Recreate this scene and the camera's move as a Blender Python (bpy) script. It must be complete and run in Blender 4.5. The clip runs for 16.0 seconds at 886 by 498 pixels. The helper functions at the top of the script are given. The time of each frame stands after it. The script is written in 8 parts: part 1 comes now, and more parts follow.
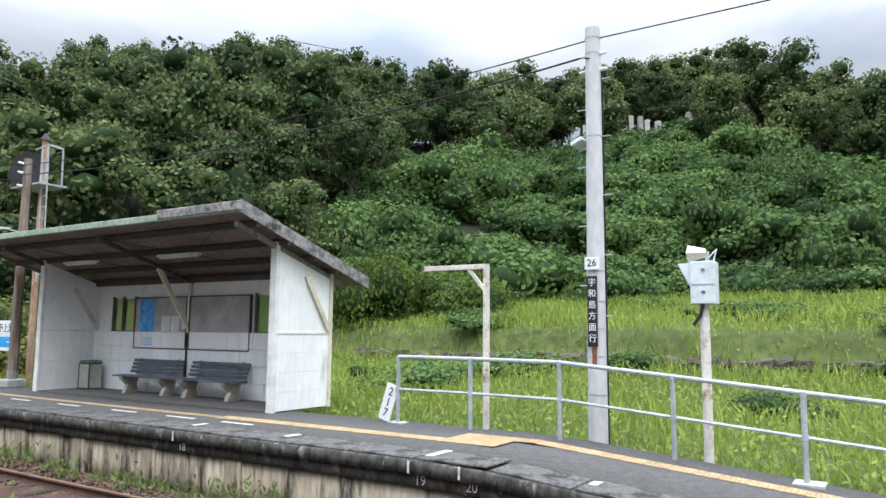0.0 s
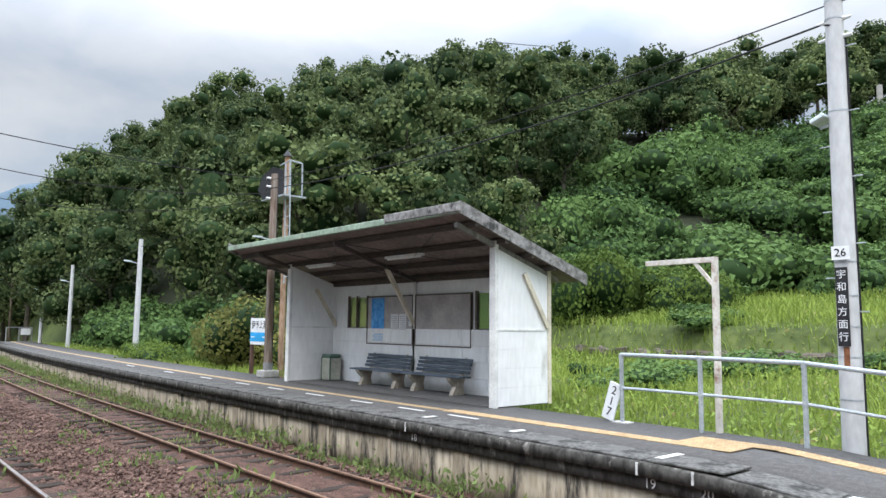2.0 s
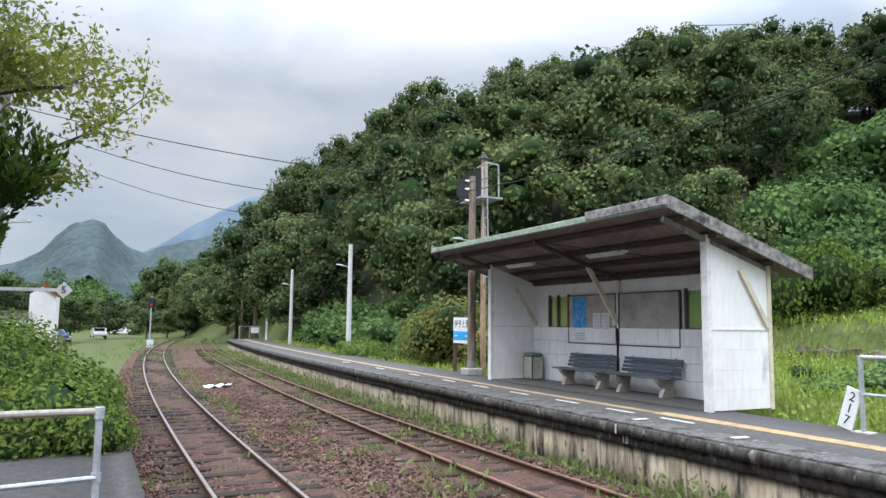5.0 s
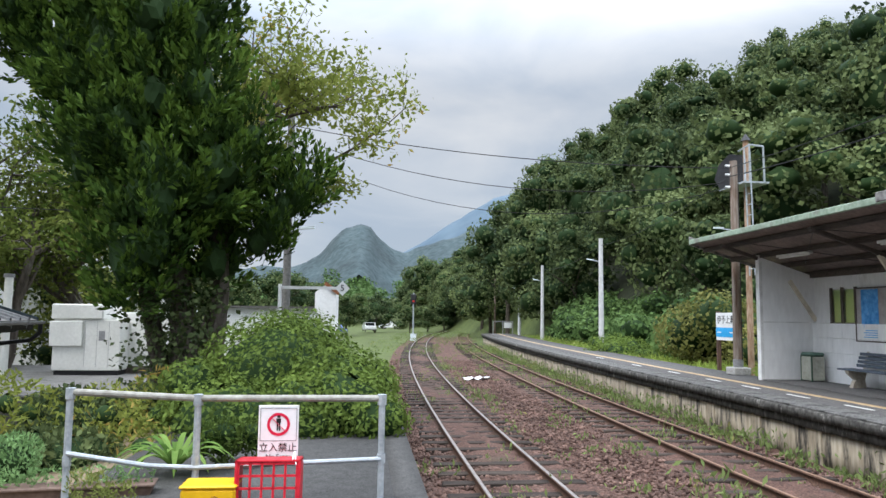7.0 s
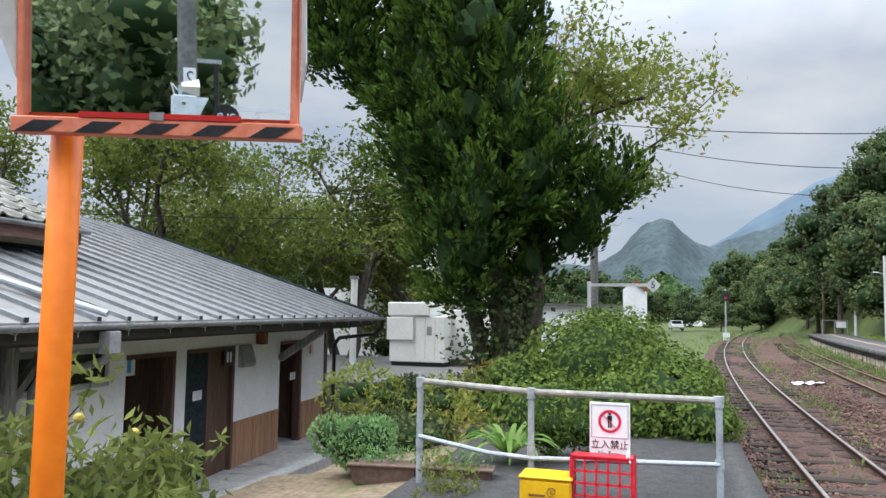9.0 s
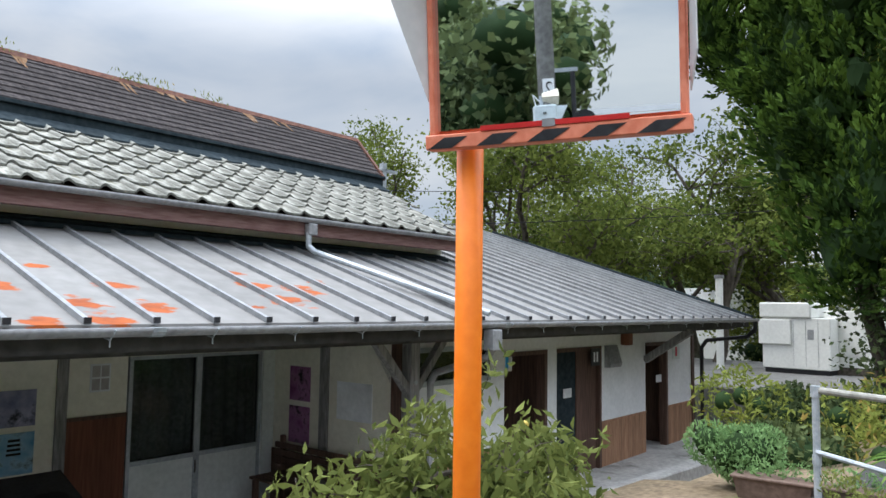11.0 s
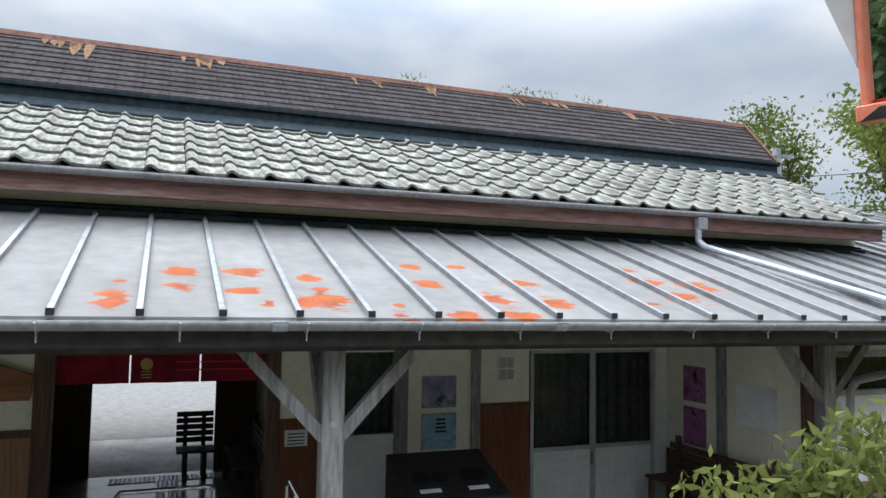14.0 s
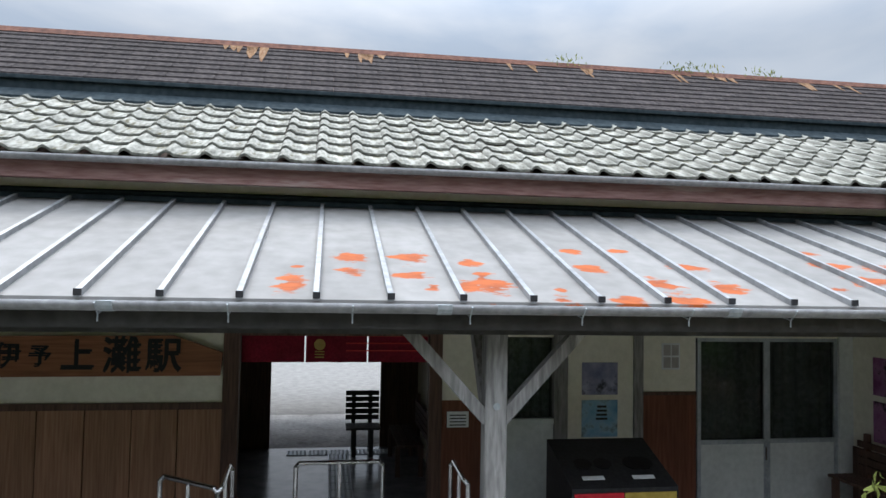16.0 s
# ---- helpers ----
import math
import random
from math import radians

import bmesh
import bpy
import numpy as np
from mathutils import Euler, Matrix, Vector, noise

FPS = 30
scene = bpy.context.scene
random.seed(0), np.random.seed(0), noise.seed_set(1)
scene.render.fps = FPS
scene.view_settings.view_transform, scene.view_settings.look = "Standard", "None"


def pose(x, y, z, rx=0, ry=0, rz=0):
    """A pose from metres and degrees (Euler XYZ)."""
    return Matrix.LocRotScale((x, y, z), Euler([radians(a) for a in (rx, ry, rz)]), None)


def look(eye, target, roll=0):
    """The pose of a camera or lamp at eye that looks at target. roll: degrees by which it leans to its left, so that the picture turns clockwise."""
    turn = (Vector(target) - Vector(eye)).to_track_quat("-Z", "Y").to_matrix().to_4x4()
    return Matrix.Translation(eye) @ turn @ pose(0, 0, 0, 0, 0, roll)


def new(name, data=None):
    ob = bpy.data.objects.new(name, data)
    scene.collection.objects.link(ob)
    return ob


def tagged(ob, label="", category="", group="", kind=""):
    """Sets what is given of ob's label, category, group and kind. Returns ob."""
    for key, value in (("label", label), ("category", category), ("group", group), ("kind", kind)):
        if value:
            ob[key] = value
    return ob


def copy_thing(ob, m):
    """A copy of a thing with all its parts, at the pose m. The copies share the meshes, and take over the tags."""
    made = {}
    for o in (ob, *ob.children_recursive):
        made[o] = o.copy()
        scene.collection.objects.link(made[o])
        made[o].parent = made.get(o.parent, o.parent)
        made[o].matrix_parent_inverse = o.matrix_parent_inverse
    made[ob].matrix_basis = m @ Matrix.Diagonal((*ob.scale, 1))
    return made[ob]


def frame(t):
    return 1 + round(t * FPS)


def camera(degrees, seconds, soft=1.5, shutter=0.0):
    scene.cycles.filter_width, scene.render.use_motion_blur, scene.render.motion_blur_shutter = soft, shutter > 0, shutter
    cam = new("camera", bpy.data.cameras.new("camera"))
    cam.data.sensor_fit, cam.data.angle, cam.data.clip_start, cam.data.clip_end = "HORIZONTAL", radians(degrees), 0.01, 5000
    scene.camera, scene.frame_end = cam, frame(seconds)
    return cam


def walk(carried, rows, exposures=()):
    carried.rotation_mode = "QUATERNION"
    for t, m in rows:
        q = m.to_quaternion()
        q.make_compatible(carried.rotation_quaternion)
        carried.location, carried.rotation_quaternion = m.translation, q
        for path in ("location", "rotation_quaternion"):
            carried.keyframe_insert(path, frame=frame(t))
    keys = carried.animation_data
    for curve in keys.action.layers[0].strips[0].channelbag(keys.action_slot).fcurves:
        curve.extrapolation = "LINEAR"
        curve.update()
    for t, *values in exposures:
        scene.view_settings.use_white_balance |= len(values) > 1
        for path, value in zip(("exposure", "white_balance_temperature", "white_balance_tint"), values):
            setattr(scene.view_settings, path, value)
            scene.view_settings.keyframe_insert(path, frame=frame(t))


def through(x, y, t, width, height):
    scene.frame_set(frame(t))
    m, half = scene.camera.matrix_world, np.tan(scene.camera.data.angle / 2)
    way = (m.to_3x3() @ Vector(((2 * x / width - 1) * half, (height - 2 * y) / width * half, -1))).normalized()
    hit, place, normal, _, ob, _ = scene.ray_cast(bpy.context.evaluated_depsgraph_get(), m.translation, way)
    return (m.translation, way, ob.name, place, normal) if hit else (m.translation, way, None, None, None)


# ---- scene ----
cam = camera(62.8, 16.0)
PATH = [
    (0.0, pose(0.000, 0.000, 1.500, 96.5, -0.5, -57.60)),
    (0.5, pose(0.007, 0.012, 1.495, 96.5, -0.5, -52.30)),
    (1.0, pose(0.017, 0.023, 1.492, 96.4, -0.6, -47.80)),
    (1.5, pose(0.002, 0.042, 1.495, 96.2, -0.6, -43.90)),
    (2.0, pose(-0.029, 0.066, 1.501, 96.1, -0.6, -40.80)),
    (2.5, pose(-0.064, 0.095, 1.502, 96.0, -0.6, -38.00)),
    (3.0, pose(-0.096, 0.119, 1.505, 96.0, -0.6, -35.60)),
    (5.5, pose(-0.191, 0.192, 1.497, 95.8, -0.6, -21.9)),
    (6.0, pose(-0.218, 0.209, 1.493, 95.7, -0.6, -17.3)),
    (6.5, pose(-0.243, 0.227, 1.496, 95.5, -0.6, -12.0)),
    (7.0, pose(-0.262, 0.243, 1.493, 95.3, -0.7, -6.2)),
    (7.5, pose(-0.274, 0.253, 1.491, 95.2, -0.7, -0.30)),
    (8.0, pose(-0.321, 0.255, 1.485, 95.1, -0.7, 5.61)),
    (8.5, pose(-0.393, 0.246, 1.484, 94.9, -0.8, 11.34)),
    (9.0, pose(-0.488, 0.232, 1.486, 94.8, -0.8, 17.16)),
    (11.5, pose(-0.651, 0.181, 1.470, 94.5, -0.8, 51.00)),
    (12.0, pose(-0.669, 0.161, 1.469, 94.5, -0.8, 56.70)),
    (12.5, pose(-0.682, 0.146, 1.465, 94.4, -0.8, 61.60)),
    (13.0, pose(-0.685, 0.133, 1.459, 94.3, -0.8, 66.10)),
    (13.5, pose(-0.689, 0.118, 1.457, 94.2, -0.9, 70.10)),
    (14.0, pose(-0.693, 0.097, 1.452, 94.0, -0.9, 73.80)),
    (14.5, pose(-0.691, 0.079, 1.448, 93.8, -0.9, 77.20)),
    (15.0, pose(-0.689, 0.066, 1.447, 93.5, -0.9, 80.30)),
    (15.5, pose(-0.690, 0.055, 1.444, 93.1, -0.9, 83.20)),
    (16.0, pose(-0.690, 0.048, 1.441, 92.7, -1.0, 85.90)),
]
walk(cam, PATH, exposures=[(0, 0.66), (16, 0.66)])

# ---- world and sun: a bright overcast sky with soft cloud ----
world = bpy.data.worlds.new("overcast")
scene.world = world
world.use_nodes = True
wn, wl = world.node_tree.nodes, world.node_tree.links
wn.clear()
w_out = wn.new("ShaderNodeOutputWorld")
w_bg = wn.new("ShaderNodeBackground")
w_sky = wn.new("ShaderNodeTexSky")
w_sky.sky_type, w_sky.sun_disc = "NISHITA", False
w_sky.sun_elevation, w_sky.sun_rotation = radians(58), radians(233)
w_coord = wn.new("ShaderNodeTexCoord")
w_map = wn.new("ShaderNodeMapping")
w_map.inputs["Scale"].default_value = (1.0, 1.0, 2.6)
w_noise = wn.new("ShaderNodeTexNoise")
w_noise.inputs["Scale"].default_value, w_noise.inputs["Detail"].default_value = 2.6, 9
w_noise.inputs["Distortion"].default_value = 0.35
w_ramp = wn.new("ShaderNodeValToRGB")
w_ramp.color_ramp.elements[0].position, w_ramp.color_ramp.elements[0].color = 0.38, (0.48, 0.565, 0.69, 1)
w_ramp.color_ramp.elements[1].position, w_ramp.color_ramp.elements[1].color = 0.64, (0.79, 0.82, 0.865, 1)
w_scale = wn.new("ShaderNodeVectorMath")
w_scale.operation = "SCALE"
w_scale.inputs["Scale"].default_value = 0.10
w_mix = wn.new("ShaderNodeMixRGB")
w_mix.inputs["Fac"].default_value = 0.86
wl.new(w_coord.outputs["Generated"], w_map.inputs["Vector"])
wl.new(w_map.outputs["Vector"], w_noise.inputs["Vector"])
wl.new(w_noise.outputs["Fac"], w_ramp.inputs["Fac"])
wl.new(w_sky.outputs["Color"], w_scale.inputs[0])
wl.new(w_scale.outputs["Vector"], w_mix.inputs["Color1"])
wl.new(w_ramp.outputs["Color"], w_mix.inputs["Color2"])
w_sep = wn.new("ShaderNodeSeparateXYZ")
w_zen = wn.new("ShaderNodeMapRange")
for k_, v_ in ((1, 0.28), (2, 0.77), (3, 0.62), (4, 3.85)):
    w_zen.inputs[k_].default_value = v_
w_zen.interpolation_type = "SMOOTHSTEP"
w_lum = wn.new("ShaderNodeVectorMath")
w_lum.operation = "SCALE"
wl.new(w_coord.outputs["Generated"], w_sep.inputs[0])
wl.new(w_sep.outputs["Z"], w_zen.inputs[0])
wl.new(w_mix.outputs["Color"], w_lum.inputs[0])
wl.new(w_zen.outputs[0], w_lum.inputs["Scale"])
wl.new(w_lum.outputs["Vector"], w_bg.inputs["Color"])
w_bg.inputs["Strength"].default_value = 1.0
wl.new(w_bg.outputs["Background"], w_out.inputs["Surface"])

sun_data = bpy.data.lights.new("sun", "SUN")
sun_data.energy, sun_data.angle, sun_data.color = 1.25, radians(25), (1.0, 0.96, 0.9)
sun = new("sun", sun_data)
sun.matrix_world = look((0, 0, 60), (0.4, 0.3, 59.15))


# ---- materials ----
def mat(name, a, b=None, rough=0.75, scale=8.0, bump=0.15, metal=0.0, big=0.25, stain=None, amount=0.5, stain_scale=1.2, vary=0.0, stretch=(1, 1, 1), spec=0.3):
    """A surface with fine grain between the colours a and b, wide blotches, and a stain of a third colour."""
    b = b or tuple(min(1, c * 1.35) for c in a)
    m = bpy.data.materials.new(name)
    m.use_nodes = True
    nt, ln = m.node_tree.nodes, m.node_tree.links
    p = nt["Principled BSDF"]
    co, mp = nt.new("ShaderNodeTexCoord"), nt.new("ShaderNodeMapping")
    mp.inputs["Scale"].default_value = stretch
    ln.new(co.outputs["Object"], mp.inputs["Vector"])
    n1, n2 = nt.new("ShaderNodeTexNoise"), nt.new("ShaderNodeTexNoise")
    n1.inputs["Scale"].default_value, n1.inputs["Detail"].default_value = scale, 8
    n2.inputs["Scale"].default_value, n2.inputs["Detail"].default_value = scale * 0.13, 4
    for n in (n1, n2):
        ln.new(mp.outputs["Vector"], n.inputs["Vector"])
    r1 = nt.new("ShaderNodeValToRGB")
    r1.color_ramp.elements[0].position, r1.color_ramp.elements[1].position = 0.33, 0.68
    r1.color_ramp.elements[0].color, r1.color_ramp.elements[1].color = (*a, 1), (*b, 1)
    ln.new(n1.outputs["Fac"], r1.inputs["Fac"])
    r2 = nt.new("ShaderNodeMapRange")
    r2.inputs[1].default_value, r2.inputs[2].default_value = 0.3, 0.7
    r2.inputs[3].default_value, r2.inputs[4].default_value = 1 - big, 1 + big * 0.4
    ln.new(n2.outputs["Fac"], r2.inputs[0])
    mul = nt.new("ShaderNodeVectorMath")
    mul.operation = "SCALE"
    ln.new(r1.outputs["Color"], mul.inputs[0])
    ln.new(r2.outputs[0], mul.inputs["Scale"])
    colour = mul.outputs["Vector"]
    if vary:
        info, r4, mul2 = nt.new("ShaderNodeObjectInfo"), nt.new("ShaderNodeMapRange"), nt.new("ShaderNodeVectorMath")
        r4.inputs[3].default_value, r4.inputs[4].default_value = 1 - vary, 1 + vary
        mul2.operation = "SCALE"
        ln.new(info.outputs["Random"], r4.inputs[0])
        ln.new(colour, mul2.inputs[0])
        ln.new(r4.outputs[0], mul2.inputs["Scale"])
        colour = mul2.outputs["Vector"]
    if stain:
        n3, r3, mx = nt.new("ShaderNodeTexNoise"), nt.new("ShaderNodeValToRGB"), nt.new("ShaderNodeMixRGB")
        n3.inputs["Scale"].default_value, n3.inputs["Detail"].default_value = stain_scale, 9
        n3.inputs["Roughness"].default_value = 0.68
        ln.new(mp.outputs["Vector"], n3.inputs["Vector"])
        r3.color_ramp.elements[0].position, r3.color_ramp.elements[1].position = 0.72 - amount * 0.4, 0.84 - amount * 0.4
        ln.new(n3.outputs["Fac"], r3.inputs["Fac"])
        ln.new(r3.outputs["Color"], mx.inputs["Fac"])
        ln.new(colour, mx.inputs["Color1"])
        mx.inputs["Color2"].default_value = (*stain, 1)
        colour = mx.outputs["Color"]
    ln.new(colour, p.inputs["Base Color"])
    p.inputs["Roughness"].default_value, p.inputs["Metallic"].default_value = rough, metal
    p.inputs["Specular IOR Level"].default_value = spec
    if bump:
        bp = nt.new("ShaderNodeBump")
        bp.inputs["Strength"].default_value, bp.inputs["Distance"].default_value = bump, 0.02
        ln.new(n1.outputs["Fac"], bp.inputs["Height"])
        ln.new(bp.outputs["Normal"], p.inputs["Normal"])
    return m


def leaf_mat(name, dark, light, dry=None, through=0.3, patch=0.25):
    """Leaves: colour varies by leaf, by plant and by patch; light passes through a little."""
    m = bpy.data.materials.new(name)
    m.use_nodes = True
    nt, ln = m.node_tree.nodes, m.node_tree.links
    p, out = nt["Principled BSDF"], nt["Material Output"]
    geo, info, co, ns = (nt.new(k) for k in ("ShaderNodeNewGeometry", "ShaderNodeObjectInfo", "ShaderNodeTexCoord", "ShaderNodeTexNoise"))
    ns.inputs["Scale"].default_value = patch
    ln.new(co.outputs["Object"], ns.inputs["Vector"])
    add, add2, rp = nt.new("ShaderNodeMath"), nt.new("ShaderNodeMath"), nt.new("ShaderNodeValToRGB")
    add.operation = add2.operation = "MULTIPLY_ADD"
    add.inputs[1].default_value = 0.38
    ln.new(geo.outputs["Random Per Island"], add.inputs[0])
    ln.new(add2.outputs[0], add.inputs[2])
    add2.inputs[1].default_value = 0.48
    ln.new(info.outputs["Random"], add2.inputs[0])
    mr = nt.new("ShaderNodeMapRange")
    mr.inputs[1].default_value, mr.inputs[2].default_value, mr.inputs[3].default_value, mr.inputs[4].default_value = 0.3, 0.7, -0.05, 0.25
    ln.new(ns.outputs["Fac"], mr.inputs[0])
    ln.new(mr.outputs[0], add2.inputs[2])
    e = rp.color_ramp.elements
    e[0].position, e[0].color, e[1].position, e[1].color = 0.1, (*dark, 1), 0.9, (*light, 1)
    if dry:
        x = e.new(1.0)
        x.color = (*dry, 1)
    ln.new(add.outputs[0], rp.inputs["Fac"])
    ln.new(rp.outputs["Color"], p.inputs["Base Color"])
    p.inputs["Roughness"].default_value = 0.75
    p.inputs["Specular IOR Level"].default_value = 0.08
    tr, mx = nt.new("ShaderNodeBsdfTranslucent"), nt.new("ShaderNodeMixShader")
    ln.new(rp.outputs["Color"], tr.inputs["Color"])
    mx.inputs["Fac"].default_value = through
    ln.new(p.outputs["BSDF"], mx.inputs[1])
    ln.new(tr.outputs["BSDF"], mx.inputs[2])
    ln.new(mx.outputs["Shader"], out.inputs["Surface"])
    return m


def glass_mat(name, tint, rough=0.05):
    m = bpy.data.materials.new(name)
    m.use_nodes = True
    p = m.node_tree.nodes["Principled BSDF"]
    p.inputs["Base Color"].default_value = (*tint, 1)
    p.inputs["Roughness"].default_value, p.inputs["Transmission Weight"].default_value = rough, 1.0
    p.inputs["IOR"].default_value = 1.2
    return m


MIRROR = bpy.data.materials.new("mirror_glass")
MIRROR.use_nodes = True
MIRROR.node_tree.nodes["Principled BSDF"].inputs["Base Color"].default_value = (0.82, 0.87, 0.9, 1)
MIRROR.node_tree.nodes["Principled BSDF"].inputs["Metallic"].default_value = 1.0
MIRROR.node_tree.nodes["Principled BSDF"].inputs["Roughness"].default_value = 0.015

EARTH = mat("meadow_soil", (0.05, 0.07, 0.02), (0.1, 0.125, 0.035), 0.95, 3, 0.4)
BALLAST = mat("ballast", (0.035, 0.018, 0.014), (0.165, 0.09, 0.068), 0.95, 30, 1.0, big=0.4, stain=(0.075, 0.058, 0.04), amount=0.36, stain_scale=0.9)
STONE = mat("ballast_stone", (0.045, 0.024, 0.019), (0.24, 0.15, 0.12), 0.95, 9, 0.4, big=0.5)
RAIL = mat("rail_rust", (0.055, 0.032, 0.024), (0.13, 0.07, 0.045), 0.8, 30, 0.3, metal=0.1)
RAILRUST = mat("rusty_rail_head", (0.17, 0.1, 0.065), (0.27, 0.165, 0.11), 0.7, 30, 0.2, metal=0.2)
RAILTOP = mat("rail_head", (0.34, 0.3, 0.28), (0.46, 0.42, 0.4), 0.4, 40, 0.05, metal=0.7)
SLEEPER = mat("sleeper_wood", (0.022, 0.017, 0.014), (0.07, 0.052, 0.042), 0.95, 9, 0.6, vary=0.25, stretch=(0.3, 4, 4))
ASPHALT = mat("platform_asphalt", (0.065, 0.062, 0.061), (0.14, 0.134, 0.13), 0.95, 70, 0.35, stain=(0.17, 0.165, 0.155), amount=0.18)
NEARASPHALT = mat("dark_platform_asphalt", (0.042, 0.041, 0.04), (0.098, 0.095, 0.092), 0.95, 60, 0.4, stain=(0.16, 0.155, 0.145), amount=0.2, stain_scale=1.5)
COPING = mat("coping_concrete", (0.085, 0.083, 0.078), (0.19, 0.185, 0.175), 0.95, 18, 0.4, stain=(0.03, 0.029, 0.027), amount=0.62, stain_scale=2.6)
COPEFACE = mat("coping_face_mossy", (0.03, 0.028, 0.025), (0.11, 0.105, 0.095), 0.97, 11, 0.6, stain=(0.3, 0.285, 0.26), amount=0.36, stain_scale=4.5, stretch=(1, 1, 0.6))
WALLCON = mat("platform_wall_concrete", (0.33, 0.27, 0.19), (0.56, 0.48, 0.37), 0.95, 7, 0.35, stain=(0.045, 0.04, 0.034), amount=0.56, stain_scale=2.0, stretch=(1, 1.6, 0.3))
CONCRETE = mat("pale_concrete", (0.38, 0.365, 0.345), (0.52, 0.505, 0.48), 0.9, 16, 0.2, stain=(0.2, 0.19, 0.175), amount=0.4)
POLECON = mat("pole_concrete", (0.48, 0.48, 0.485), (0.58, 0.58, 0.585), 0.85, 14, 0.12, big=0.08, stretch=(1, 1, 0.4))
OLDWOOD = mat("weathered_pole_wood", (0.15, 0.09, 0.06), (0.34, 0.29, 0.25), 0.95, 14, 0.5, stain=(0.28, 0.13, 0.06), amount=0.4, stretch=(1, 1, 0.12))
YELLOW = mat("tactile_yellow", (0.36, 0.24, 0.12), (0.5, 0.37, 0.22), 0.85, 30, 0.2, stain=(0.26, 0.2, 0.14), amount=0.42, vary=0.12)
WHITEPAINT = mat("road_white", (0.55, 0.54, 0.52), (0.75, 0.74, 0.72), 0.9, 24, 0.1, stain=(0.15, 0.145, 0.14), amount=0.4, stain_scale=6)
WHITEWALL = mat("white_block_paint", (0.76, 0.76, 0.755), (0.84, 0.84, 0.835), 0.75, 10, 0.12, big=0.1, stain=(0.5, 0.49, 0.46), amount=0.26, stretch=(1, 1, 0.3))
CREAMTRIM = mat("cream_trim", (0.6, 0.54, 0.42), (0.74, 0.68, 0.56), 0.8, 20, 0.15, stain=(0.35, 0.25, 0.16), amount=0.25)
WHITETRIM = mat("white_trim", (0.68, 0.68, 0.66), (0.8, 0.8, 0.78), 0.65, 20, 0.08, stain=(0.45, 0.3, 0.2), amount=0.15)
DARKBEAM = mat("dark_beam", (0.06, 0.048, 0.042), (0.11, 0.09, 0.08), 0.8, 10, 0.3, stretch=(4, 0.4, 4))
SOFFIT = mat("corrugated_soffit", (0.17, 0.135, 0.12), (0.26, 0.21, 0.19), 0.8, 10, 0.15)
VERGE = mat("weathered_verge_board", (0.13, 0.125, 0.12), (0.34, 0.33, 0.32), 0.95, 9, 0.5, stain=(0.05, 0.05, 0.048), amount=0.45, stain_scale=4)
GREENROOF = mat("green_mossy_gutter", (0.23, 0.31, 0.23), (0.36, 0.44, 0.35), 0.9, 12, 0.4, stain=(0.2, 0.19, 0.17), amount=0.45)
ROOFSHEET = mat("slate_sheet", (0.09, 0.085, 0.08), (0.16, 0.155, 0.15), 0.9, 14, 0.3)
NOTICE = mat("notice_board_grey", (0.38, 0.35, 0.335), (0.45, 0.415, 0.4), 0.8, 18, 0.08)
FRAME = mat("brown_frame", (0.075, 0.06, 0.05), (0.13, 0.105, 0.09), 0.7, 20, 0.15)
BENCH = mat("blue_black_slat", (0.06, 0.078, 0.105), (0.13, 0.155, 0.19), 0.6, 18, 0.2, vary=0.15)
BENCHLEG = mat("bench_concrete", (0.34, 0.29, 0.23), (0.5, 0.45, 0.37), 0.9, 20, 0.2)
GALV = mat("galvanised_pipe", (0.36, 0.40, 0.43), (0.5, 0.53, 0.56), 0.5, 30, 0.06, metal=0.35, stain=(0.3, 0.25, 0.2), amount=0.2)
LIGHTGREY = mat("light_grey_enamel", (0.58, 0.66, 0.68), (0.68, 0.75, 0.77), 0.5, 30, 0.03, stain=(0.3, 0.3, 0.3), amount=0.12)
RUSTPOST = mat("rusty_white_post", (0.6, 0.56, 0.5), (0.72, 0.69, 0.64), 0.8, 20, 0.2, stain=(0.25, 0.12, 0.06), amount=0.5, stain_scale=3)
RUST = mat("rust", (0.16, 0.06, 0.03), (0.3, 0.13, 0.06), 0.9, 20, 0.3)
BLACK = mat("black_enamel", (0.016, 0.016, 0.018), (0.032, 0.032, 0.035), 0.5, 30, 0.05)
ORANGE = mat("orange_paint", (0.78, 0.17, 0.008), (0.86, 0.21, 0.015), 0.42, 22, 0.05, big=0.1, stain=(0.6, 0.14, 0.01), amount=0.2)
ORANGEPLASTIC = mat("faded_orange_plastic", (0.72, 0.2, 0.11), (0.82, 0.28, 0.17), 0.5, 30, 0.05, big=0.12)
HOOD = mat("white_hood_plastic", (0.7, 0.7, 0.7), (0.78, 0.78, 0.78), 0.45, 20, 0.03, big=0.08)
REDTAPE = mat("red_tape", (0.55, 0.02, 0.02), (0.65, 0.035, 0.03), 0.4, 20, 0.02)
METALROOF = mat("roof_panel_metal", (0.195, 0.19, 0.182), (0.24, 0.234, 0.226), 0.8, 6, 0.03, big=0.16, vary=0.05, spec=0.25)
BATTEN = mat("batten_metal", (0.22, 0.23, 0.24), (0.31, 0.32, 0.33), 0.5, 14, 0.04, metal=0.5)
BLUEGREY = mat("ridge_blue_flashing", (0.022, 0.032, 0.038), (0.042, 0.056, 0.064), 0.9, 12, 0.1, spec=0.06)
GUTTER = mat("grey_gutter", (0.23, 0.23, 0.235), (0.33, 0.33, 0.335), 0.4, 20, 0.04)
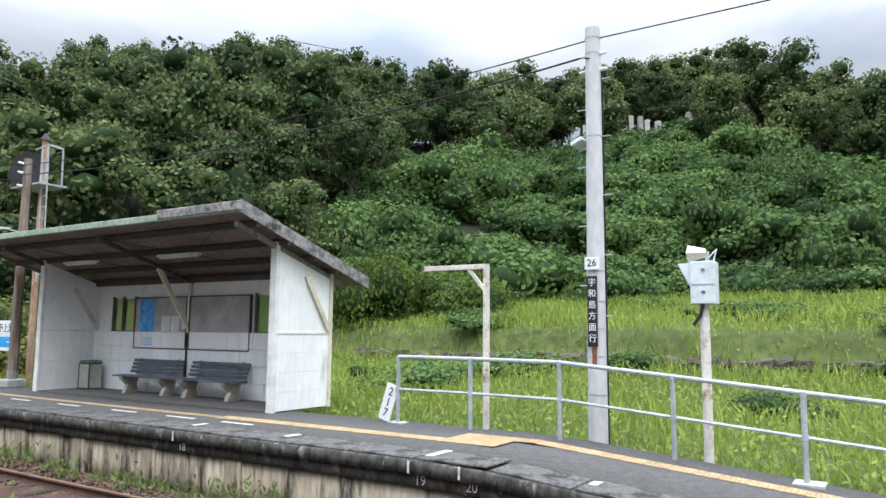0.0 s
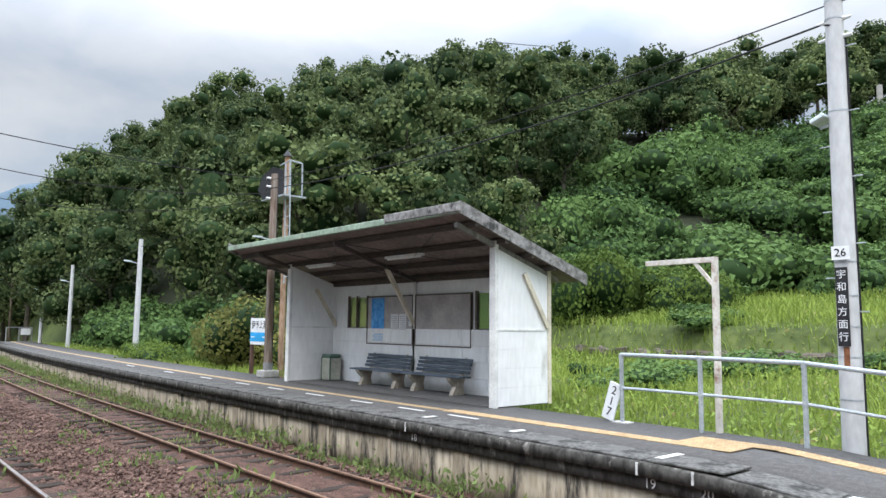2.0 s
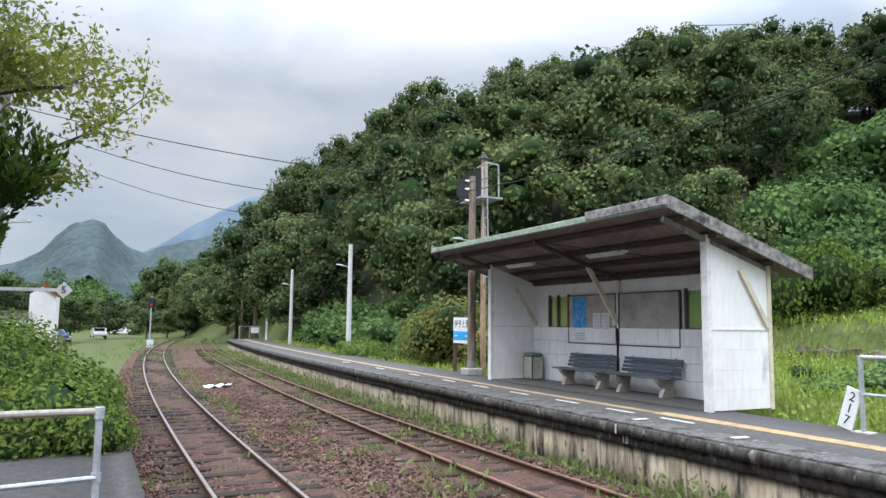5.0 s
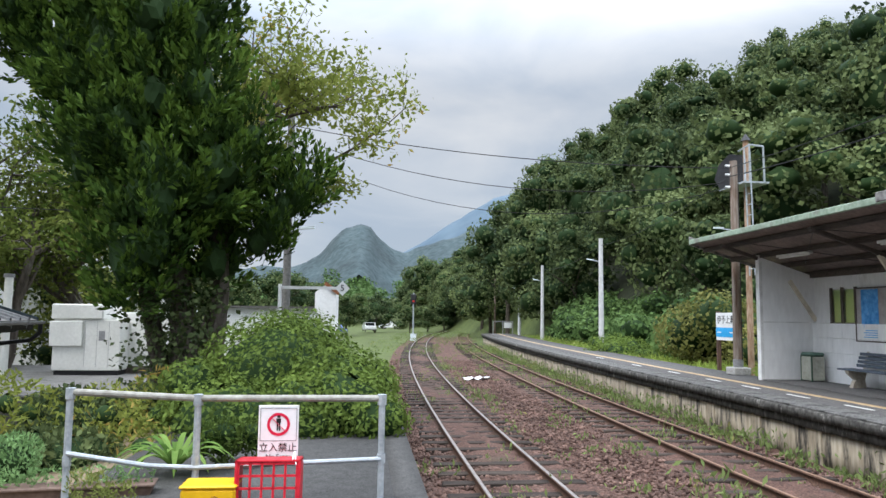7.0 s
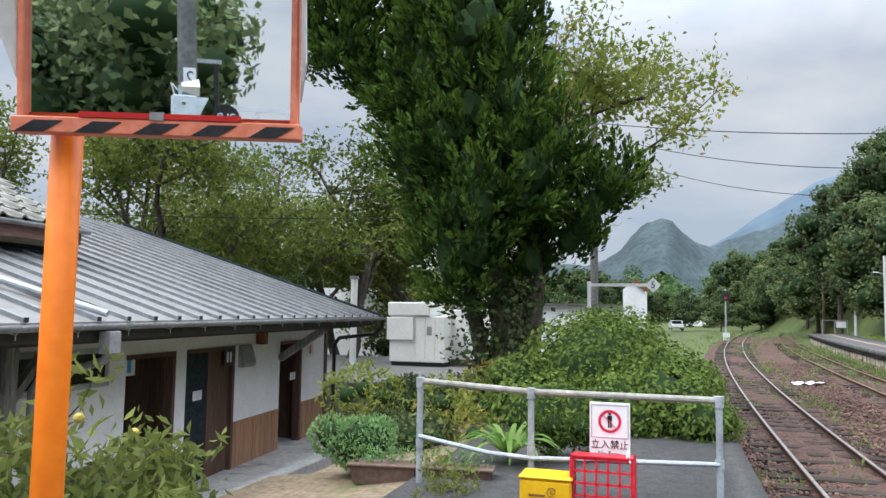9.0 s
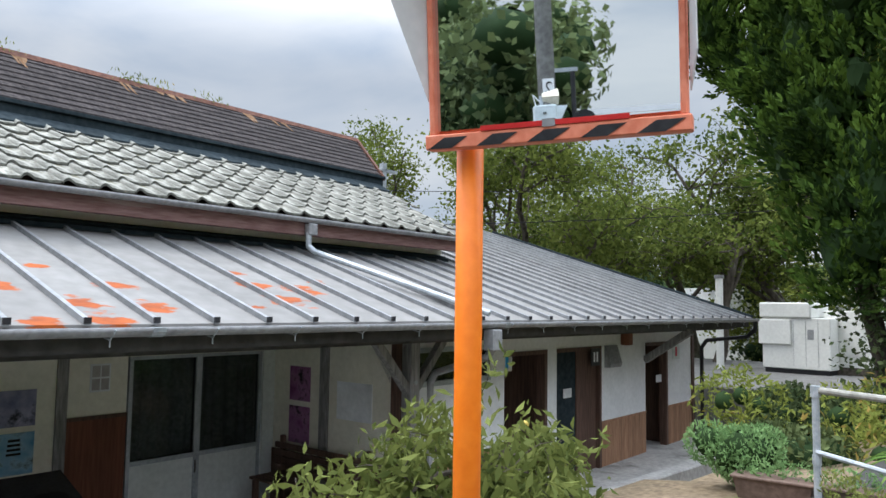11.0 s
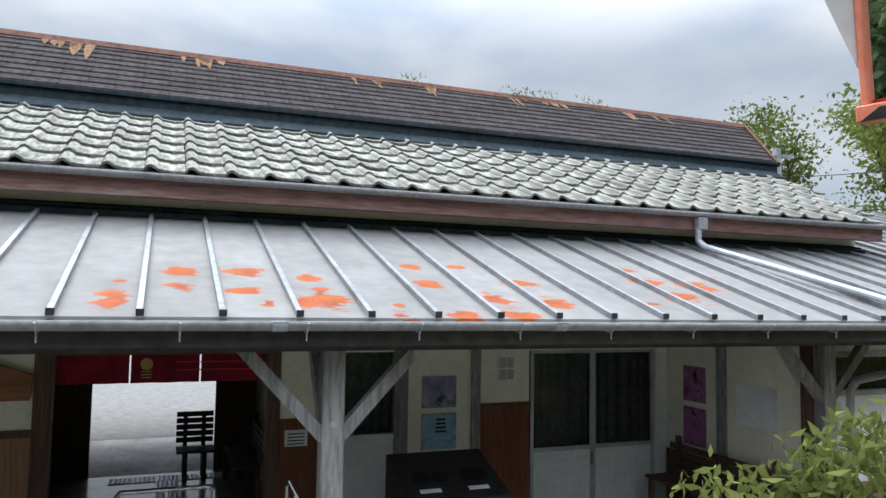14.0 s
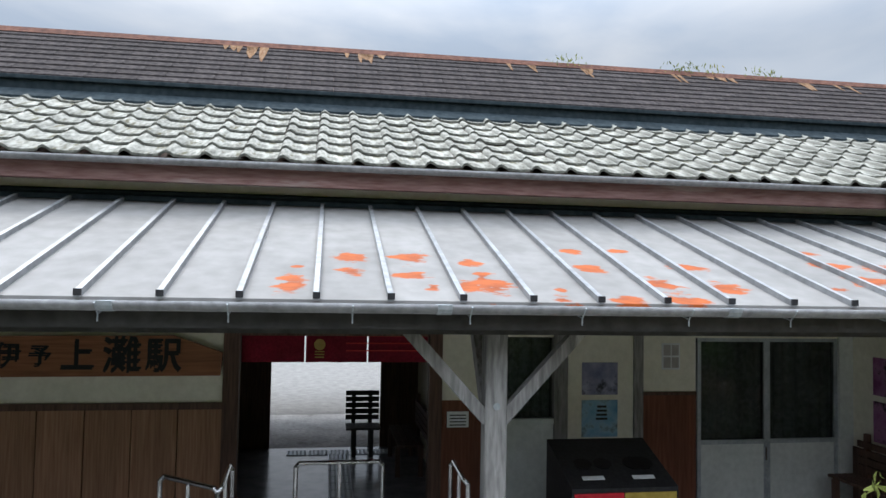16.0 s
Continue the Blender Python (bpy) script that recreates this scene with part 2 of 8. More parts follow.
TILE = mat("cement_tile", (0.2, 0.198, 0.172), (0.46, 0.455, 0.405), 0.92, 18, 0.5, stain=(0.13, 0.118, 0.075), amount=0.46, stain_scale=7, vary=0.16, stretch=(0.35, 1.6, 0.35), spec=0.15)
# Tile front edges: the shade line along each course painted as dark colour.
TILELIP = mat("shade_dark_tile_edge", (0.04, 0.04, 0.034), (0.12, 0.12, 0.1), 0.95, 20, 0.3, spec=0.1)
SLATE = mat("roof_slate", (0.032, 0.029, 0.03), (0.075, 0.064, 0.063), 0.95, 14, 0.3, stain=(0.16, 0.13, 0.11), amount=0.26, stain_scale=1.3, vary=0.18, spec=0.08)
RIDGE = mat("rusty_ridge_cap", (0.09, 0.035, 0.024), (0.17, 0.075, 0.05), 0.85, 14, 0.2)
PURLIN = mat("faded_red_fascia", (0.17, 0.085, 0.075), (0.28, 0.17, 0.155), 0.85, 12, 0.35, stain=(0.36, 0.3, 0.27), amount=0.3, stretch=(3, 0.35, 3))
CREAMWALL = mat("cream_plaster", (0.72, 0.69, 0.58), (0.8, 0.77, 0.66), 0.85, 16, 0.06, big=0.1)
OCHREWALL = mat("ochre_plaster", (0.26, 0.2, 0.11), (0.34, 0.27, 0.16), 0.9, 16, 0.06)
WHITEPLASTER = mat("white_plaster", (0.74, 0.745, 0.75), (0.82, 0.825, 0.83), 0.85, 16, 0.05, big=0.08)
REDBROWN = mat("red_brown_panel", (0.14, 0.05, 0.028), (0.22, 0.085, 0.05), 0.7, 8, 0.15, stretch=(4, 4, 0.3))
DADO = mat("timber_dado", (0.26, 0.135, 0.08), (0.42, 0.24, 0.145), 0.75, 10, 0.2, stretch=(5, 5, 0.3), vary=0.12)
PANELWOOD = mat("pale_timber_panel", (0.28, 0.145, 0.085), (0.4, 0.23, 0.14), 0.75, 9, 0.15, stretch=(5, 5, 0.25), vary=0.1)
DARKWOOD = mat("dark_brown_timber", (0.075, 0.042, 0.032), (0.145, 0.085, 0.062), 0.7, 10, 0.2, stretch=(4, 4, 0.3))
GREYWOOD = mat("weathered_grey_timber", (0.17, 0.165, 0.16), (0.33, 0.32, 0.31), 0.9, 12, 0.4, stain=(0.6, 0.58, 0.56), amount=0.32, stain_scale=2.5, stretch=(3, 3, 0.4))
GREYPANEL = mat("grey_door_panel", (0.6, 0.63, 0.61), (0.7, 0.73, 0.71), 0.7, 16, 0.04, big=0.12)
CURTAIN = mat("dark_curtain", (0.1, 0.11, 0.105), (0.2, 0.215, 0.205), 0.9, 20, 0.1)
SIGNWOOD = mat("varnished_sign_wood", (0.22, 0.08, 0.034), (0.32, 0.13, 0.06), 0.5, 6, 0.1, stretch=(3, 0.4, 6))
INK = mat("black_ink", (0.008, 0.008, 0.008), (0.014, 0.014, 0.014), 0.6, 20, 0)
NOREN = mat("crimson_cloth", (0.16, 0.006, 0.02), (0.24, 0.012, 0.03), 0.9, 40, 0.1)
GOLD = mat("ochre_print", (0.5, 0.33, 0.1), (0.56, 0.38, 0.13), 0.8, 20, 0)
WETFLOOR = mat("polished_concrete_floor", (0.18, 0.19, 0.2), (0.3, 0.31, 0.32), 0.18, 4, 0.03, stain=(0.32, 0.33, 0.34), amount=0.3)
ROADGREY = mat("road_asphalt_pale", (0.15, 0.146, 0.138), (0.21, 0.205, 0.195), 0.9, 40, 0.1)
STEEL = mat("stainless_steel", (0.5, 0.5, 0.5), (0.62, 0.62, 0.62), 0.22, 40, 0.02, metal=1.0)
PAPER = mat("white_paper", (0.7, 0.72, 0.73), (0.78, 0.79, 0.8), 0.8, 20, 0)
BLUEPAPER = mat("blue_poster_print", (0.02, 0.22, 0.62), (0.14, 0.46, 0.85), 0.5, 9, 0, stain=(0.5, 0.66, 0.8), amount=0.32, stain_scale=5)
SIGNBLUE = mat("sign_blue", (0.02, 0.32, 0.68), (0.03, 0.38, 0.75), 0.5, 20, 0)
SIGNWHITE = mat("sign_white", (0.74, 0.75, 0.76), (0.8, 0.81, 0.82), 0.45, 20, 0, big=0.06)
SIGNRED = mat("sign_red", (0.62, 0.012, 0.05), (0.68, 0.02, 0.07), 0.45, 20, 0)
REDCRATE = mat("red_crate_plastic", (0.55, 0.012, 0.03), (0.65, 0.03, 0.045), 0.45, 20, 0.03)
YELLOWBOX = mat("yellow_box_plastic", (0.78, 0.43, 0.008), (0.85, 0.5, 0.015), 0.45, 20, 0.03)
PLANTERBROWN = mat("brown_planter_plastic", (0.11, 0.07, 0.055), (0.17, 0.115, 0.09), 0.7, 20, 0.1)
BARK = mat("bark", (0.05, 0.04, 0.032), (0.13, 0.11, 0.09), 0.95, 9, 0.8, stain=(0.2, 0.2, 0.17), amount=0.3, stretch=(1, 1, 0.4))
STONEWALL = mat("dry_stone", (0.06, 0.05, 0.04), (0.16, 0.135, 0.11), 0.95, 12, 0.6, vary=0.3)
PICTURE_A = mat("seaside_print", (0.14, 0.15, 0.26), (0.42, 0.42, 0.58), 0.4, 5, 0, stain=(0.02, 0.025, 0.04), amount=0.5, stain_scale=4)
PICTURE_B = mat("pagoda_print", (0.09, 0.28, 0.46), (0.42, 0.62, 0.72), 0.4, 5, 0, stain=(0.08, 0.12, 0.12), amount=0.5, stain_scale=5)
PICTURE_C = mat("violet_print", (0.2, 0.06, 0.17), (0.48, 0.24, 0.42), 0.4, 6, 0, stain=(0.02, 0.015, 0.02), amount=0.5, stain_scale=6)
CARWHITE = mat("car_white", (0.72, 0.73, 0.74), (0.78, 0.79, 0.8), 0.25, 20, 0, big=0.03)
CARBLUE = mat("car_blue", (0.04, 0.09, 0.24), (0.06, 0.12, 0.3), 0.25, 20, 0, big=0.03)
WIRE = mat("black_cable", (0.01, 0.01, 0.011), (0.02, 0.02, 0.022), 0.6, 20, 0)
GENWHITE = mat("cabinet_cream_white", (0.68, 0.68, 0.64), (0.76, 0.76, 0.72), 0.5, 14, 0.03, big=0.08, stain=(0.4, 0.36, 0.3), amount=0.12)
TUBE = mat("lamp_tube_white", (0.75, 0.75, 0.74), (0.8, 0.8, 0.79), 0.4, 20, 0)
WINDOWGLASS = glass_mat("frosted_window", (0.75, 0.82, 0.75), 0.35)
CARGLASS = mat("dark_glass", (0.01, 0.012, 0.014), (0.02, 0.022, 0.025), 0.08, 20, 0)
# Distance haze is mixed straight into the base colours of both slopes.
HAZYWOOD = mat("hazed_wooded_slope", (0.03, 0.05, 0.055), (0.065, 0.09, 0.095), 1.0, 0.16, 0, big=0.3)
HAZYPEAK = mat("hazed_mountain_slope", (0.075, 0.115, 0.155), (0.10, 0.145, 0.185), 1.0, 0.02, 0, big=0.12)

LEAF_WOOD = leaf_mat("broadleaf_foliage", (0.018, 0.034, 0.017), (0.165, 0.205, 0.08), None, 0.25, 0.3)
LEAF_VINE = leaf_mat("vine_foliage", (0.032, 0.068, 0.023), (0.155, 0.245, 0.078), None, 0.3, 0.3)
# Dark green for crown cores: shade between the leaves put into the colour.
LEAF_SHADE = leaf_mat("inner_shade_foliage", (0.013, 0.0286, 0.0104), (0.0286, 0.0546, 0.0182), None, 0.0, 0.4)
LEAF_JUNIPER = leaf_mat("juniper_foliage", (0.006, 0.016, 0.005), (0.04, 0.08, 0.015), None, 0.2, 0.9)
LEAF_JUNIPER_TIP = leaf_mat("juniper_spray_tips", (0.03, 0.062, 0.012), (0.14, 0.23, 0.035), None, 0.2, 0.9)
LEAF_CHERRY = leaf_mat("cherry_foliage", (0.036, 0.064, 0.014), (0.24, 0.275, 0.06), (0.38, 0.27, 0.08), 0.4, 0.5)
LEAF_AZALEA = leaf_mat("azalea_foliage", (0.024, 0.046, 0.012), (0.165, 0.235, 0.05), (0.24, 0.2, 0.05), 0.3, 1.2)
LEAF_PEACH = leaf_mat("peach_foliage", (0.075, 0.1, 0.026), (0.25, 0.28, 0.08), (0.45, 0.36, 0.14), 0.4, 2.0)
LEAF_MINT = leaf_mat("pale_herb_foliage", (0.072, 0.144, 0.048), (0.26, 0.416, 0.169), None, 0.3, 2.0)
GRASS = leaf_mat("meadow_grass", (0.10, 0.15, 0.03), (0.37, 0.46, 0.10), (0.45, 0.40, 0.2), 0.35, 0.12)
MEADOWLEAF = leaf_mat("meadow_weed_foliage", (0.075, 0.12, 0.028), (0.27, 0.36, 0.085), (0.4, 0.33, 0.16), 0.3, 0.35)
WEED = leaf_mat("trackside_weed", (0.06, 0.095, 0.03), (0.2, 0.26, 0.09), (0.3, 0.27, 0.1), 0.3, 0.3)


# ---- mesh tools ----
def link_mesh(name, me, material, parent=None, label=""):
    ob = new(name, me)
    if material and not me.materials:
        me.materials.append(material)
    if parent:
        ob.parent = parent
    if label:
        ob["label"] = label
    return ob


def part(name, bm, material, parent=None, label=""):
    me = bpy.data.meshes.new(name)
    bmesh.ops.recalc_face_normals(bm, faces=bm.faces)
    bm.to_mesh(me)
    bm.free()
    return link_mesh(name, me, material, parent, label)


def thing(name, label, category, m=None, group=""):
    ob = new(name)
    ob.empty_display_size = 0.2
    if m is not None:
        ob.matrix_basis = m
    return tagged(ob, label, category, group)


def structure(name, bm, material, label, category, parent=None):
    ob = part(name, bm, material, parent)
    return tagged(ob, label, category, kind="structure") if not parent else ob


def box(bm, lo, hi, bevel=0.0):
    """A box between two corners, its edges taken off by bevel."""
    r = bmesh.ops.create_cube(bm, size=1)
    lo, hi = Vector(lo), Vector(hi)
    bmesh.ops.scale(bm, vec=hi - lo, verts=r["verts"])
    bmesh.ops.translate(bm, vec=(lo + hi) / 2, verts=r["verts"])
    if bevel:
        edges = list({e for v in r["verts"] for e in v.link_edges})
        bmesh.ops.bevel(bm, geom=edges, offset=bevel, segments=1, affect="EDGES")
    return bm


def boxed(lo, hi, bevel=0.0):
    return box(bmesh.new(), lo, hi, bevel)


def rod(bm, a, b, r0, r1=None, n=8, caps=True):
    """A round bar from a to b."""
    a, b = Vector(a), Vector(b)
    q = (b - a).to_track_quat("Z", "Y").to_matrix().to_4x4()
    bmesh.ops.create_cone(bm, cap_ends=caps, segments=n, radius1=r0, radius2=r0 if r1 is None else r1, depth=(b - a).length,
                          matrix=Matrix.Translation((a + b) / 2) @ q)
    return bm


def bar(bm, a, b, w, h, bevel=0.0):
    """A squared bar from a to b, w across and h deep."""
    a, b = Vector(a), Vector(b)
    q = (b - a).to_track_quat("Z", "Y").to_matrix().to_4x4()
    r = bmesh.ops.create_cube(bm, size=1)
    bmesh.ops.scale(bm, vec=(w, h, (b - a).length), verts=r["verts"])
    bmesh.ops.transform(bm, matrix=Matrix.Translation((a + b) / 2) @ q, verts=r["verts"])
    return bm


def pipe(bm, pts, r, n=8):
    for a, b in zip(pts, pts[1:]):
        rod(bm, a, b, r, n=n)
    for p in pts[1:-1]:
        bmesh.ops.create_icosphere(bm, subdivisions=1, radius=r * 1.03, matrix=Matrix.Translation(p))
    return bm


def prism(bm, outline, depth_vec):
    """A flat outline pushed along a vector."""
    d = Vector(depth_vec)
    v0 = [bm.verts.new(p) for p in outline]
    v1 = [bm.verts.new(Vector(p) + d) for p in outline]
    bm.faces.new(v0), bm.faces.new(list(reversed(v1)))
    for i in range(len(v0)):
        j = (i + 1) % len(v0)
        bm.faces.new((v0[j], v0[i], v1[i], v1[j]))
    return bm


def quads_mesh(name, verts, faces):
    """A mesh of four-cornered faces from arrays."""
    me = bpy.data.meshes.new(name)
    verts, faces = np.asarray(verts, np.float32), np.asarray(faces, np.int32)
    me.vertices.add(len(verts))
    me.vertices.foreach_set("co", verts.ravel())
    me.loops.add(faces.size)
    me.loops.foreach_set("vertex_index", faces.ravel())
    me.polygons.add(len(faces))
    me.polygons.foreach_set("loop_start", np.arange(0, faces.size, 4, dtype=np.int32))
    me.update(calc_edges=True)
    me.validate()
    return me


def writing(name, text, size, m, material, parent, label="", align="CENTER"):
    """Letters as a thin mesh, standing in the local xy plane of m."""
    cu = bpy.data.curves.new(name, "FONT")
    cu.body, cu.size, cu.align_x, cu.align_y, cu.extrude, cu.resolution_u = text, size, align, "CENTER", 0.002, 3
    tmp = bpy.data.objects.new(name, cu)
    scene.collection.objects.link(tmp)
    me = bpy.data.meshes.new_from_object(tmp.evaluated_get(bpy.context.evaluated_depsgraph_get()))
    bpy.data.objects.remove(tmp)
    me.materials.clear()
    ob = link_mesh(name, me, material, parent, label)
    ob.matrix_basis = m
    return ob


RNG = np.random.default_rng(7)


def leaves(centres, normals, size, aspect=0.45, up=0.0, spread=0.6, rng=RNG, flat=False):
    """Folded four-cornered leaves at the centres, along the normals, or lying flat to them; up lifts (or droops) their tips."""
    n = len(centres)
    if flat:
        d = np.cross(normals, rng.normal(0, 1, (n, 3))) + rng.normal(0, spread * 0.45, (n, 3))
    else:
        d = normals + rng.normal(0, spread, (n, 3))
    d[:, 2] += up
    d /= np.linalg.norm(d, axis=1, keepdims=True) + 1e-9
    s = np.cross(d, normals + rng.normal(0, 0.55, (n, 3)) if flat else rng.normal(0, 1, (n, 3)))
    s /= np.linalg.norm(s, axis=1, keepdims=True) + 1e-9
    k = size * rng.uniform(0.6, 1.35, (n, 1))
    f = np.cross(d, s)
    v = np.empty((n, 4, 3))
    v[:, 0] = centres - d * k * 0.5
    v[:, 1] = centres + s * k * aspect * 0.5 + f * k * 0.1
    v[:, 2] = centres + d * k * 0.5
    v[:, 3] = centres - s * k * aspect * 0.5 + f * k * 0.1
    return v.reshape(-1, 3), np.arange(4 * n).reshape(-1, 4)


def lump_points(lumps, count, rng=RNG, inner=0.8):
    """Points over the outer skin of a group of rounded lumps (centre, radii), with their outward directions."""
    c = np.array([l[0] for l in lumps], float)
    r = np.array([l[1] for l in lumps], float)
    w = (r[:, 0] * r[:, 1] + r[:, 1] * r[:, 2] + r[:, 0] * r[:, 2])
    pick = rng.choice(len(lumps), size=int(count * 1.6), p=w / w.sum())
    d = rng.normal(0, 1, (len(pick), 3))
    d /= np.linalg.norm(d, axis=1, keepdims=True)
    p = c[pick] + d * r[pick] * rng.uniform(inner, 1.08, (len(pick), 1))
    inside = np.zeros(len(pick), bool)
    for i in range(len(lumps)):
        inside |= (((p - c[i]) / r[i]) ** 2).sum(1) < 0.55
    p, d, pick = p[~inside][:count], d[~inside][:count], pick[~inside][:count]
    nrm = d / r[pick]
    return p, nrm / np.linalg.norm(nrm, axis=1, keepdims=True)


def lump_core(lumps, k=0.8, rough=0.12):
    """The inside of a crown: uneven rounded hulls for the shade-dark leaf colour."""
    bm = bmesh.new()
    for c, r in lumps:
        g = bmesh.ops.create_icosphere(bm, subdivisions=2, radius=1.0)
        for v in g["verts"]:
            v.co = Vector(c) + Vector((v.co.x * r[0], v.co.y * r[1], v.co.z * r[2])) * (k * (1 + random.uniform(-rough, rough)))
    return bm


def limb(bm, pts, r0, r1, n=7):
    for i, (a, b) in enumerate(zip(pts, pts[1:])):
        k0, k1 = i / (len(pts) - 1), (i + 1) / (len(pts) - 1)
        rod(bm, a, b, r0 + (r1 - r0) * k0, r0 + (r1 - r0) * k1, n, caps=False)
MASTRUST = mat("rusted_mast_paint", (0.3, 0.17, 0.1), (0.5, 0.36, 0.26), 0.9, 12, 0.2, stain=(0.6, 0.57, 0.52), amount=0.4, stain_scale=2.0, stretch=(1, 1, 0.3))
DARKPAD = mat("grey_weathered_concrete", (0.12, 0.118, 0.112), (0.2, 0.196, 0.186), 0.95, 12, 0.2, stain=(0.08, 0.078, 0.07), amount=0.4)


# ---- the lie of the land ----
def bend(y):
    """How far the line swings to the east at y."""
    return 0.001 * np.maximum(0.0, np.asarray(y, float) - 10) ** 2


EDGE_ANG = (-180, 2, 6, 9, 14, 20, 30, 45, 63, 75, 100, 125, 180)
EDGE_R = (150, 150, 120, 88, 60, 47, 41, 40, 44, 44, 44, 60, 150)
TOP_ANG = (-180, 1, 5, 9.4, 16.4, 22, 28, 33, 43, 54, 60, 65, 74, 81, 84, 90, 105, 130, 180)
TOP_E = (0.0, 0.0, 0.04, 0.07, 0.2, 0.255, 0.295, 0.308, 0.33, 0.29, 0.283, 0.262, 0.284, 0.292, 0.235, 0.2, 0.25, 0.1, 0.0)


def height(x, y):
    """Ground height in metres."""
    x, y = np.asarray(x, float), np.asarray(y, float)
    xb = x - bend(np.minimum(y, 90))
    base = np.interp(xb, (-60, -12.0, -8.0, -4, -2.6, 0.4, 0.9, 7.0, 7.6, 10.2, 24, 24.6, 40, 60, 4000), (-1.5, -1.5, -1.2, -1.12, -1.0, -1.0, -1.0, -1.0, -0.85, -0.45, 0.25, 1.55, 3.4, 4.0, 4.0))
    near = np.clip((y + 40) / 30, 0, 1) * np.clip((60 - y) / 25, 0, 1)
    flat = np.interp(xb, (-60, -12.0, -8.0, -4, -2.6, 0.9, 7.6, 10.2, 24, 60, 4000), (-1.5, -1.5, -1.2, -1.12, -1.0, -1.0, -0.85, -0.4, 0.3, 1.5, 2.0))
    base = flat + (base - flat) * near
    r, ang = np.hypot(x, y), np.degrees(np.arctan2(x, y))
    re = np.interp(ang, EDGE_ANG, EDGE_R)
    rr = re + 55
    top = np.interp(ang, TOP_ANG, TOP_E) * rr + 1.5
    t = np.clip((r - re) / 55, 0, 1)
    rise = np.maximum(0, top - 4) * (t ** 0.85)
    fall = np.clip((r - rr) / 160, 0, 1)
    far = 9 * np.clip((r - 150) / 110, 0, 1) * np.clip((ang + 65) / 25, 0, 1) * np.clip((60 - ang) / 30, 0, 1)
    return base + np.maximum(rise * (1 - 0.75 * fall), far)


def axis_steps(fine_lo, fine_hi, step):
    out = list(np.arange(fine_lo, fine_hi, step))
    d, hi, lo = step, fine_hi, fine_lo
    while hi < 4000:
        out.append(hi)
        hi += d
        d *= 1.22
    d = step
    while lo > -4000:
        d *= 1.22
        lo -= d
        out.append(lo)
    return np.array(sorted(out))


gx, gy = axis_steps(-12, 42, 0.5), axis_steps(-14, 60, 0.75)
GX, GY = np.meshgrid(gx, gy, indexing="ij")
GZ = height(GX, GY) + RNG.normal(0, 0.012, GX.shape)
ii = np.arange(GX.size).reshape(GX.shape)
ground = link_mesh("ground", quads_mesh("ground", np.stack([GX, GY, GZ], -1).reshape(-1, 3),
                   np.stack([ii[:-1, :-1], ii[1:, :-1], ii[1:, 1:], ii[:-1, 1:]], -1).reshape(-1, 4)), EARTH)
# Second, darker soil for the faces within the wood's edge.
ground.data.materials.append(mat("dark_wood_floor_soil", (0.016, 0.02, 0.01), (0.035, 0.042, 0.02), 0.95, 3, 0.4))
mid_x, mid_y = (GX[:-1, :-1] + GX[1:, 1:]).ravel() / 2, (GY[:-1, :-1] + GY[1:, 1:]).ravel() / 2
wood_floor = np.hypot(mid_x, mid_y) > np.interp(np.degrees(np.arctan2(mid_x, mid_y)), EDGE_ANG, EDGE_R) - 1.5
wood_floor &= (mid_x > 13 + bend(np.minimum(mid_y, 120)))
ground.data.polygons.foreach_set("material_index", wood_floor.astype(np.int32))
tagged(ground, "grassy earth rising from the line to a wooded hill", "ground", kind="structure")

# ballast bed between the platforms, one strip of uneven stones
by = np.arange(-30, 84, 0.22)
bx = np.arange(0.30, 7.45, 0.16)
BX, BY = np.meshgrid(bx, by, indexing="ij")
BZ = -0.875 + RNG.normal(0, 0.016, BX.shape) - 0.03 * np.cos((BX - 3.8) * 1.7) + 0.02 * np.sin(BX * 2.3 + BY * 0.7)
BXw = BX + bend(BY)
jj = np.arange(BX.size).reshape(BX.shape)
ballast = link_mesh("track_bed", quads_mesh("track_bed", np.stack([BXw, BY, BZ], -1).reshape(-1, 3),
                    np.stack([jj[:-1, :-1], jj[1:, :-1], jj[1:, 1:], jj[:-1, 1:]], -1).reshape(-1, 4)), BALLAST)
tagged(ballast, "rust-brown stone ballast between two tracks", "ballast", kind="structure")


# ---- tracks ----
def swept(name, profile, xs, ys, material, parent, label=""):
    """A profile of (x, z) corners run along the line at the offset xs."""
    n, k = len(ys), len(profile)
    v = np.empty((n, k, 3))
    for j, (px, pz) in enumerate(profile):
        v[:, j, 0], v[:, j, 1], v[:, j, 2] = xs + px + bend(ys), ys, pz
    a = np.arange(n * k).reshape(n, k)
    b = np.roll(a, -1, axis=1)
    f = np.stack([a[:-1], b[:-1], b[1:], a[1:]], -1).reshape(-1, 4)
    return link_mesh(name, quads_mesh(name, v.reshape(-1, 3), f), material, parent, label)


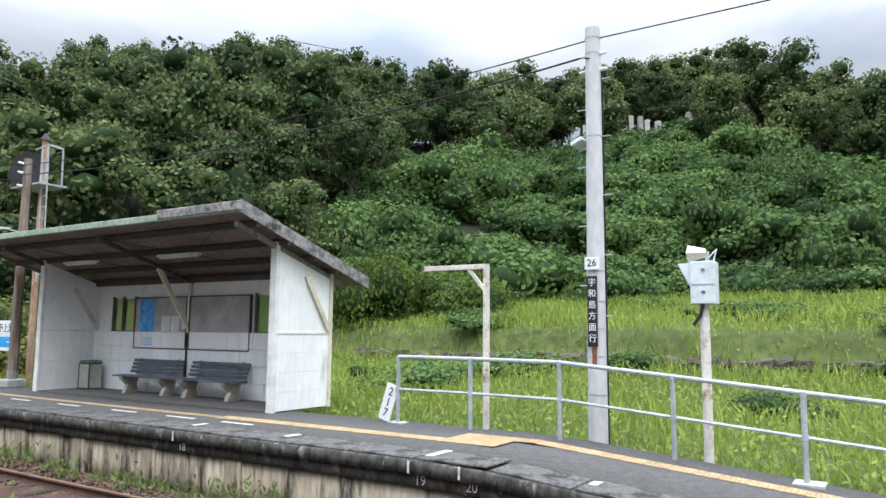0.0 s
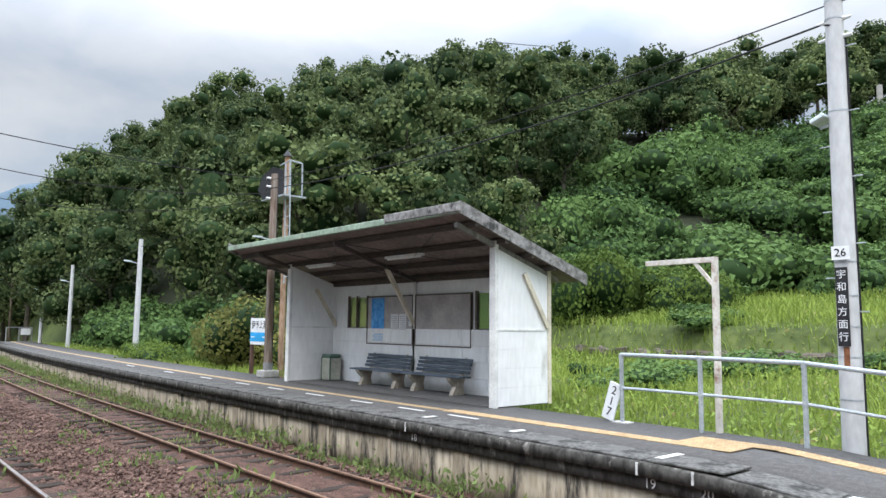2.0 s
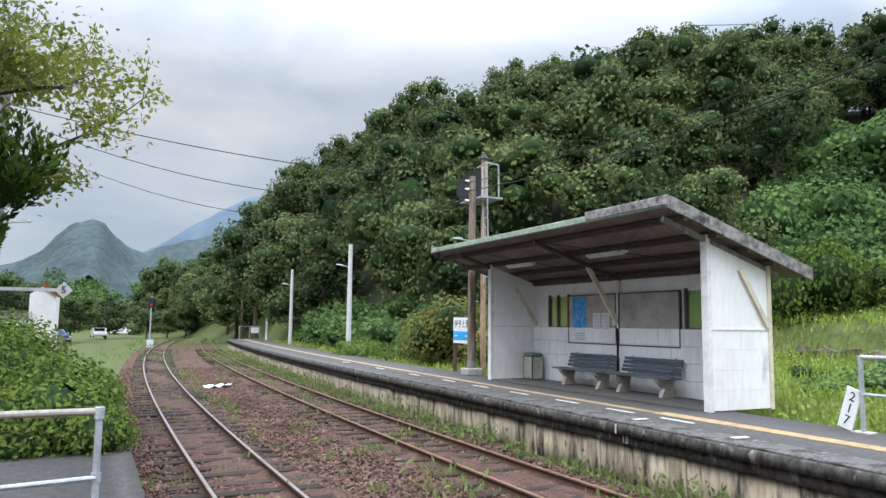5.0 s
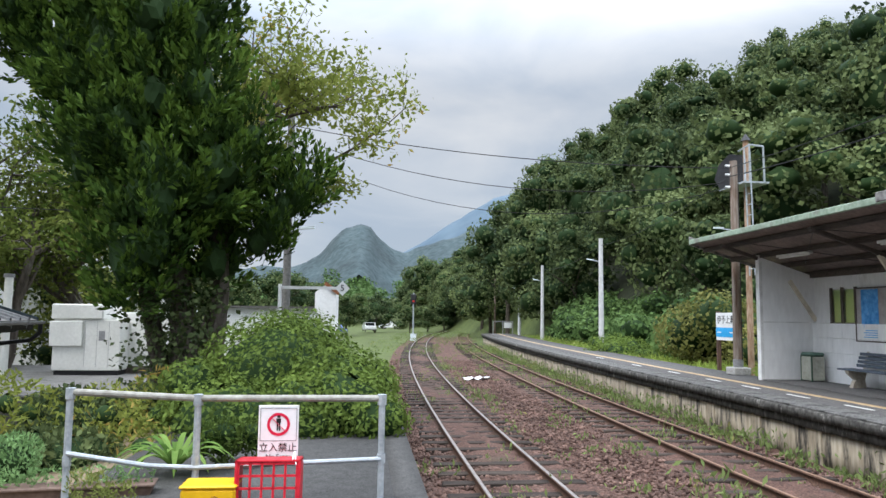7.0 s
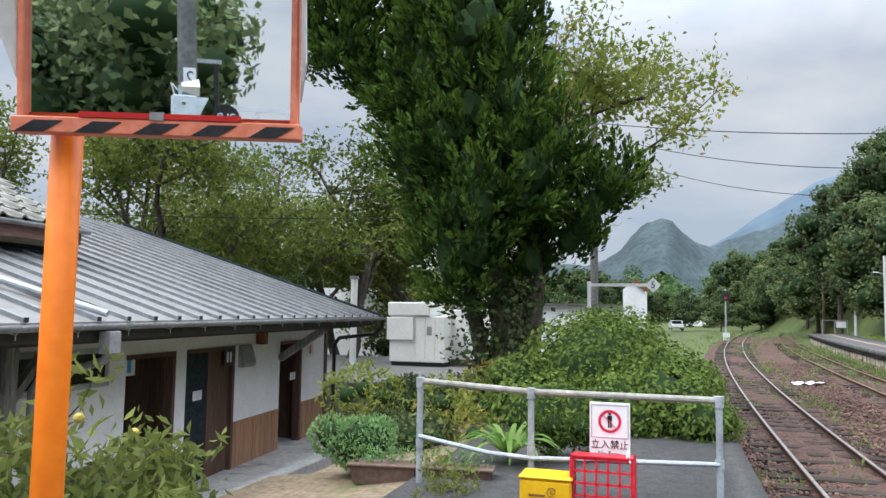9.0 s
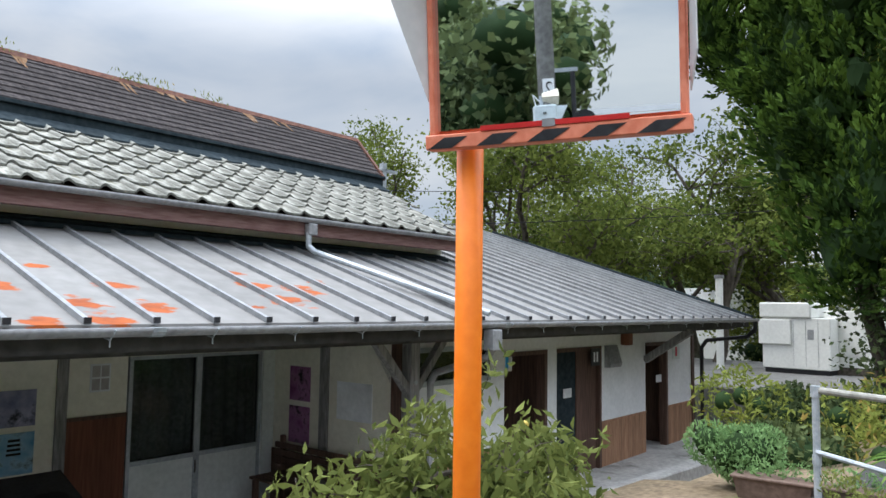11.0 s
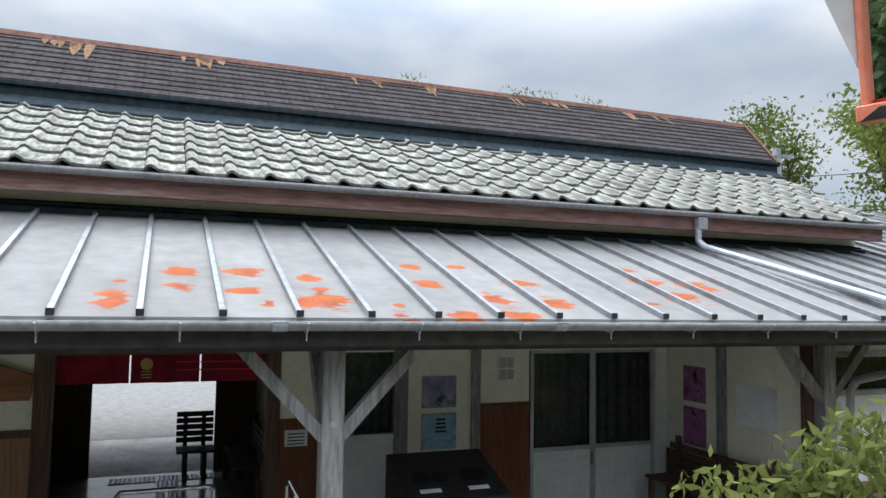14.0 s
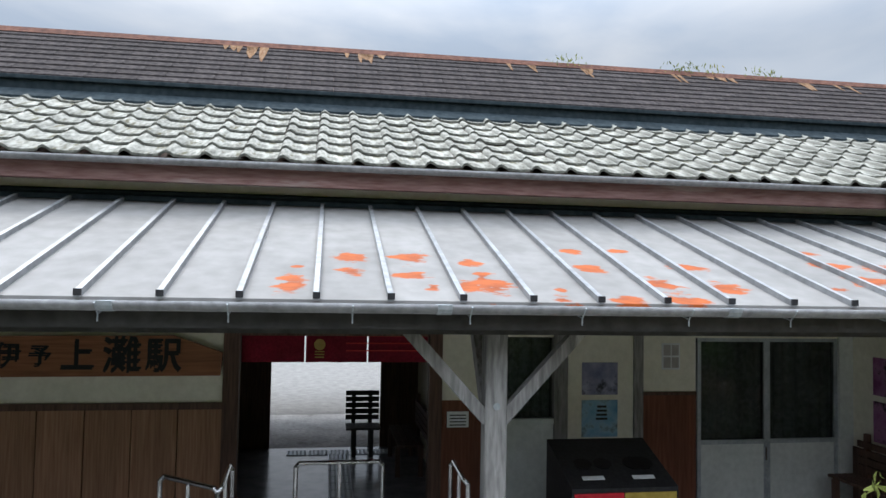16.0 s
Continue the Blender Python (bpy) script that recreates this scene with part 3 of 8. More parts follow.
track_y = np.concatenate([np.arange(-30, 60, 1.0), np.arange(60, 150, 3.0)])
FOOT = ((-0.055, -0.87), (0.055, -0.87), (0.055, -0.855), (0.012, -0.84), (0.012, -0.765), (0.032, -0.755), (0.032, -0.726), (-0.032, -0.726), (-0.032, -0.755), (-0.012, -0.765), (-0.012, -0.84), (-0.055, -0.855))
HEAD = ((-0.027, -0.727), (0.027, -0.727), (0.022, -0.72), (-0.022, -0.72))
for cx, shine, lab in ((1.88, RAILTOP, "railway track with polished rail heads on old timber sleepers"), (5.72, RAILRUST, "disused-looking railway track with rusty rails and weeds")):
    track = thing("railway_track", lab, "track", group="tracks")
    for s in (-0.5335, 0.5335):
        rail = swept("rail", FOOT, cx + s, track_y, RAIL, track)
        swept("rail_head", HEAD, cx + s, track_y, shine, rail)
    sb = boxed((-1.02, -0.1, -0.06), (1.02, 0.1, 0.055), 0.012)
    for v in sb.verts:
        v.co.z += random.uniform(-0.008, 0.008)
        v.co.x += random.uniform(-0.02, 0.02)
    first = part("sleeper", sb, SLEEPER, track)
    for i in range(95):
        y = 2.0 + i * 0.66
        ob = first if i == 0 else link_mesh("sleeper", first.data, None, track)
        ob.location = (cx + float(bend(y)) + random.uniform(-0.03, 0.03), y, -0.882 + random.uniform(-0.018, 0.006))
        ob.rotation_euler = (0, 0, -0.002 * max(0, y - 10) + random.uniform(-0.02, 0.02))

# loose ballast stones near the platform end of the tracks
sv, sf = [], []
n_st = 26000
px = RNG.uniform(0.35, 7.1, n_st)
py = 5.5 + 34 * RNG.uniform(0, 1, n_st) ** 1.7
pr = RNG.uniform(0.014, 0.036, n_st)
cube = np.array([(-1, -1, -0.6), (1, -1, -0.6), (1, 1, -0.6), (-1, 1, -0.6), (-0.6, -0.7, 0.7), (0.7, -0.6, 0.6), (0.6, 0.7, 0.75), (-0.7, 0.6, 0.6)])
ang = RNG.uniform(0, 6.28, n_st)
ca, sa = np.cos(ang)[:, None], np.sin(ang)[:, None]
cb = cube[None] * RNG.uniform(0.7, 1.3, (n_st, 8, 3))
vx = (cb[..., 0] * ca - cb[..., 1] * sa) * pr[:, None] + (px + bend(py))[:, None]
vy = (cb[..., 0] * sa + cb[..., 1] * ca) * pr[:, None] + py[:, None]
vz = cb[..., 2] * pr[:, None] - 0.862
fc = np.array([(0, 3, 2, 1), (4, 5, 6, 7), (0, 1, 5, 4), (1, 2, 6, 5), (2, 3, 7, 6), (3, 0, 4, 7)])
stones = link_mesh("ballast_stones", quads_mesh("ballast_stones", np.stack([vx, vy, vz], -1).reshape(-1, 3), (fc[None] + 8 * np.arange(n_st)[:, None, None]).reshape(-1, 4)), STONE)
tagged(stones, "loose angular red-brown ballast stones", "stones", kind="stuff")

# ---- far platform ----
plat_y = np.concatenate([np.arange(-14, 66, 1.0)])


def ramp(y):
    """The platform's end falls away to the south."""
    return np.minimum(0, (np.asarray(y, float) - 4.4) * 0.085)


def far_strip(name, prof, material, parent=None, label="", ys=plat_y):
    n, k = len(ys), len(prof)
    v = np.empty((n, k, 3))
    for j, (px_, pz) in enumerate(prof):
        v[:, j, 0] = px_ + bend(ys)
        v[:, j, 1], v[:, j, 2] = ys, pz + (ramp(ys) if pz > -0.7 else 0)
    a = np.arange(n * k).reshape(n, k)
    b = np.roll(a, -1, axis=1)
    f = np.stack([a[:-1], b[:-1], b[1:], a[1:]], -1).reshape(-1, 4)
    ends = [list(a[0][:4]), list(a[-1][:4])] if k == 4 else []
    return link_mesh(name, quads_mesh(name, v.reshape(-1, 3), np.vstack([f, ends]) if ends else f), material, parent, label)


far_platform = far_strip("platform_far", ((7.85, -0.9), (10.15, -0.9), (10.15, 0.0), (7.85, 0.0)), ASPHALT)
tagged(far_platform, "weathered asphalt station platform with a ramped end", "platform", kind="structure")
far_strip("retaining_wall", ((7.38, -1.05), (7.86, -1.05), (7.86, -0.33), (7.38, -0.33)), WALLCON, far_platform, "stained concrete platform wall")
far_strip("lower_course", ((7.31, -0.33), (7.86, -0.33), (7.86, -0.16), (7.31, -0.16)), COPEFACE, far_platform, "blackened concrete course")
far_strip("coping", ((7.22, -0.165), (7.22, -0.03), (7.25, -0.006), (7.84, 0.006), (7.86, -0.165)), COPEFACE, far_platform, "blackened rounded coping edge")
slab = boxed((-0.295, -0.485, -0.03), (0.295, 0.485, 0.0), 0.008)
slab_ob = None
for i in range(56):
    y = -2.5 + i * 1.0
    if slab_ob is None:
        slab_ob = ob = part("coping_slab", slab, COPING, far_platform)
    else:
        ob = link_mesh("coping_slab", slab_ob.data, None, far_platform)
    ob.location = (7.565 + float(bend(y)), y, 0.022 + float(ramp(y)) + random.uniform(-0.004, 0.004))
    ob.rotation_euler = (math.atan(0.085) if y < 4.4 else 0, 0, -0.002 * max(0, y - 10))
for y0 in np.arange(8.2, 40, 1.9):
    pier = part("wall_pier", boxed((7.345, -0.17, -1.0), (7.4, 0.17, -0.33), 0.01), WALLCON, far_platform)
    pier.location = (float(bend(y0)), y0, 0)
# yellow band and its tactile tiles
far_strip("yellow_line", ((8.66, 0.001), (8.84, 0.001), (8.84, 0.006), (8.66, 0.006)), YELLOW, far_platform, "worn yellow warning band", ys=np.arange(10, 66, 1.0))


def tactile():
    bm = boxed((-0.148, -0.148, 0), (0.148, 0.148, 0.008))
    for ix in range(5):
        for iy in range(5):
            bmesh.ops.create_cone(bm, cap_ends=True, segments=5, radius1=0.018, radius2=0.011, depth=0.007,
                                  matrix=Matrix.Translation((-0.116 + ix * 0.058, -0.116 + iy * 0.058, 0.011)))
    return bm


tact = None
spots = [(8.75, 9.9 - i * 0.3) for i in range(15)] + [(8.75 + j * 0.3, 5.4 - i * 0.3) for j in (0, 1, 2) for i in range(3)] + [(9.35, 4.5 - i * 0.3) for i in range(20)]
for (x, y) in spots:
    if tact is None:
        tact = ob = part("tactile_tile", tactile(), YELLOW, far_platform)
    else:
        ob = link_mesh("tactile_tile", tact.data, None, far_platform)
    ob.location = (x, y, 0.003 + float(ramp(y)))
    ob.rotation_euler = (math.atan(0.085) if y < 4.4 else 0, 0, 0)
for i, y in enumerate((9.2, 10.6, 12.2, 14.0, 15.8, 17.6, 20.0, 23.0, 27.0)):
    d = part("white_dash", boxed((-0.035, -0.36, 0.002), (0.035, 0.36, 0.007)), WHITEPAINT, far_platform)
    d.location = (8.32 + float(bend(y)), y, 0)
for y, x0, x1 in ((4.9, 7.42, 7.9), (7.4, 7.6, 7.86), (9.4, 7.62, 7.9), (2.9, 7.55, 7.75)):
    d = part("white_dash", boxed((x0, y - 0.05, 0.023), (x1, y + 0.05, 0.03)), WHITEPAINT, far_platform)
    d.location.z = float(ramp(y))
for y, txt in ((9.35, "18"), (5.05, "19"), (4.35, "20")):
    part("white_mark", boxed((7.208, y - 0.012, -0.16), (7.225, y + 0.012, -0.02)), WHITEPAINT, far_platform)
    writing("painted_number", txt, 0.16, pose(7.295, y - 0.12, -0.25, 90, 0, -90), WHITEPAINT, far_platform, "faded white painted numerals")

# ---- near platform, with the planted bank behind it ----
near_platform = far_strip("platform_near", ((-2.9, -1.0), (0.05, -1.0), (0.05, -0.16), (-2.9, -0.16)), NEARASPHALT, ys=np.arange(5.0, 24, 1.0))
tagged(near_platform, "dark asphalt platform behind a pipe barrier", "platform", kind="structure")
part("platform_slab", boxed((-3.2, -16, -1.1), (0.05, 5.0, -0.163)), NEARASPHALT, near_platform)
far_strip("edge_kerb", ((0.05, -1.0), (0.36, -1.0), (0.36, -0.157), (0.05, -0.157)), NEARASPHALT, near_platform, "dark concrete platform edge", ys=np.arange(-16, 24, 1.0))
bank = bmesh.new()
for y0, y1 in ((5.0, 8.0), (8.0, 18.0)):
    prism(bank, ((-2.9, y0, -1.1), (-2.9, y0, -0.2), (-5.0 if y0 < 8 else -4.6, y0, -0.5), (-5.6, y0, -1.1)), (0, y1 - y0, 0))
structure("planting_bank", bank, mat("dry_bank_soil", (0.13, 0.095, 0.06), (0.26, 0.2, 0.13), 0.95, 14, 0.5, stain=(0.1, 0.12, 0.04), amount=0.4), "dry earth bank with weeds beside the platform", "bank")
kerb = boxed((-5.95, 8.6, -1.1), (-5.7, 13.4, -0.86), 0.02)
structure("stone_kerb", kerb, CONCRETE, "low concrete kerb beside the washrooms", "kerb")

# ---- station building ----
STATION = pose(-0.69, 0.06, 0, 0, 0, 2.3) @ pose(0.69, -0.06, 0) @ pose(-8.6, 1.0, 0, 0, 0, 2.6) @ pose(8.6, -1.0, 0)


def set_station(before):
    """The station stands at a slight angle to the line: turn what was built since."""
    for ob in [o for o in bpy.data.objects if o.parent is None and o not in before]:
        ob.matrix_basis = STATION @ ob.matrix_basis


built = set(bpy.data.objects)
FLOOR = -1.1
structure("floor", boxed((-12.1, -10, FLOOR - 0.2), (-8.72, 15.3, FLOOR)), WETFLOOR, "worn polished concrete floor of the waiting room", "floor")
structure("apron", boxed((-8.72, -10, FLOOR - 0.2), (-3.2, 15.3, FLOOR)), CONCRETE, "pale concrete apron under the station eaves", "paving")
forecourt = boxed((-15.0, -8, FLOOR - 0.2), (-12.1, 8, FLOOR - 0.015))
structure("pavement", forecourt, CONCRETE, "wet pale concrete paving outside the entrance", "pavement")
structure("road", boxed((-110, -40, FLOOR - 0.45), (-15.0, 40, FLOOR - 0.03)), ROADGREY, "grey asphalt forecourt road", "road")

main = thing("wall_west", "station front wall of cream plaster and timber panels", "wall")
main["kind"] = "structure"
WX = -8.6


def wall_piece(name, y0, y1, z0, z1, material, proud=0.0, label=""):
    return part(name, boxed((WX - 0.12, y0, z0), (WX + proud, y1, z1)), material, main, label)


wall_piece("plaster", -9.0, -1.36, 0.17, 1.5, CREAMWALL)
wall_piece("rail_moulding", -9.0, -1.36, 0.1, 0.17, DARKWOOD, 0.03, "dark timber moulding")
for i in range(17):
    y = -9.0 + i * 0.45
    wall_piece("timber_panel", y + 0.006, y + 0.444 if i < 16 else -1.36, FLOOR, 0.1, PANELWOOD, 0.004 + 0.004 * (i % 2))
wall_piece("column", -1.36, -1.2, FLOOR, 1.5, DARKWOOD, 0.04, "dark brown timber column")
wall_piece("column", 0.80, 0.94, FLOOR, 1.5, DARKWOOD, 0.04)
wall_piece("lintel", -1.2, 0.80, 0.86, 1.5, DARKWOOD, 0.02)
wall_piece("plaster", 0.94, 1.4, 0.17, 1.5, CREAMWALL)
wall_piece("dado_board", 0.94, 1.4, FLOOR, 0.17, REDBROWN, 0.01)
wall_piece("column", 1.4, 1.56, FLOOR, 1.5, GREYWOOD, 0.03)
wall_piece("lower_panel", 1.56, 2.2, FLOOR, -0.1, GREYPANEL, 0.005)
wall_piece("window_board", 1.56, 2.2, -0.1, -0.04, GREYPANEL, 0.03)
wall_piece("column", 2.2, 2.36, FLOOR, 1.5, GREYWOOD, 0.03)
wall_piece("plaster", 2.36, 3.14, FLOOR, 1.5, CREAMWALL)
wall_piece("column", 3.14, 3.25, FLOOR, 1.5, GREYWOOD, 0.03)
wall_piece("plaster", 3.25, 3.9, 0.25, 1.5, CREAMWALL)
wall_piece("rail_moulding", 3.25, 3.9, 0.21, 0.25, DARKWOOD, 0.02)
wall_piece("dado_board", 3.25, 3.9, FLOOR, 0.21, REDBROWN, 0.01, "red-brown timber panel")
wall_piece("head_board", 1.56, 2.2, 0.86, 1.5, CREAMWALL)
wall_piece("head_board", 3.9, 5.9, 0.86, 1.5, CREAMWALL)
part("upper_wall", boxed((-8.05, -9.0, 1.5), (-7.93, 8.45, 2.6)), OCHREWALL, main, "ochre plaster under the tiled eaves")


def curtain(y0, y1, z0, z1):
    """Folded cloth behind glass."""
    ys = np.arange(y0, y1 + 0.001, 0.022)
    xs = WX - 0.07 + 0.018 * np.sin(ys * 44 + np.sin(ys * 9) * 1.5)
    v = np.concatenate([np.stack([xs, ys, np.full_like(ys, z0)], -1), np.stack([xs, ys, np.full_like(ys, z1)], -1)])
    k = np.arange(len(ys) - 1)
    return quads_mesh("curtain", v, np.stack([k, k + 1, k + 1 + len(ys), k + len(ys)], -1))


DOORGLASS = glass_mat("door_glass", (0.62, 0.66, 0.66), 0.02)
window_1 = thing("window_1", "tall window with a dark drawn curtain", "window")
window_1["kind"] = "structure"
link_mesh("curtain", curtain(1.58, 2.18, -0.04, 0.85), CURTAIN, window_1)
part("pane", boxed((WX - 0.03, 1.57, -0.04), (WX - 0.024, 2.19, 0.85)), DOORGLASS, window_1).visible_shadow = False
# Added black sheet stands for the unlit room behind the curtain.
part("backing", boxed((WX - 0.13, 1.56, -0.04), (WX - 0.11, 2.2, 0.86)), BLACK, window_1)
for n, (y0, y1) in enumerate(((3.92, 4.80), (4.80, 5.72))):
    door = thing(f"door_{n + 1}", "grey sliding door with curtained glass above a plain panel", "door", group="sliding doors")
    door["kind"] = "structure"
    dx = WX - 0.02 * n
    part("lower_panel", boxed((dx - 0.03, y0 + 0.04, FLOOR), (dx - 0.01, y1 - 0.04, -0.36)), GREYPANEL, door)
    for lo, hi in (((y0, FLOOR), (y0 + 0.045, 0.86)), ((y1 - 0.045, FLOOR), (y1, 0.86)), ((y0 + 0.045, -0.36), (y1 - 0.045, -0.31)), ((y0 + 0.045, 0.82), (y1 - 0.045, 0.86))):
        part("stile", boxed((dx - 0.035, lo[0], lo[1]), (dx + 0.003, hi[0], hi[1])), GALV, door)
    part("pane", boxed((dx - 0.022, y0 + 0.045, -0.31), (dx - 0.016, y1 - 0.045, 0.82)), DOORGLASS, door).visible_shadow = False
    link_mesh("curtain", curtain(y0 + 0.04, y1 - 0.04, -0.31, 0.82), CURTAIN, door)
    # Another added black sheet, in place of the dark room inside.
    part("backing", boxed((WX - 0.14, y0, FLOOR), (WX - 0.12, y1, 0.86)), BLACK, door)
    if n == 0:
        part("latch", boxed((dx + 0.003, y1 - 0.035, -0.55), (dx + 0.012, y1 - 0.015, -0.4)), STEEL, door)
wall_piece("column", 5.72, 5.9, FLOOR, 1.5, GREYPANEL, 0.02)

# side wall by the doors
side = thing("wall_north", "cream plaster side wall over a dark timber dado", "wall")
side["kind"] = "structure"
part("plaster", boxed((-8.6, 5.9, -0.4), (-6.42, 6.0, 1.6)), CREAMWALL, side)
part("dado_board", boxed((-8.6, 5.885, FLOOR), (-6.42, 6.0, -0.4)), DARKWOOD, side)
part("column", boxed((-7.65, 5.87, FLOOR), (-7.5, 5.95, 1.6)), GREYWOOD, side)
part("column", boxed((-6.42, 5.86, FLOOR), (-6.28, 6.02, 1.6)), DARKWOOD, side)

# washroom block
WASH = pose(0, 5.9, 0) @ Matrix.Diagonal((1, 1.22, 1, 1)) @ pose(0, -5.9, 0)
wc = thing("wall_washroom", "white plaster washroom wall over a timber dado", "wall", WASH)
wc["kind"] = "structure"
VX = -6.35
for y0, y1, z0, z1 in ((6.02, 7.35, -0.38, 0.52), (6.02, 7.35, 0.98, 1.2), (7.35, 7.62, -0.38, 1.2), (8.5, 8.74, FLOOR, 1.2), (7.62, 8.5, 0.82, 1.2), (8.74, 9.88, 0.82, 1.2), (9.88, 11.3, -0.38, 1.2), (11.3, 12.1, 0.82, 1.2), (12.1, 13.1, -0.38, 1.2)):
    part("plaster", boxed((VX - 0.12, y0, z0), (VX, y1, z1)), WHITEPLASTER, wc)
for y0, y1 in ((6.02, 7.62), (9.88, 11.3), (12.1, 13.1)):
    n = max(3, int((y1 - y0) / 0.11))
    for i in range(n):
        w = (y1 - y0) / n
        part("dado_board", boxed((VX - 0.1, y0 + i * w + 0.003, FLOOR), (VX + 0.006, y0 + (i + 1) * w - 0.003, -0.4)), DADO, wc)
    part("dado_rail", boxed((VX - 0.1, y0, -0.4), (VX + 0.016, y1, -0.365)), DADO, wc)
part("end_wall", boxed((-9.5, 13.0, FLOOR), (VX - 0.12, 13.1, 1.2)), WHITEPLASTER, wc)
part("corner_post", boxed((VX - 0.1, 13.1, FLOOR), (VX + 0.03, 13.2, 1.2)), DARKWOOD, wc)
for y0, y1 in ((7.62, 8.5), (8.74, 9.88), (11.3, 12.1)):
    part("room_back", boxed((VX - 1.3, y0 - 0.2, FLOOR), (VX - 1.25, y1 + 0.2, 1.2)), GREYPANEL, wc)
    part("room_side", boxed((VX - 1.25, y0 - 0.2, FLOOR), (VX - 0.12, y0 - 0.15, 1.2)), DARKWOOD, wc)
    part("room_side", boxed((VX - 1.25, y1 + 0.15, FLOOR), (VX - 0.12, y1 + 0.2, 1.2)), DARKWOOD, wc)
    part("door_jamb", boxed((VX - 0.12, y1 - 0.06, FLOOR), (VX + 0.02, y1, 0.86)), DARKWOOD, wc)
    part("door_head", boxed((VX - 0.12, y0, 0.8), (VX + 0.02, y1 - 0.06, 0.86)), DARKWOOD, wc)
window_2 = thing("window_2", "dark washroom window in an aluminium frame", "window", WASH)
window_2["kind"] = "structure"
part("window_frame", boxed((VX - 0.1, 6.02, 0.52), (VX + 0.015, 7.35, 0.58)), GALV, window_2)
part("window_frame", boxed((VX - 0.1, 6.02, 0.92), (VX + 0.015, 7.35, 0.98)), GALV, window_2)
part("pane", boxed((VX - 0.06, 6.02, 0.58), (VX - 0.05, 7.35, 0.92)), CARGLASS, window_2)
door_3 = thing("door_3", "dark accessible washroom sliding door", "door", WASH)
door_3["kind"] = "structure"
part("leaf", boxed((VX - 0.09, 9.3, FLOOR), (VX - 0.05, 9.82, 0.8)), DARKWOOD, door_3)
part("leaf", boxed((VX - 0.1, 8.74, FLOOR), (VX - 0.07, 9.32, 0.8)), BLUEGREY, door_3)

# waiting room seen through the entrance
room = thing("wall_waiting_room", "dim waiting room walls behind the entrance", "wall")
room["kind"] = "structure"
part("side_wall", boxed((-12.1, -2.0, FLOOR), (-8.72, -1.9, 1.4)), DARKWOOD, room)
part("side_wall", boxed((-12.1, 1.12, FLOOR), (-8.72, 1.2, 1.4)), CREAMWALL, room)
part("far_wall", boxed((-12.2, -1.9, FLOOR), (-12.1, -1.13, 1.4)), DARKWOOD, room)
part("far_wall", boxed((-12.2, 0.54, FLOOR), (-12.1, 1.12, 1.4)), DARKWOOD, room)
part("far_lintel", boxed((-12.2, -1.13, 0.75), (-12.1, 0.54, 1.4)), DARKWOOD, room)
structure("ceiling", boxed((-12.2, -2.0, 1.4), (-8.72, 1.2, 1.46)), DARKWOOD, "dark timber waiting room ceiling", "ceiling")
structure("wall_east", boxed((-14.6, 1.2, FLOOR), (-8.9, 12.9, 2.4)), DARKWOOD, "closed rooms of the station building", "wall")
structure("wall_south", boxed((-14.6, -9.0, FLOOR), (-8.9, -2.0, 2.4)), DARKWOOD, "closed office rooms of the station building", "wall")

# sheet-metal lean-to roof
SL = (2.20 - 1.33) / 2.72


def lean_z(x):
    return 1.33 + SL * (-5.2 - x)


FASCIAGREY = mat("dark_grey_fascia", (0.055, 0.053, 0.052), (0.09, 0.087, 0.085), 0.8, 10, 0.1)
lean = thing("roof_lean_to", "grey batten-seamed sheet metal roof with rust patches", "roof")
lean["kind"] = "structure"
tilt = math.atan(SL)
RUSTY = METALROOF.copy()
RUSTY.name = "rust_patched_roof_metal"
nt, ln = RUSTY.node_tree.nodes, RUSTY.node_tree.links
pb = nt["Principled BSDF"]
src = pb.inputs["Base Color"].links[0].from_socket
RUST_BLOTS = ((-5.46, -0.53, 0.17, 0.09), (-6.1, -0.14, 0.12, 0.11), (-5.76, -0.15, 0.08, 0.09), (-6.12, 0.29, 0.15, 0.115),
              (-5.7, 0.26, 0.07, 0.12), (-5.46, 0.37, 0.06, 0.05), (-6.02, 0.72, 0.08, 0.07), (-5.86, -0.52, 0.04, 0.04),
              (-5.5, 0.62, 0.1, 0.08), (-5.5, 0.79, 0.2, 0.115), (-5.7, 0.75, 0.12, 0.055), (-6.43, 1.64, 0.07, 0.065),
              (-5.94, 1.62, 0.1, 0.1), (-5.26, 1.19, 0.07, 0.085), (-5.45, 1.24, 0.05, 0.04), (-5.27, 1.64, 0.08, 0.13),
              (-6.04, 2.47, 0.09, 0.13), (-5.61, 2.03, 0.13, 0.14), (-5.28, 2.05, 0.09, 0.15), (-5.54, 2.48, 0.11, 0.13),
              (-6.13, 3.77, 0.1, 0.14), (-5.74, 3.86, 0.14, 0.17), (-5.56, 3.39, 0.06, 0.1), (-6.06, 4.24, 0.13, 0.15),
              (-6.53, 3.8, 0.08, 0.1), (-6.36, 4.66, 0.09, 0.1), (-6.44, 2.06, 0.05, 0.07))
coz, mpz, nz = nt.new("ShaderNodeNewGeometry"), nt.new("ShaderNodeVectorMath"), nt.new("ShaderNodeTexNoise")
nz.inputs["Scale"].default_value, nz.inputs["Detail"].default_value, nz.inputs["Roughness"].default_value = 9.0, 6, 0.62
spz = nt.new("ShaderNodeMapping")
spz.inputs["Scale"].default_value = (1.0, 0.45, 1.0)
ln.new(coz.outputs["Position"], spz.inputs["Vector"])
ln.new(spz.outputs["Vector"], nz.inputs["Vector"])
mpz.operation, mpz.inputs[1].default_value = "MULTIPLY", (1, 1, 0)
ln.new(coz.outputs["Position"], mpz.inputs[0])
near_ = None
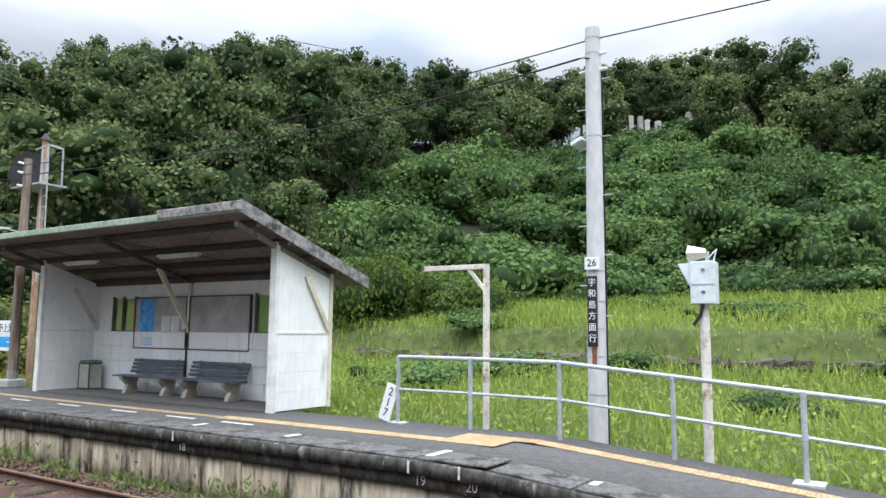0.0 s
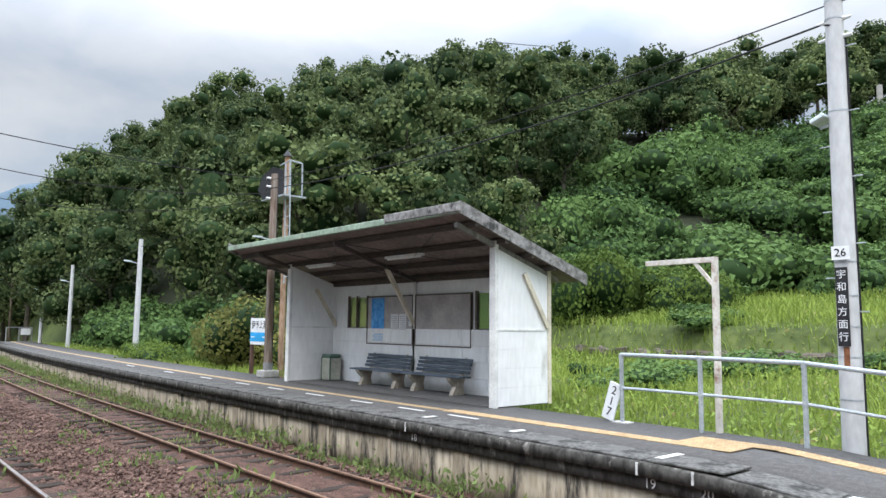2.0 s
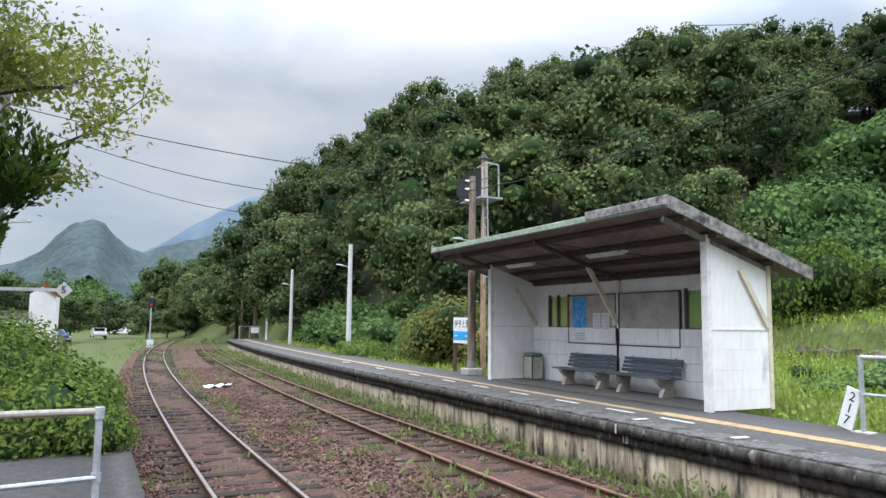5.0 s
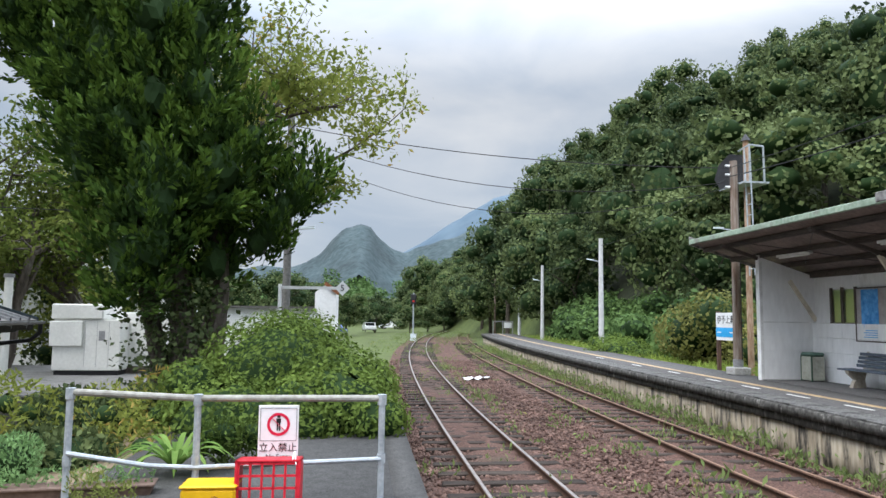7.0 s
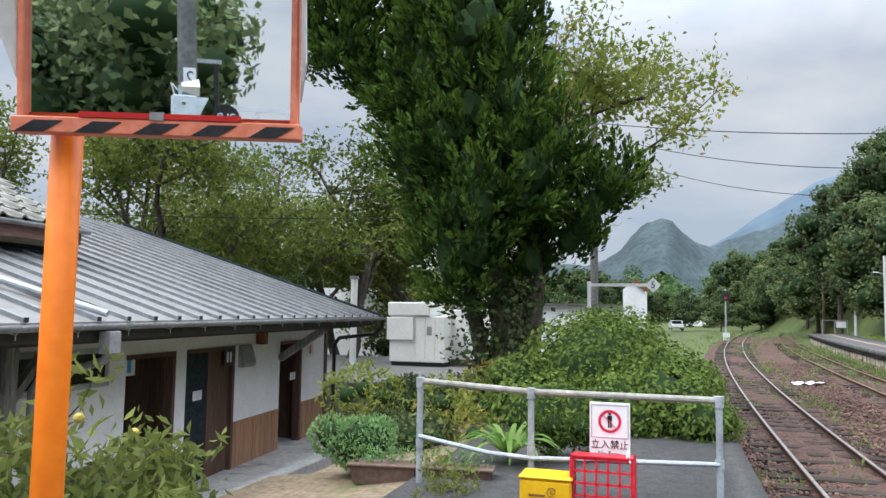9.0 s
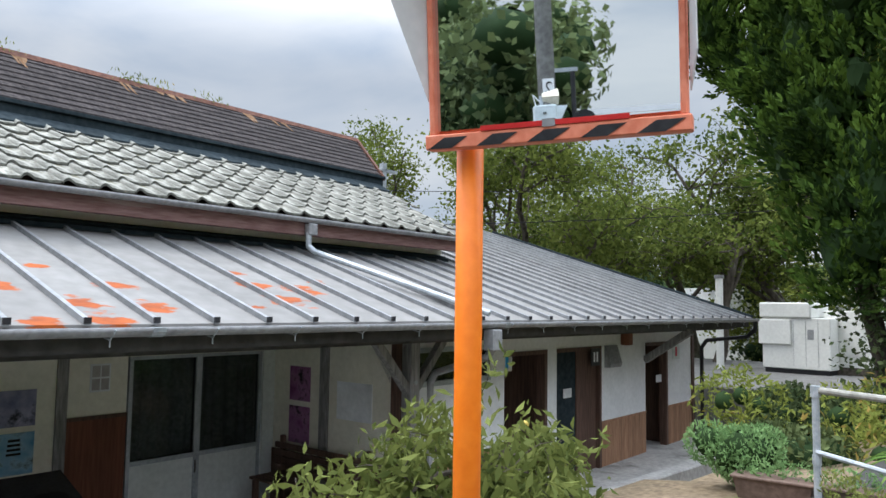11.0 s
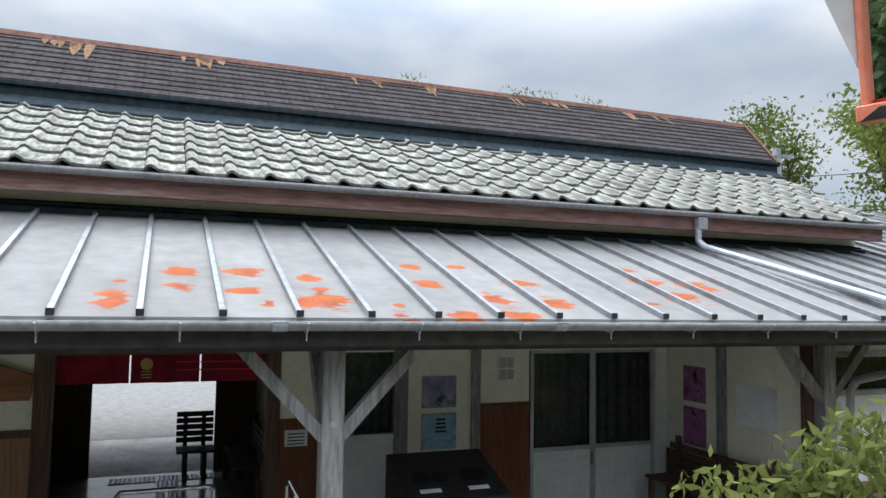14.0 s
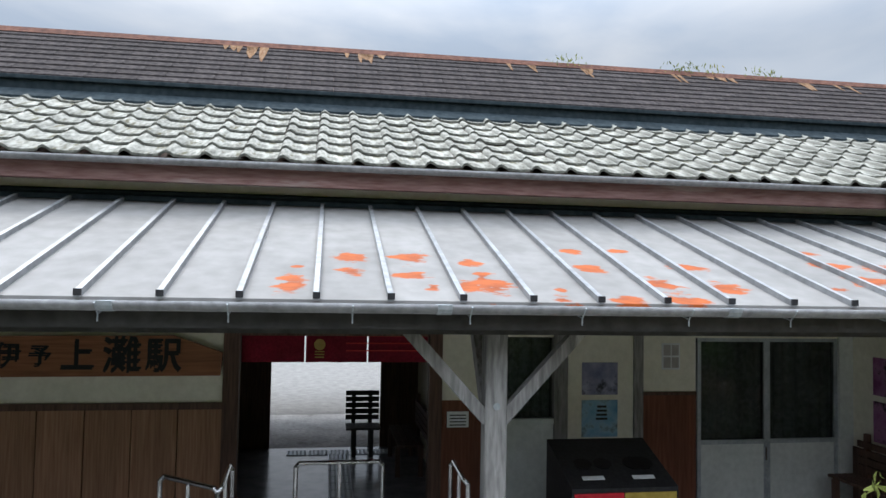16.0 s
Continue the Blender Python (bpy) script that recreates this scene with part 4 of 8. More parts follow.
for bx_, by_, rx_, ry_ in RUST_BLOTS:
    w_ = STATION @ Vector((bx_, by_, 0))
    sub_, div_, len_ = nt.new("ShaderNodeVectorMath"), nt.new("ShaderNodeVectorMath"), nt.new("ShaderNodeVectorMath")
    sub_.operation, div_.operation, len_.operation = "SUBTRACT", "DIVIDE", "LENGTH"
    sub_.inputs[1].default_value, div_.inputs[1].default_value = (w_.x, w_.y, 0), (rx_, ry_, 1)
    ln.new(mpz.outputs[0], sub_.inputs[0])
    ln.new(sub_.outputs[0], div_.inputs[0])
    ln.new(div_.outputs[0], len_.inputs[0])
    if near_ is None:
        near_ = len_.outputs["Value"]
    else:
        low_ = nt.new("ShaderNodeMath")
        low_.operation = "SMOOTH_MIN"
        low_.inputs[2].default_value = 0.3
        ln.new(near_, low_.inputs[0])
        ln.new(len_.outputs["Value"], low_.inputs[1])
        near_ = low_.outputs[0]
mixz = nt.new("ShaderNodeMath")
mixz.operation, mixz.inputs[1].default_value = "MULTIPLY_ADD", 4.2
ln.new(nz.outputs["Fac"], mixz.inputs[0])
ln.new(near_, mixz.inputs[2])
rz, mz, r5 = nt.new("ShaderNodeMapRange"), nt.new("ShaderNodeMixRGB"), nt.new("ShaderNodeValToRGB")
for k_, v_ in ((1, 3.25), (2, 2.9), (3, 0.0), (4, 1.0)):
    rz.inputs[k_].default_value = v_
ln.new(mixz.outputs[0], rz.inputs[0])
ln.new(rz.outputs[0], mz.inputs["Fac"])
ln.new(src, mz.inputs["Color1"])
r5.color_ramp.elements[0].position, r5.color_ramp.elements[0].color = 0.35, (0.36, 0.085, 0.017, 1)
r5.color_ramp.elements[1].position, r5.color_ramp.elements[1].color = 0.65, (0.2, 0.045, 0.012, 1)
ln.new(nz.outputs["Fac"], r5.inputs["Fac"])
ln.new(r5.outputs["Color"], mz.inputs["Color2"])
ln.new(mz.outputs["Color"], pb.inputs["Base Color"])
y0 = 0.075 - 21 * 0.4505
while y0 < 14.9:
    y1 = min(y0 + 0.4505, 14.95)
    xt = -7.92 if y1 < 8.5 else -11.6
    bm = bmesh.new()
    prism(bm, ((-5.2, y0, lean_z(-5.2)), (xt, y0, lean_z(xt)), (xt, y0, lean_z(xt) - 0.03), (-5.2, y0, lean_z(-5.2) - 0.03)), (0, y1 - y0, 0))
    part("roof_panel", bm, RUSTY if -1.3 < y0 < 5.2 else METALROOF, lean)
    bm = bmesh.new()
    prism(bm, ((-5.18, y0 - 0.02, lean_z(-5.18) + 0.042), (xt, y0 - 0.02, lean_z(xt) + 0.042), (xt, y0 - 0.02, lean_z(xt)), (-5.18, y0 - 0.02, lean_z(-5.18))), (0, 0.034, 0))
    part("batten", bm, BATTEN, lean)
    part("batten_cap", boxed((-5.19, y0 - 0.022, lean_z(-5.18) + 0.012), (-5.176, y0 + 0.022, lean_z(-5.18) + 0.052)), BLACK, lean)
    y0 += 0.4505
bm = bmesh.new()
prism(bm, ((-5.2, 14.95, lean_z(-5.2) + 0.05), (-11.6, 14.95, lean_z(-11.6) + 0.05), (-11.6, 14.95, lean_z(-11.6) - 0.08), (-5.2, 14.95, lean_z(-5.2) - 0.08)), (0, 0.06, 0))
part("verge", bm, BLUEGREY, lean)
part("ridge_flashing", boxed((-7.95, -9.2, lean_z(-7.9) - 0.06), (-7.78, 8.45, lean_z(-7.85) + 0.06)), BLUEGREY, lean, "dark blue-green flashing")
part("back_slope", prism(bmesh.new(), ((-11.6, 8.5, lean_z(-11.6)), (-17, 8.5, 1.6), (-17, 8.5, 1.5), (-11.6, 8.5, lean_z(-11.6) - 0.05)), (0, 6.45, 0)), METALROOF, lean)
part("fascia", boxed((-5.33, -9.2, 1.15), (-5.25, 14.9, 1.29)), FASCIAGREY, lean, "dark grey fascia board")
part("soffit_board", prism(bmesh.new(), ((-5.33, -9.2, 1.25), (-7.9, -9.2, 2.08), (-7.9, -9.2, 2.06), (-5.33, -9.2, 1.23)), (0, 24.1, 0)), GREYWOOD, lean)


def half_gutter(name, x, z, r, ya, yb, material, parent, n=8):
    """A half-round gutter, open at the top."""
    prof = [(x + r * math.cos(a), z + r * math.sin(a)) for a in np.linspace(math.pi, 2 * math.pi, n)] + [(x + (r - 0.006) * math.cos(a), z + (r - 0.006) * math.sin(a)) for a in np.linspace(2 * math.pi, math.pi, n)]
    v = [(px_, y, pz) for y in (ya, yb) for (px_, pz) in prof]
    k = len(prof)
    f = [(j, (j + 1) % k, k + (j + 1) % k, k + j) for j in range(k)]
    return link_mesh(name, quads_mesh(name, v, f), material, parent)


gutter = thing("eave_gutter", "grey half-round gutter along the metal eaves", "gutter")
half_gutter("trough", -5.14, 1.31, 0.06, -9.2, 15.05, GUTTER, gutter)
for y in np.arange(-8.8, 14.8, 0.72):
    bm = bmesh.new()
    pipe(bm, ((-5.27, y, 1.26), (-5.14, y, 1.235), (-5.07, y, 1.30)), 0.006, 5)
    rod(bm, (-5.14, y, 1.24), (-5.14, y, 1.19), 0.005, n=5)
    part("bracket", bm, GALV, gutter)
for y in (-1.6, 0.35, 2.25, 6.2):
    part("joint_sleeve", prism(bmesh.new(), [(-5.14 + 0.064 * math.cos(a), y, 1.31 + 0.064 * math.sin(a)) for a in np.linspace(math.pi, 2 * math.pi, 8)], (0, 0.09, 0)), GALV, gutter)

# posts and braces carrying the eaves
for px_, y in ((-5.62, -4.0), (-5.62, 0.83), (-6.2, 5.95)):
    post = thing("eave_post", "weathered timber post with diagonal braces under the eaves", "post", pose(px_, y, FLOOR), "eave posts")
    part("shaft", boxed((-0.075, -0.075, 0), (0.075, 0.075, 2.35), 0.01), GREYWOOD, post, "peeling white lower shaft")
    for s in (-1, 1):
        part("brace", bar(bmesh.new(), (0, s * 0.05, 1.62), (0, s * 0.6, 2.22), 0.085, 0.085), GREYWOOD, post)
    part("brace", bar(bmesh.new(), (-0.05, 0, 1.5), (-0.75, 0, 2.4), 0.1, 0.1), GREYWOOD, post)
    part("bolt", rod(bmesh.new(), (0.075, 0, 1.72), (0.085, 0, 1.72), 0.025), GALV, post)
beam = boxed((-5.70, -9.2, 1.1), (-5.54, 14.9, 1.22))
structure("eave_beam", beam, FASCIAGREY, "long weathered beam under the eaves", "beam")

# tiled main roof
TS = 0.43


def tile_z(x):
    return 2.53 + TS * (-7.5 - x)


roof = thing("roof_main", "weathered cement tile roof under a slate upper roof", "roof")
roof["kind"] = "structure"
part("deck", prism(bmesh.new(), ((-7.55, -9.0, tile_z(-7.55) - 0.03), (-10.05, -9.0, tile_z(-10.05) - 0.03), (-10.05, -9.0, tile_z(-10.05) - 0.1), (-7.55, -9.0, tile_z(-7.55) - 0.1)), (0, 17.5, 0)), DARKWOOD, roof)
part("soffit", prism(bmesh.new(), ((-7.55, -9.0, 2.45), (-8.6, -9.0, 2.5), (-8.6, -9.0, 2.48), (-7.55, -9.0, 2.43)), (0, 17.5, 0)), DARKWOOD, roof)
part("fascia", boxed((-7.57, -9.0, 2.30), (-7.5, 8.5, 2.47), 0.006), PURLIN, roof, "faded red-brown fascia beam")
part("wall_strip", boxed((-8.0, -9.0, 2.1), (-7.91, 8.5, 2.44)), CREAMWALL, roof, "shaded cream wall strip between the roofs")
part("foot_flashing", prism(bmesh.new(), ((-7.72, -9.0, lean_z(-7.72) + 0.055), (-7.905, -9.0, lean_z(-7.9) + 0.075), (-7.905, -9.0, lean_z(-7.9) + 0.012), (-7.72, -9.0, lean_z(-7.72) + 0.012)), (0, 17.45, 0)), BLUEGREY, roof, "dark blue-grey flashing strip")
half_gutter("gutter", -7.44, 2.50, 0.055, -9.0, 8.55, GUTTER, roof)
part("flashing", prism(bmesh.new(), ((-9.72, -9.0, tile_z(-9.72) + 0.05), (-9.98, -9.0, tile_z(-9.98) + 0.085), (-9.98, -9.0, tile_z(-9.98)), (-9.72, -9.0, tile_z(-9.72))), (0, 18.2, 0)), BLUEGREY, roof, "dark green metal flashing")
part("flashing_upstand", boxed((-10.12, -9.0, tile_z(-10.1)), (-9.99, 9.3, 3.79), 0.008), BLUEGREY, roof, "dark green metal upstand")
part("drip_edge", boxed((-10.1, -9.0, 3.79), (-9.95, 9.33, 3.84), 0.006), BLUEGREY, roof)
US = (4.84 - 3.86) / 1.45


def upper_z(x):
    return 3.86 + US * (-10.05 - x)


bm = bmesh.new()
for a, b in (((-5.1, 9.31), (-5.1, 10.03)),):
    v = [bm.verts.new(p) for p in ((-10.05, a[0], upper_z(-10.05)), (-10.05, a[1], upper_z(-10.05)), (-11.5, b[1], upper_z(-11.5)), (-11.5, b[0], upper_z(-11.5)))]
    bm.faces.new(v)
bmesh.ops.translate(bm, vec=(0, 0, -0.02), verts=bm.verts)
part("upper_deck", bm, DARKWOOD, roof)
part("back_slope", prism(bmesh.new(), ((-11.5, -5.1, upper_z(-11.5)), (-16.5, -5.1, 2.0), (-16.5, -5.1, 1.9), (-11.5, -5.1, upper_z(-11.5) - 0.1)), (0, 15.1, 0)), SLATE, roof)
bm = bmesh.new()
prism(bm, ((-11.42, -5.15, upper_z(-11.42) + 0.03), (-11.5, -5.15, upper_z(-11.5) + 0.07), (-11.6, -5.15, upper_z(-11.42)), (-11.5, -5.15, upper_z(-11.5) - 0.02)), (0, 15.2, 0))
part("ridge_cap", bm, RIDGE, roof, "rusty ridge cap")
bm = bmesh.new()
prism(bm, ((-10.0, 9.29, upper_z(-10.0) + 0.03), (-11.5, 10.01, upper_z(-11.5) + 0.06), (-11.5, 10.01, upper_z(-11.5) - 0.05), (-10.0, 9.29, upper_z(-10.0) - 0.06)), (0, 0.06, 0))
part("verge", bm, RIDGE, roof)
part("end_gable", prism(bmesh.new(), ((-10.05, 9.2, 3.75), (-11.5, 9.85, upper_z(-11.5) - 0.05), (-15, 9.85, 2.6), (-12, 9.2, 2.4)), (0, 0.05, 0)), OCHREWALL, roof)
bm = boxed((-10.3, 9.5, 3.6), (-10.2, 9.6, 4.15))
box(bm, (-10.3, 9.45, 4.0), (-10.2, 9.9, 4.05))
part("vent_stub", bm, GALV, roof)

set_station(built)

# ---- shelter on the far platform ----
shelter = thing("platform_shelter", "open-fronted white block shelter with a lean-to roof", "shelter", pose(9.7, 9.8, 0))
SH_L, SH_D = 7.95, 1.45


def sh(name, lo, hi, material, label="", bevel=0.0):
    return part(name, boxed(lo, hi, bevel), material, shelter, label)


def sh_roof(x):
    """Underside of the roof over x, measured from the front posts."""
    return 3.55 - (x + 1.12) * 0.315


# end walls: block courses below, boarded above, following the roof
for wname, yy in (("end_wall", 0.0), ("end_wall", SH_L - 0.12)):
    for i in range(4):
        for j in range(2):
            off = 0.0 if i % 2 else 0.36
            x0, x1 = (0.03, 0.75 - off) if j == 0 else (0.75 - off, SH_D)
            sh("block", (x0, yy, i * 0.36 + 0.0015), (x1 - 0.0015, yy + 0.12, (i + 1) * 0.36 - 0.0015), WHITEWALL, bevel=0.003)
    upper = bmesh.new()
    prism(upper, ((0.03, yy + 0.01, 1.45), (SH_D, yy + 0.01, 1.45), (SH_D, yy + 0.01, sh_roof(SH_D) - 0.12), (0.03, yy + 0.01, sh_roof(0) - 0.12)), (0, 0.1, 0))
    part("end_board", upper, WHITEWALL, shelter)
    sh("dado_strip", (0.0, yy - 0.012, 1.435), (SH_D + 0.02, yy + 0.13, 1.465), WHITETRIM)
    sh("front_post", (-0.05, yy - 0.02, 0), (0.03, yy + 0.14, sh_roof(0) - 0.06), WHITETRIM)
    sh("rear_post", (SH_D, yy - 0.02, 0), (SH_D + 0.09, yy + 0.14, sh_roof(SH_D) - 0.06), CREAMTRIM)
    o = -0.045 if yy == 0 else 0.125
    part("brace", bar(bmesh.new(), (SH_D - 0.02, yy + o + 0.02, 1.5), (0.75, yy + o + 0.02, 2.55), 0.05, 0.09), CREAMTRIM, shelter, "cream diagonal brace")
    part("brace", bar(bmesh.new(), (SH_D - 0.02, yy + 0.16 - (0.2 if yy else 0), 1.5), (0.75, yy + 0.16 - (0.2 if yy else 0), 2.5), 0.05, 0.09), CREAMTRIM, shelter)
# rear wall with blocks, windows and boards
n = 10
for i in range(4):
    for j in range(n + (i % 2)):
        w = (SH_L - 0.24) / n
        y0 = max(0.12, 0.12 + (j - 0.5 * (i % 2)) * w)
        y1 = min(SH_L - 0.12, 0.12 + (j + 1 - 0.5 * (i % 2)) * w)
        sh("block", (SH_D - 0.1, y0 + 0.003, i * 0.36 + 0.003), (SH_D + 0.02, y1 - 0.003, (i + 1) * 0.36 - 0.003), WHITEWALL, bevel=0.004)
zt = sh_roof(SH_D) - 0.1
sh("top_board", (SH_D - 0.02, 0.12, 2.25), (SH_D, SH_L - 0.12, zt), WHITEWALL)
for y0, y1 in ((0.12, 1.3), (2.05, 6.2), (7.15, SH_L - 0.12)):
    sh("rear_board", (SH_D - 0.02, y0, 1.44), (SH_D, y1, 2.25), WHITEWALL)
for y in (1.3, 1.99, 6.2, 6.68, 7.09):
    sh("window_post", (SH_D - 0.07, y, 1.44), (SH_D + 0.02, y + 0.06, 2.3), FRAME)
for y0, y1 in ((1.3, 2.05), (6.2, 7.15)):
    sh("window_sill", (SH_D - 0.08, y0, 1.42), (SH_D + 0.04, y1, 1.46), FRAME)
    win = sh("window_pane", (SH_D - 0.02, y0 + 0.06, 1.46), (SH_D - 0.012, y1 - 0.06, 2.25), WINDOWGLASS, "frosted green-tinged window")
    win.visible_shadow = False
sh("wall_plate", (SH_D - 0.12, 0.1, zt - 0.06), (SH_D - 0.02, SH_L - 0.1, zt + 0.04), FRAME)
for y0, y1 in ((2.17, 4.12), (4.26, 6.15)):
    board = sh("notice_board", (SH_D - 0.09, y0, 1.06), (SH_D - 0.06, y1, 2.24), NOTICE, "grey-brown notice board in a dark frame")
    for lo, hi in (((y0 - 0.03, 1.03), (y1 + 0.03, 1.06)), ((y0 - 0.03, 2.24), (y1 + 0.03, 2.27)), ((y0 - 0.03, 1.06), (y0, 2.24)), ((y1, 1.06), (y1 + 0.03, 2.24))):
        part("board_frame", boxed((SH_D - 0.11, lo[0], lo[1]), (SH_D - 0.055, hi[0], hi[1])), FRAME, board)
# floor slab, roof sheets, rafters, verge boards
sh("floor_slab", (-0.02, 0, 0.002), (SH_D, SH_L, 0.02), ASPHALT)
RX0, RX1, RY0, RY1 = -1.12, 2.35, -0.25, 9.3


def on_roof(x0, x1, y0, y1, up0, up1):
    bm = bmesh.new()
    prism(bm, ((x0, y0, sh_roof(x0) + up0), (x1, y0, sh_roof(x1) + up0), (x1, y0, sh_roof(x1) + up1), (x0, y0, sh_roof(x0) + up1)), (0, y1 - y0, 0))
    return bm


cy = np.arange(RY0, RY1, 0.065)
v = np.concatenate([np.stack([np.full_like(cy, x), cy, sh_roof(x) + 0.012 * (np.arange(len(cy)) % 2)], -1) for x in (RX0, RX1)])
k = np.arange(len(cy) - 1)
link_mesh("corrugated_soffit", quads_mesh("corrugated_soffit", v, np.stack([k, k + 1, k + 1 + len(cy), k + len(cy)], -1)), SOFFIT, shelter, "brown corrugated sheet seen from below")
part("roof_sheet", on_roof(RX0, RX1, RY0, RY1, 0.03, 0.08), ROOFSHEET, shelter)
part("front_gutter", boxed((RX0 - 0.07, RY0, sh_roof(RX0) - 0.03), (RX0 + 0.02, RY1, sh_roof(RX0) + 0.1), 0.012), GREENROOF, shelter, "mossy green front gutter")
part("front_board", boxed((RX0 - 0.09, RY0 - 0.02, sh_roof(RX0) + 0.0), (RX0 - 0.0, 2.0, sh_roof(RX0) + 0.17), 0.012), VERGE, shelter, "weathered grey front board")
for yy in (RY0 - 0.03, RY1 - 0.02):
    part("verge_board", on_roof(RX0 - 0.06, RX1 + 0.03, yy, yy + 0.05, -0.06, 0.17), VERGE, shelter, "weathered verge board")
for x in (-0.75, 0.02, 0.75, 1.4):
    part("purlin", boxed((x - 0.04, RY0, sh_roof(x) - 0.12), (x + 0.04, RY1, sh_roof(x) - 0.01)), DARKBEAM, shelter)
for yy in (0.05, 4.19, SH_L - 0.06):
    part("rafter", on_roof(RX0 + 0.12, SH_D + 0.35, yy - 0.045, yy + 0.045, -0.2, -0.11), DARKBEAM if yy > 1 else GREYWOOD, shelter)
sh("center_post", (SH_D - 0.1, 4.15, 0.0), (SH_D - 0.04, 4.23, 2.6), WHITETRIM)
part("center_strut", bar(bmesh.new(), (SH_D - 0.1, 4.19, 1.55), (0.5, 4.19, sh_roof(0.5) - 0.18), 0.07, 0.1), CREAMTRIM, shelter)
for yy in (1.6, 5.6):
    part("tie_rod", rod(bmesh.new(), (RX0 + 0.2, 4.19, sh_roof(RX0) - 0.2), (0.8, yy if yy < 3 else yy + 1.6, sh_roof(0.8) - 0.1), 0.008, n=5), BLACK, shelter)
    part("tie_rod", rod(bmesh.new(), (0.8, 4.19, sh_roof(0.8) - 0.25), (-0.9, yy - 1.0 if yy < 3 else yy + 1.6, sh_roof(-0.9) - 0.1), 0.008, n=5), BLACK, shelter)
for y0 in (2.25, 5.75):
    lampb = thing("strip_light", "white fluorescent strip light under the shelter roof", "lamp", pose(9.72, 9.8 + y0, sh_roof(0.02) - 0.18), "shelter lamps")
    part("housing", boxed((-0.06, 0, 0), (0.06, 1.3, 0.055), 0.008), TUBE, lampb)
    part("tube", rod(bmesh.new(), (0, 0.05, -0.02), (0, 1.25, -0.02), 0.018), TUBE, lampb)

poster = thing("travel_poster", "blue travel poster pinned on the notice board", "poster", pose(SH_D + 9.7 - 0.095, 9.8 + 5.42, 1.08))
part("print", boxed((-0.004, 0.0, 0.26), (0.0, 0.56, 1.14)), BLUEPAPER, poster)
part("caption", boxed((-0.004, 0.0, 0.0), (0.0, 0.56, 0.26)), PAPER, poster)
for i in range(4):
    part("text_bar", boxed((-0.006, 0.05, 0.05 + i * 0.05), (-0.004, 0.5 - 0.06 * (i % 2), 0.068 + i * 0.05)), SIGNBLUE, poster)
for i, yy in enumerate((14.3, 14.64)):
    sheet = thing("timetable", "white printed timetable sheet on the notice board", "notice", pose(SH_D + 9.7 - 0.095, yy, 1.38), "timetables")
    part("sheet", boxed((-0.004, 0, 0), (0, 0.29, 0.42)), PAPER, sheet)
    for j in range(7):
        part("text_bar", boxed((-0.006, 0.03, 0.04 + j * 0.052), (-0.004, 0.26, 0.055 + j * 0.052)), NOTICE, sheet)
notice = thing("small_notice", "small blue and white notice beside the post", "notice", pose(SH_D + 9.7 - 0.095, 14.08, 1.5))
part("sheet", boxed((-0.004, -0.02, 0), (0, 0.12, 0.25)), PAPER, notice)
part("band", boxed((-0.006, -0.02, 0.12), (-0.004, 0.12, 0.17)), SIGNBLUE, notice)


def platform_bench(m):
    """Slatted bench, local y along its length, facing -x."""
    b = thing("platform_bench", "blue-black slatted bench on concrete legs", "bench", m, "shelter benches")
    L = 2.05
    for i in range(3):
        part("seat_slat", boxed((-0.27 + i * 0.125, 0, 0.40), (-0.16 + i * 0.125, L, 0.435), 0.006), BENCH, b)
    for i in range(4):
        x = 0.135 + i * 0.03
        bm = boxed((x, 0.1, 0.47 + i * 0.085), (x + 0.03, L - 0.1, 0.54 + i * 0.085), 0.006)
        part("back_slat", bm, BENCH, b)
    for y in (0.28, L - 0.4):
        bm = bmesh.new()
        prism(bm, ((-0.2, y, 0), (0.16, y, 0), (0.12, y, 0.2), (0.18, y, 0.4), (-0.28, y, 0.4), (-0.26, y, 0.34), (-0.1, y, 0.2)), (0, 0.12, 0))
        part("leg", bm, BENCHLEG, b)
        part("back_bracket", bar(bmesh.new(), (0.13, y + 0.06, 0.38), (0.27, y + 0.06, 0.82), 0.04, 0.03), BENCHLEG, b)
    return b


bench = platform_bench(pose(10.72, 11.68, 0.0))
copy_thing(bench, pose(10.72, 13.8, 0.0))

can = thing("litter_bin", "square green and cream litter bin in the shelter corner", "bin", pose(10.75, 17.2, 0.02))
part("body", boxed((-0.17, -0.22, 0.02), (0.17, 0.22, 0.6), 0.015), mat("bin_cream", (0.4, 0.4, 0.33), (0.5, 0.5, 0.42), 0.6, 20, 0.05), can)
for y in (-0.225, 0.2):
    part("corner_strip", boxed((-0.18, y, 0), (-0.15, y + 0.03, 0.62)), mat("bin_green", (0.05, 0.1, 0.07), (0.08, 0.14, 0.1), 0.6, 20, 0.05), can)
part("lid", boxed((-0.185, -0.235, 0.6), (0.185, 0.235, 0.7), 0.04), mat("bin_lid_green", (0.07, 0.13, 0.1), (0.1, 0.17, 0.13), 0.6, 20, 0.05), can)

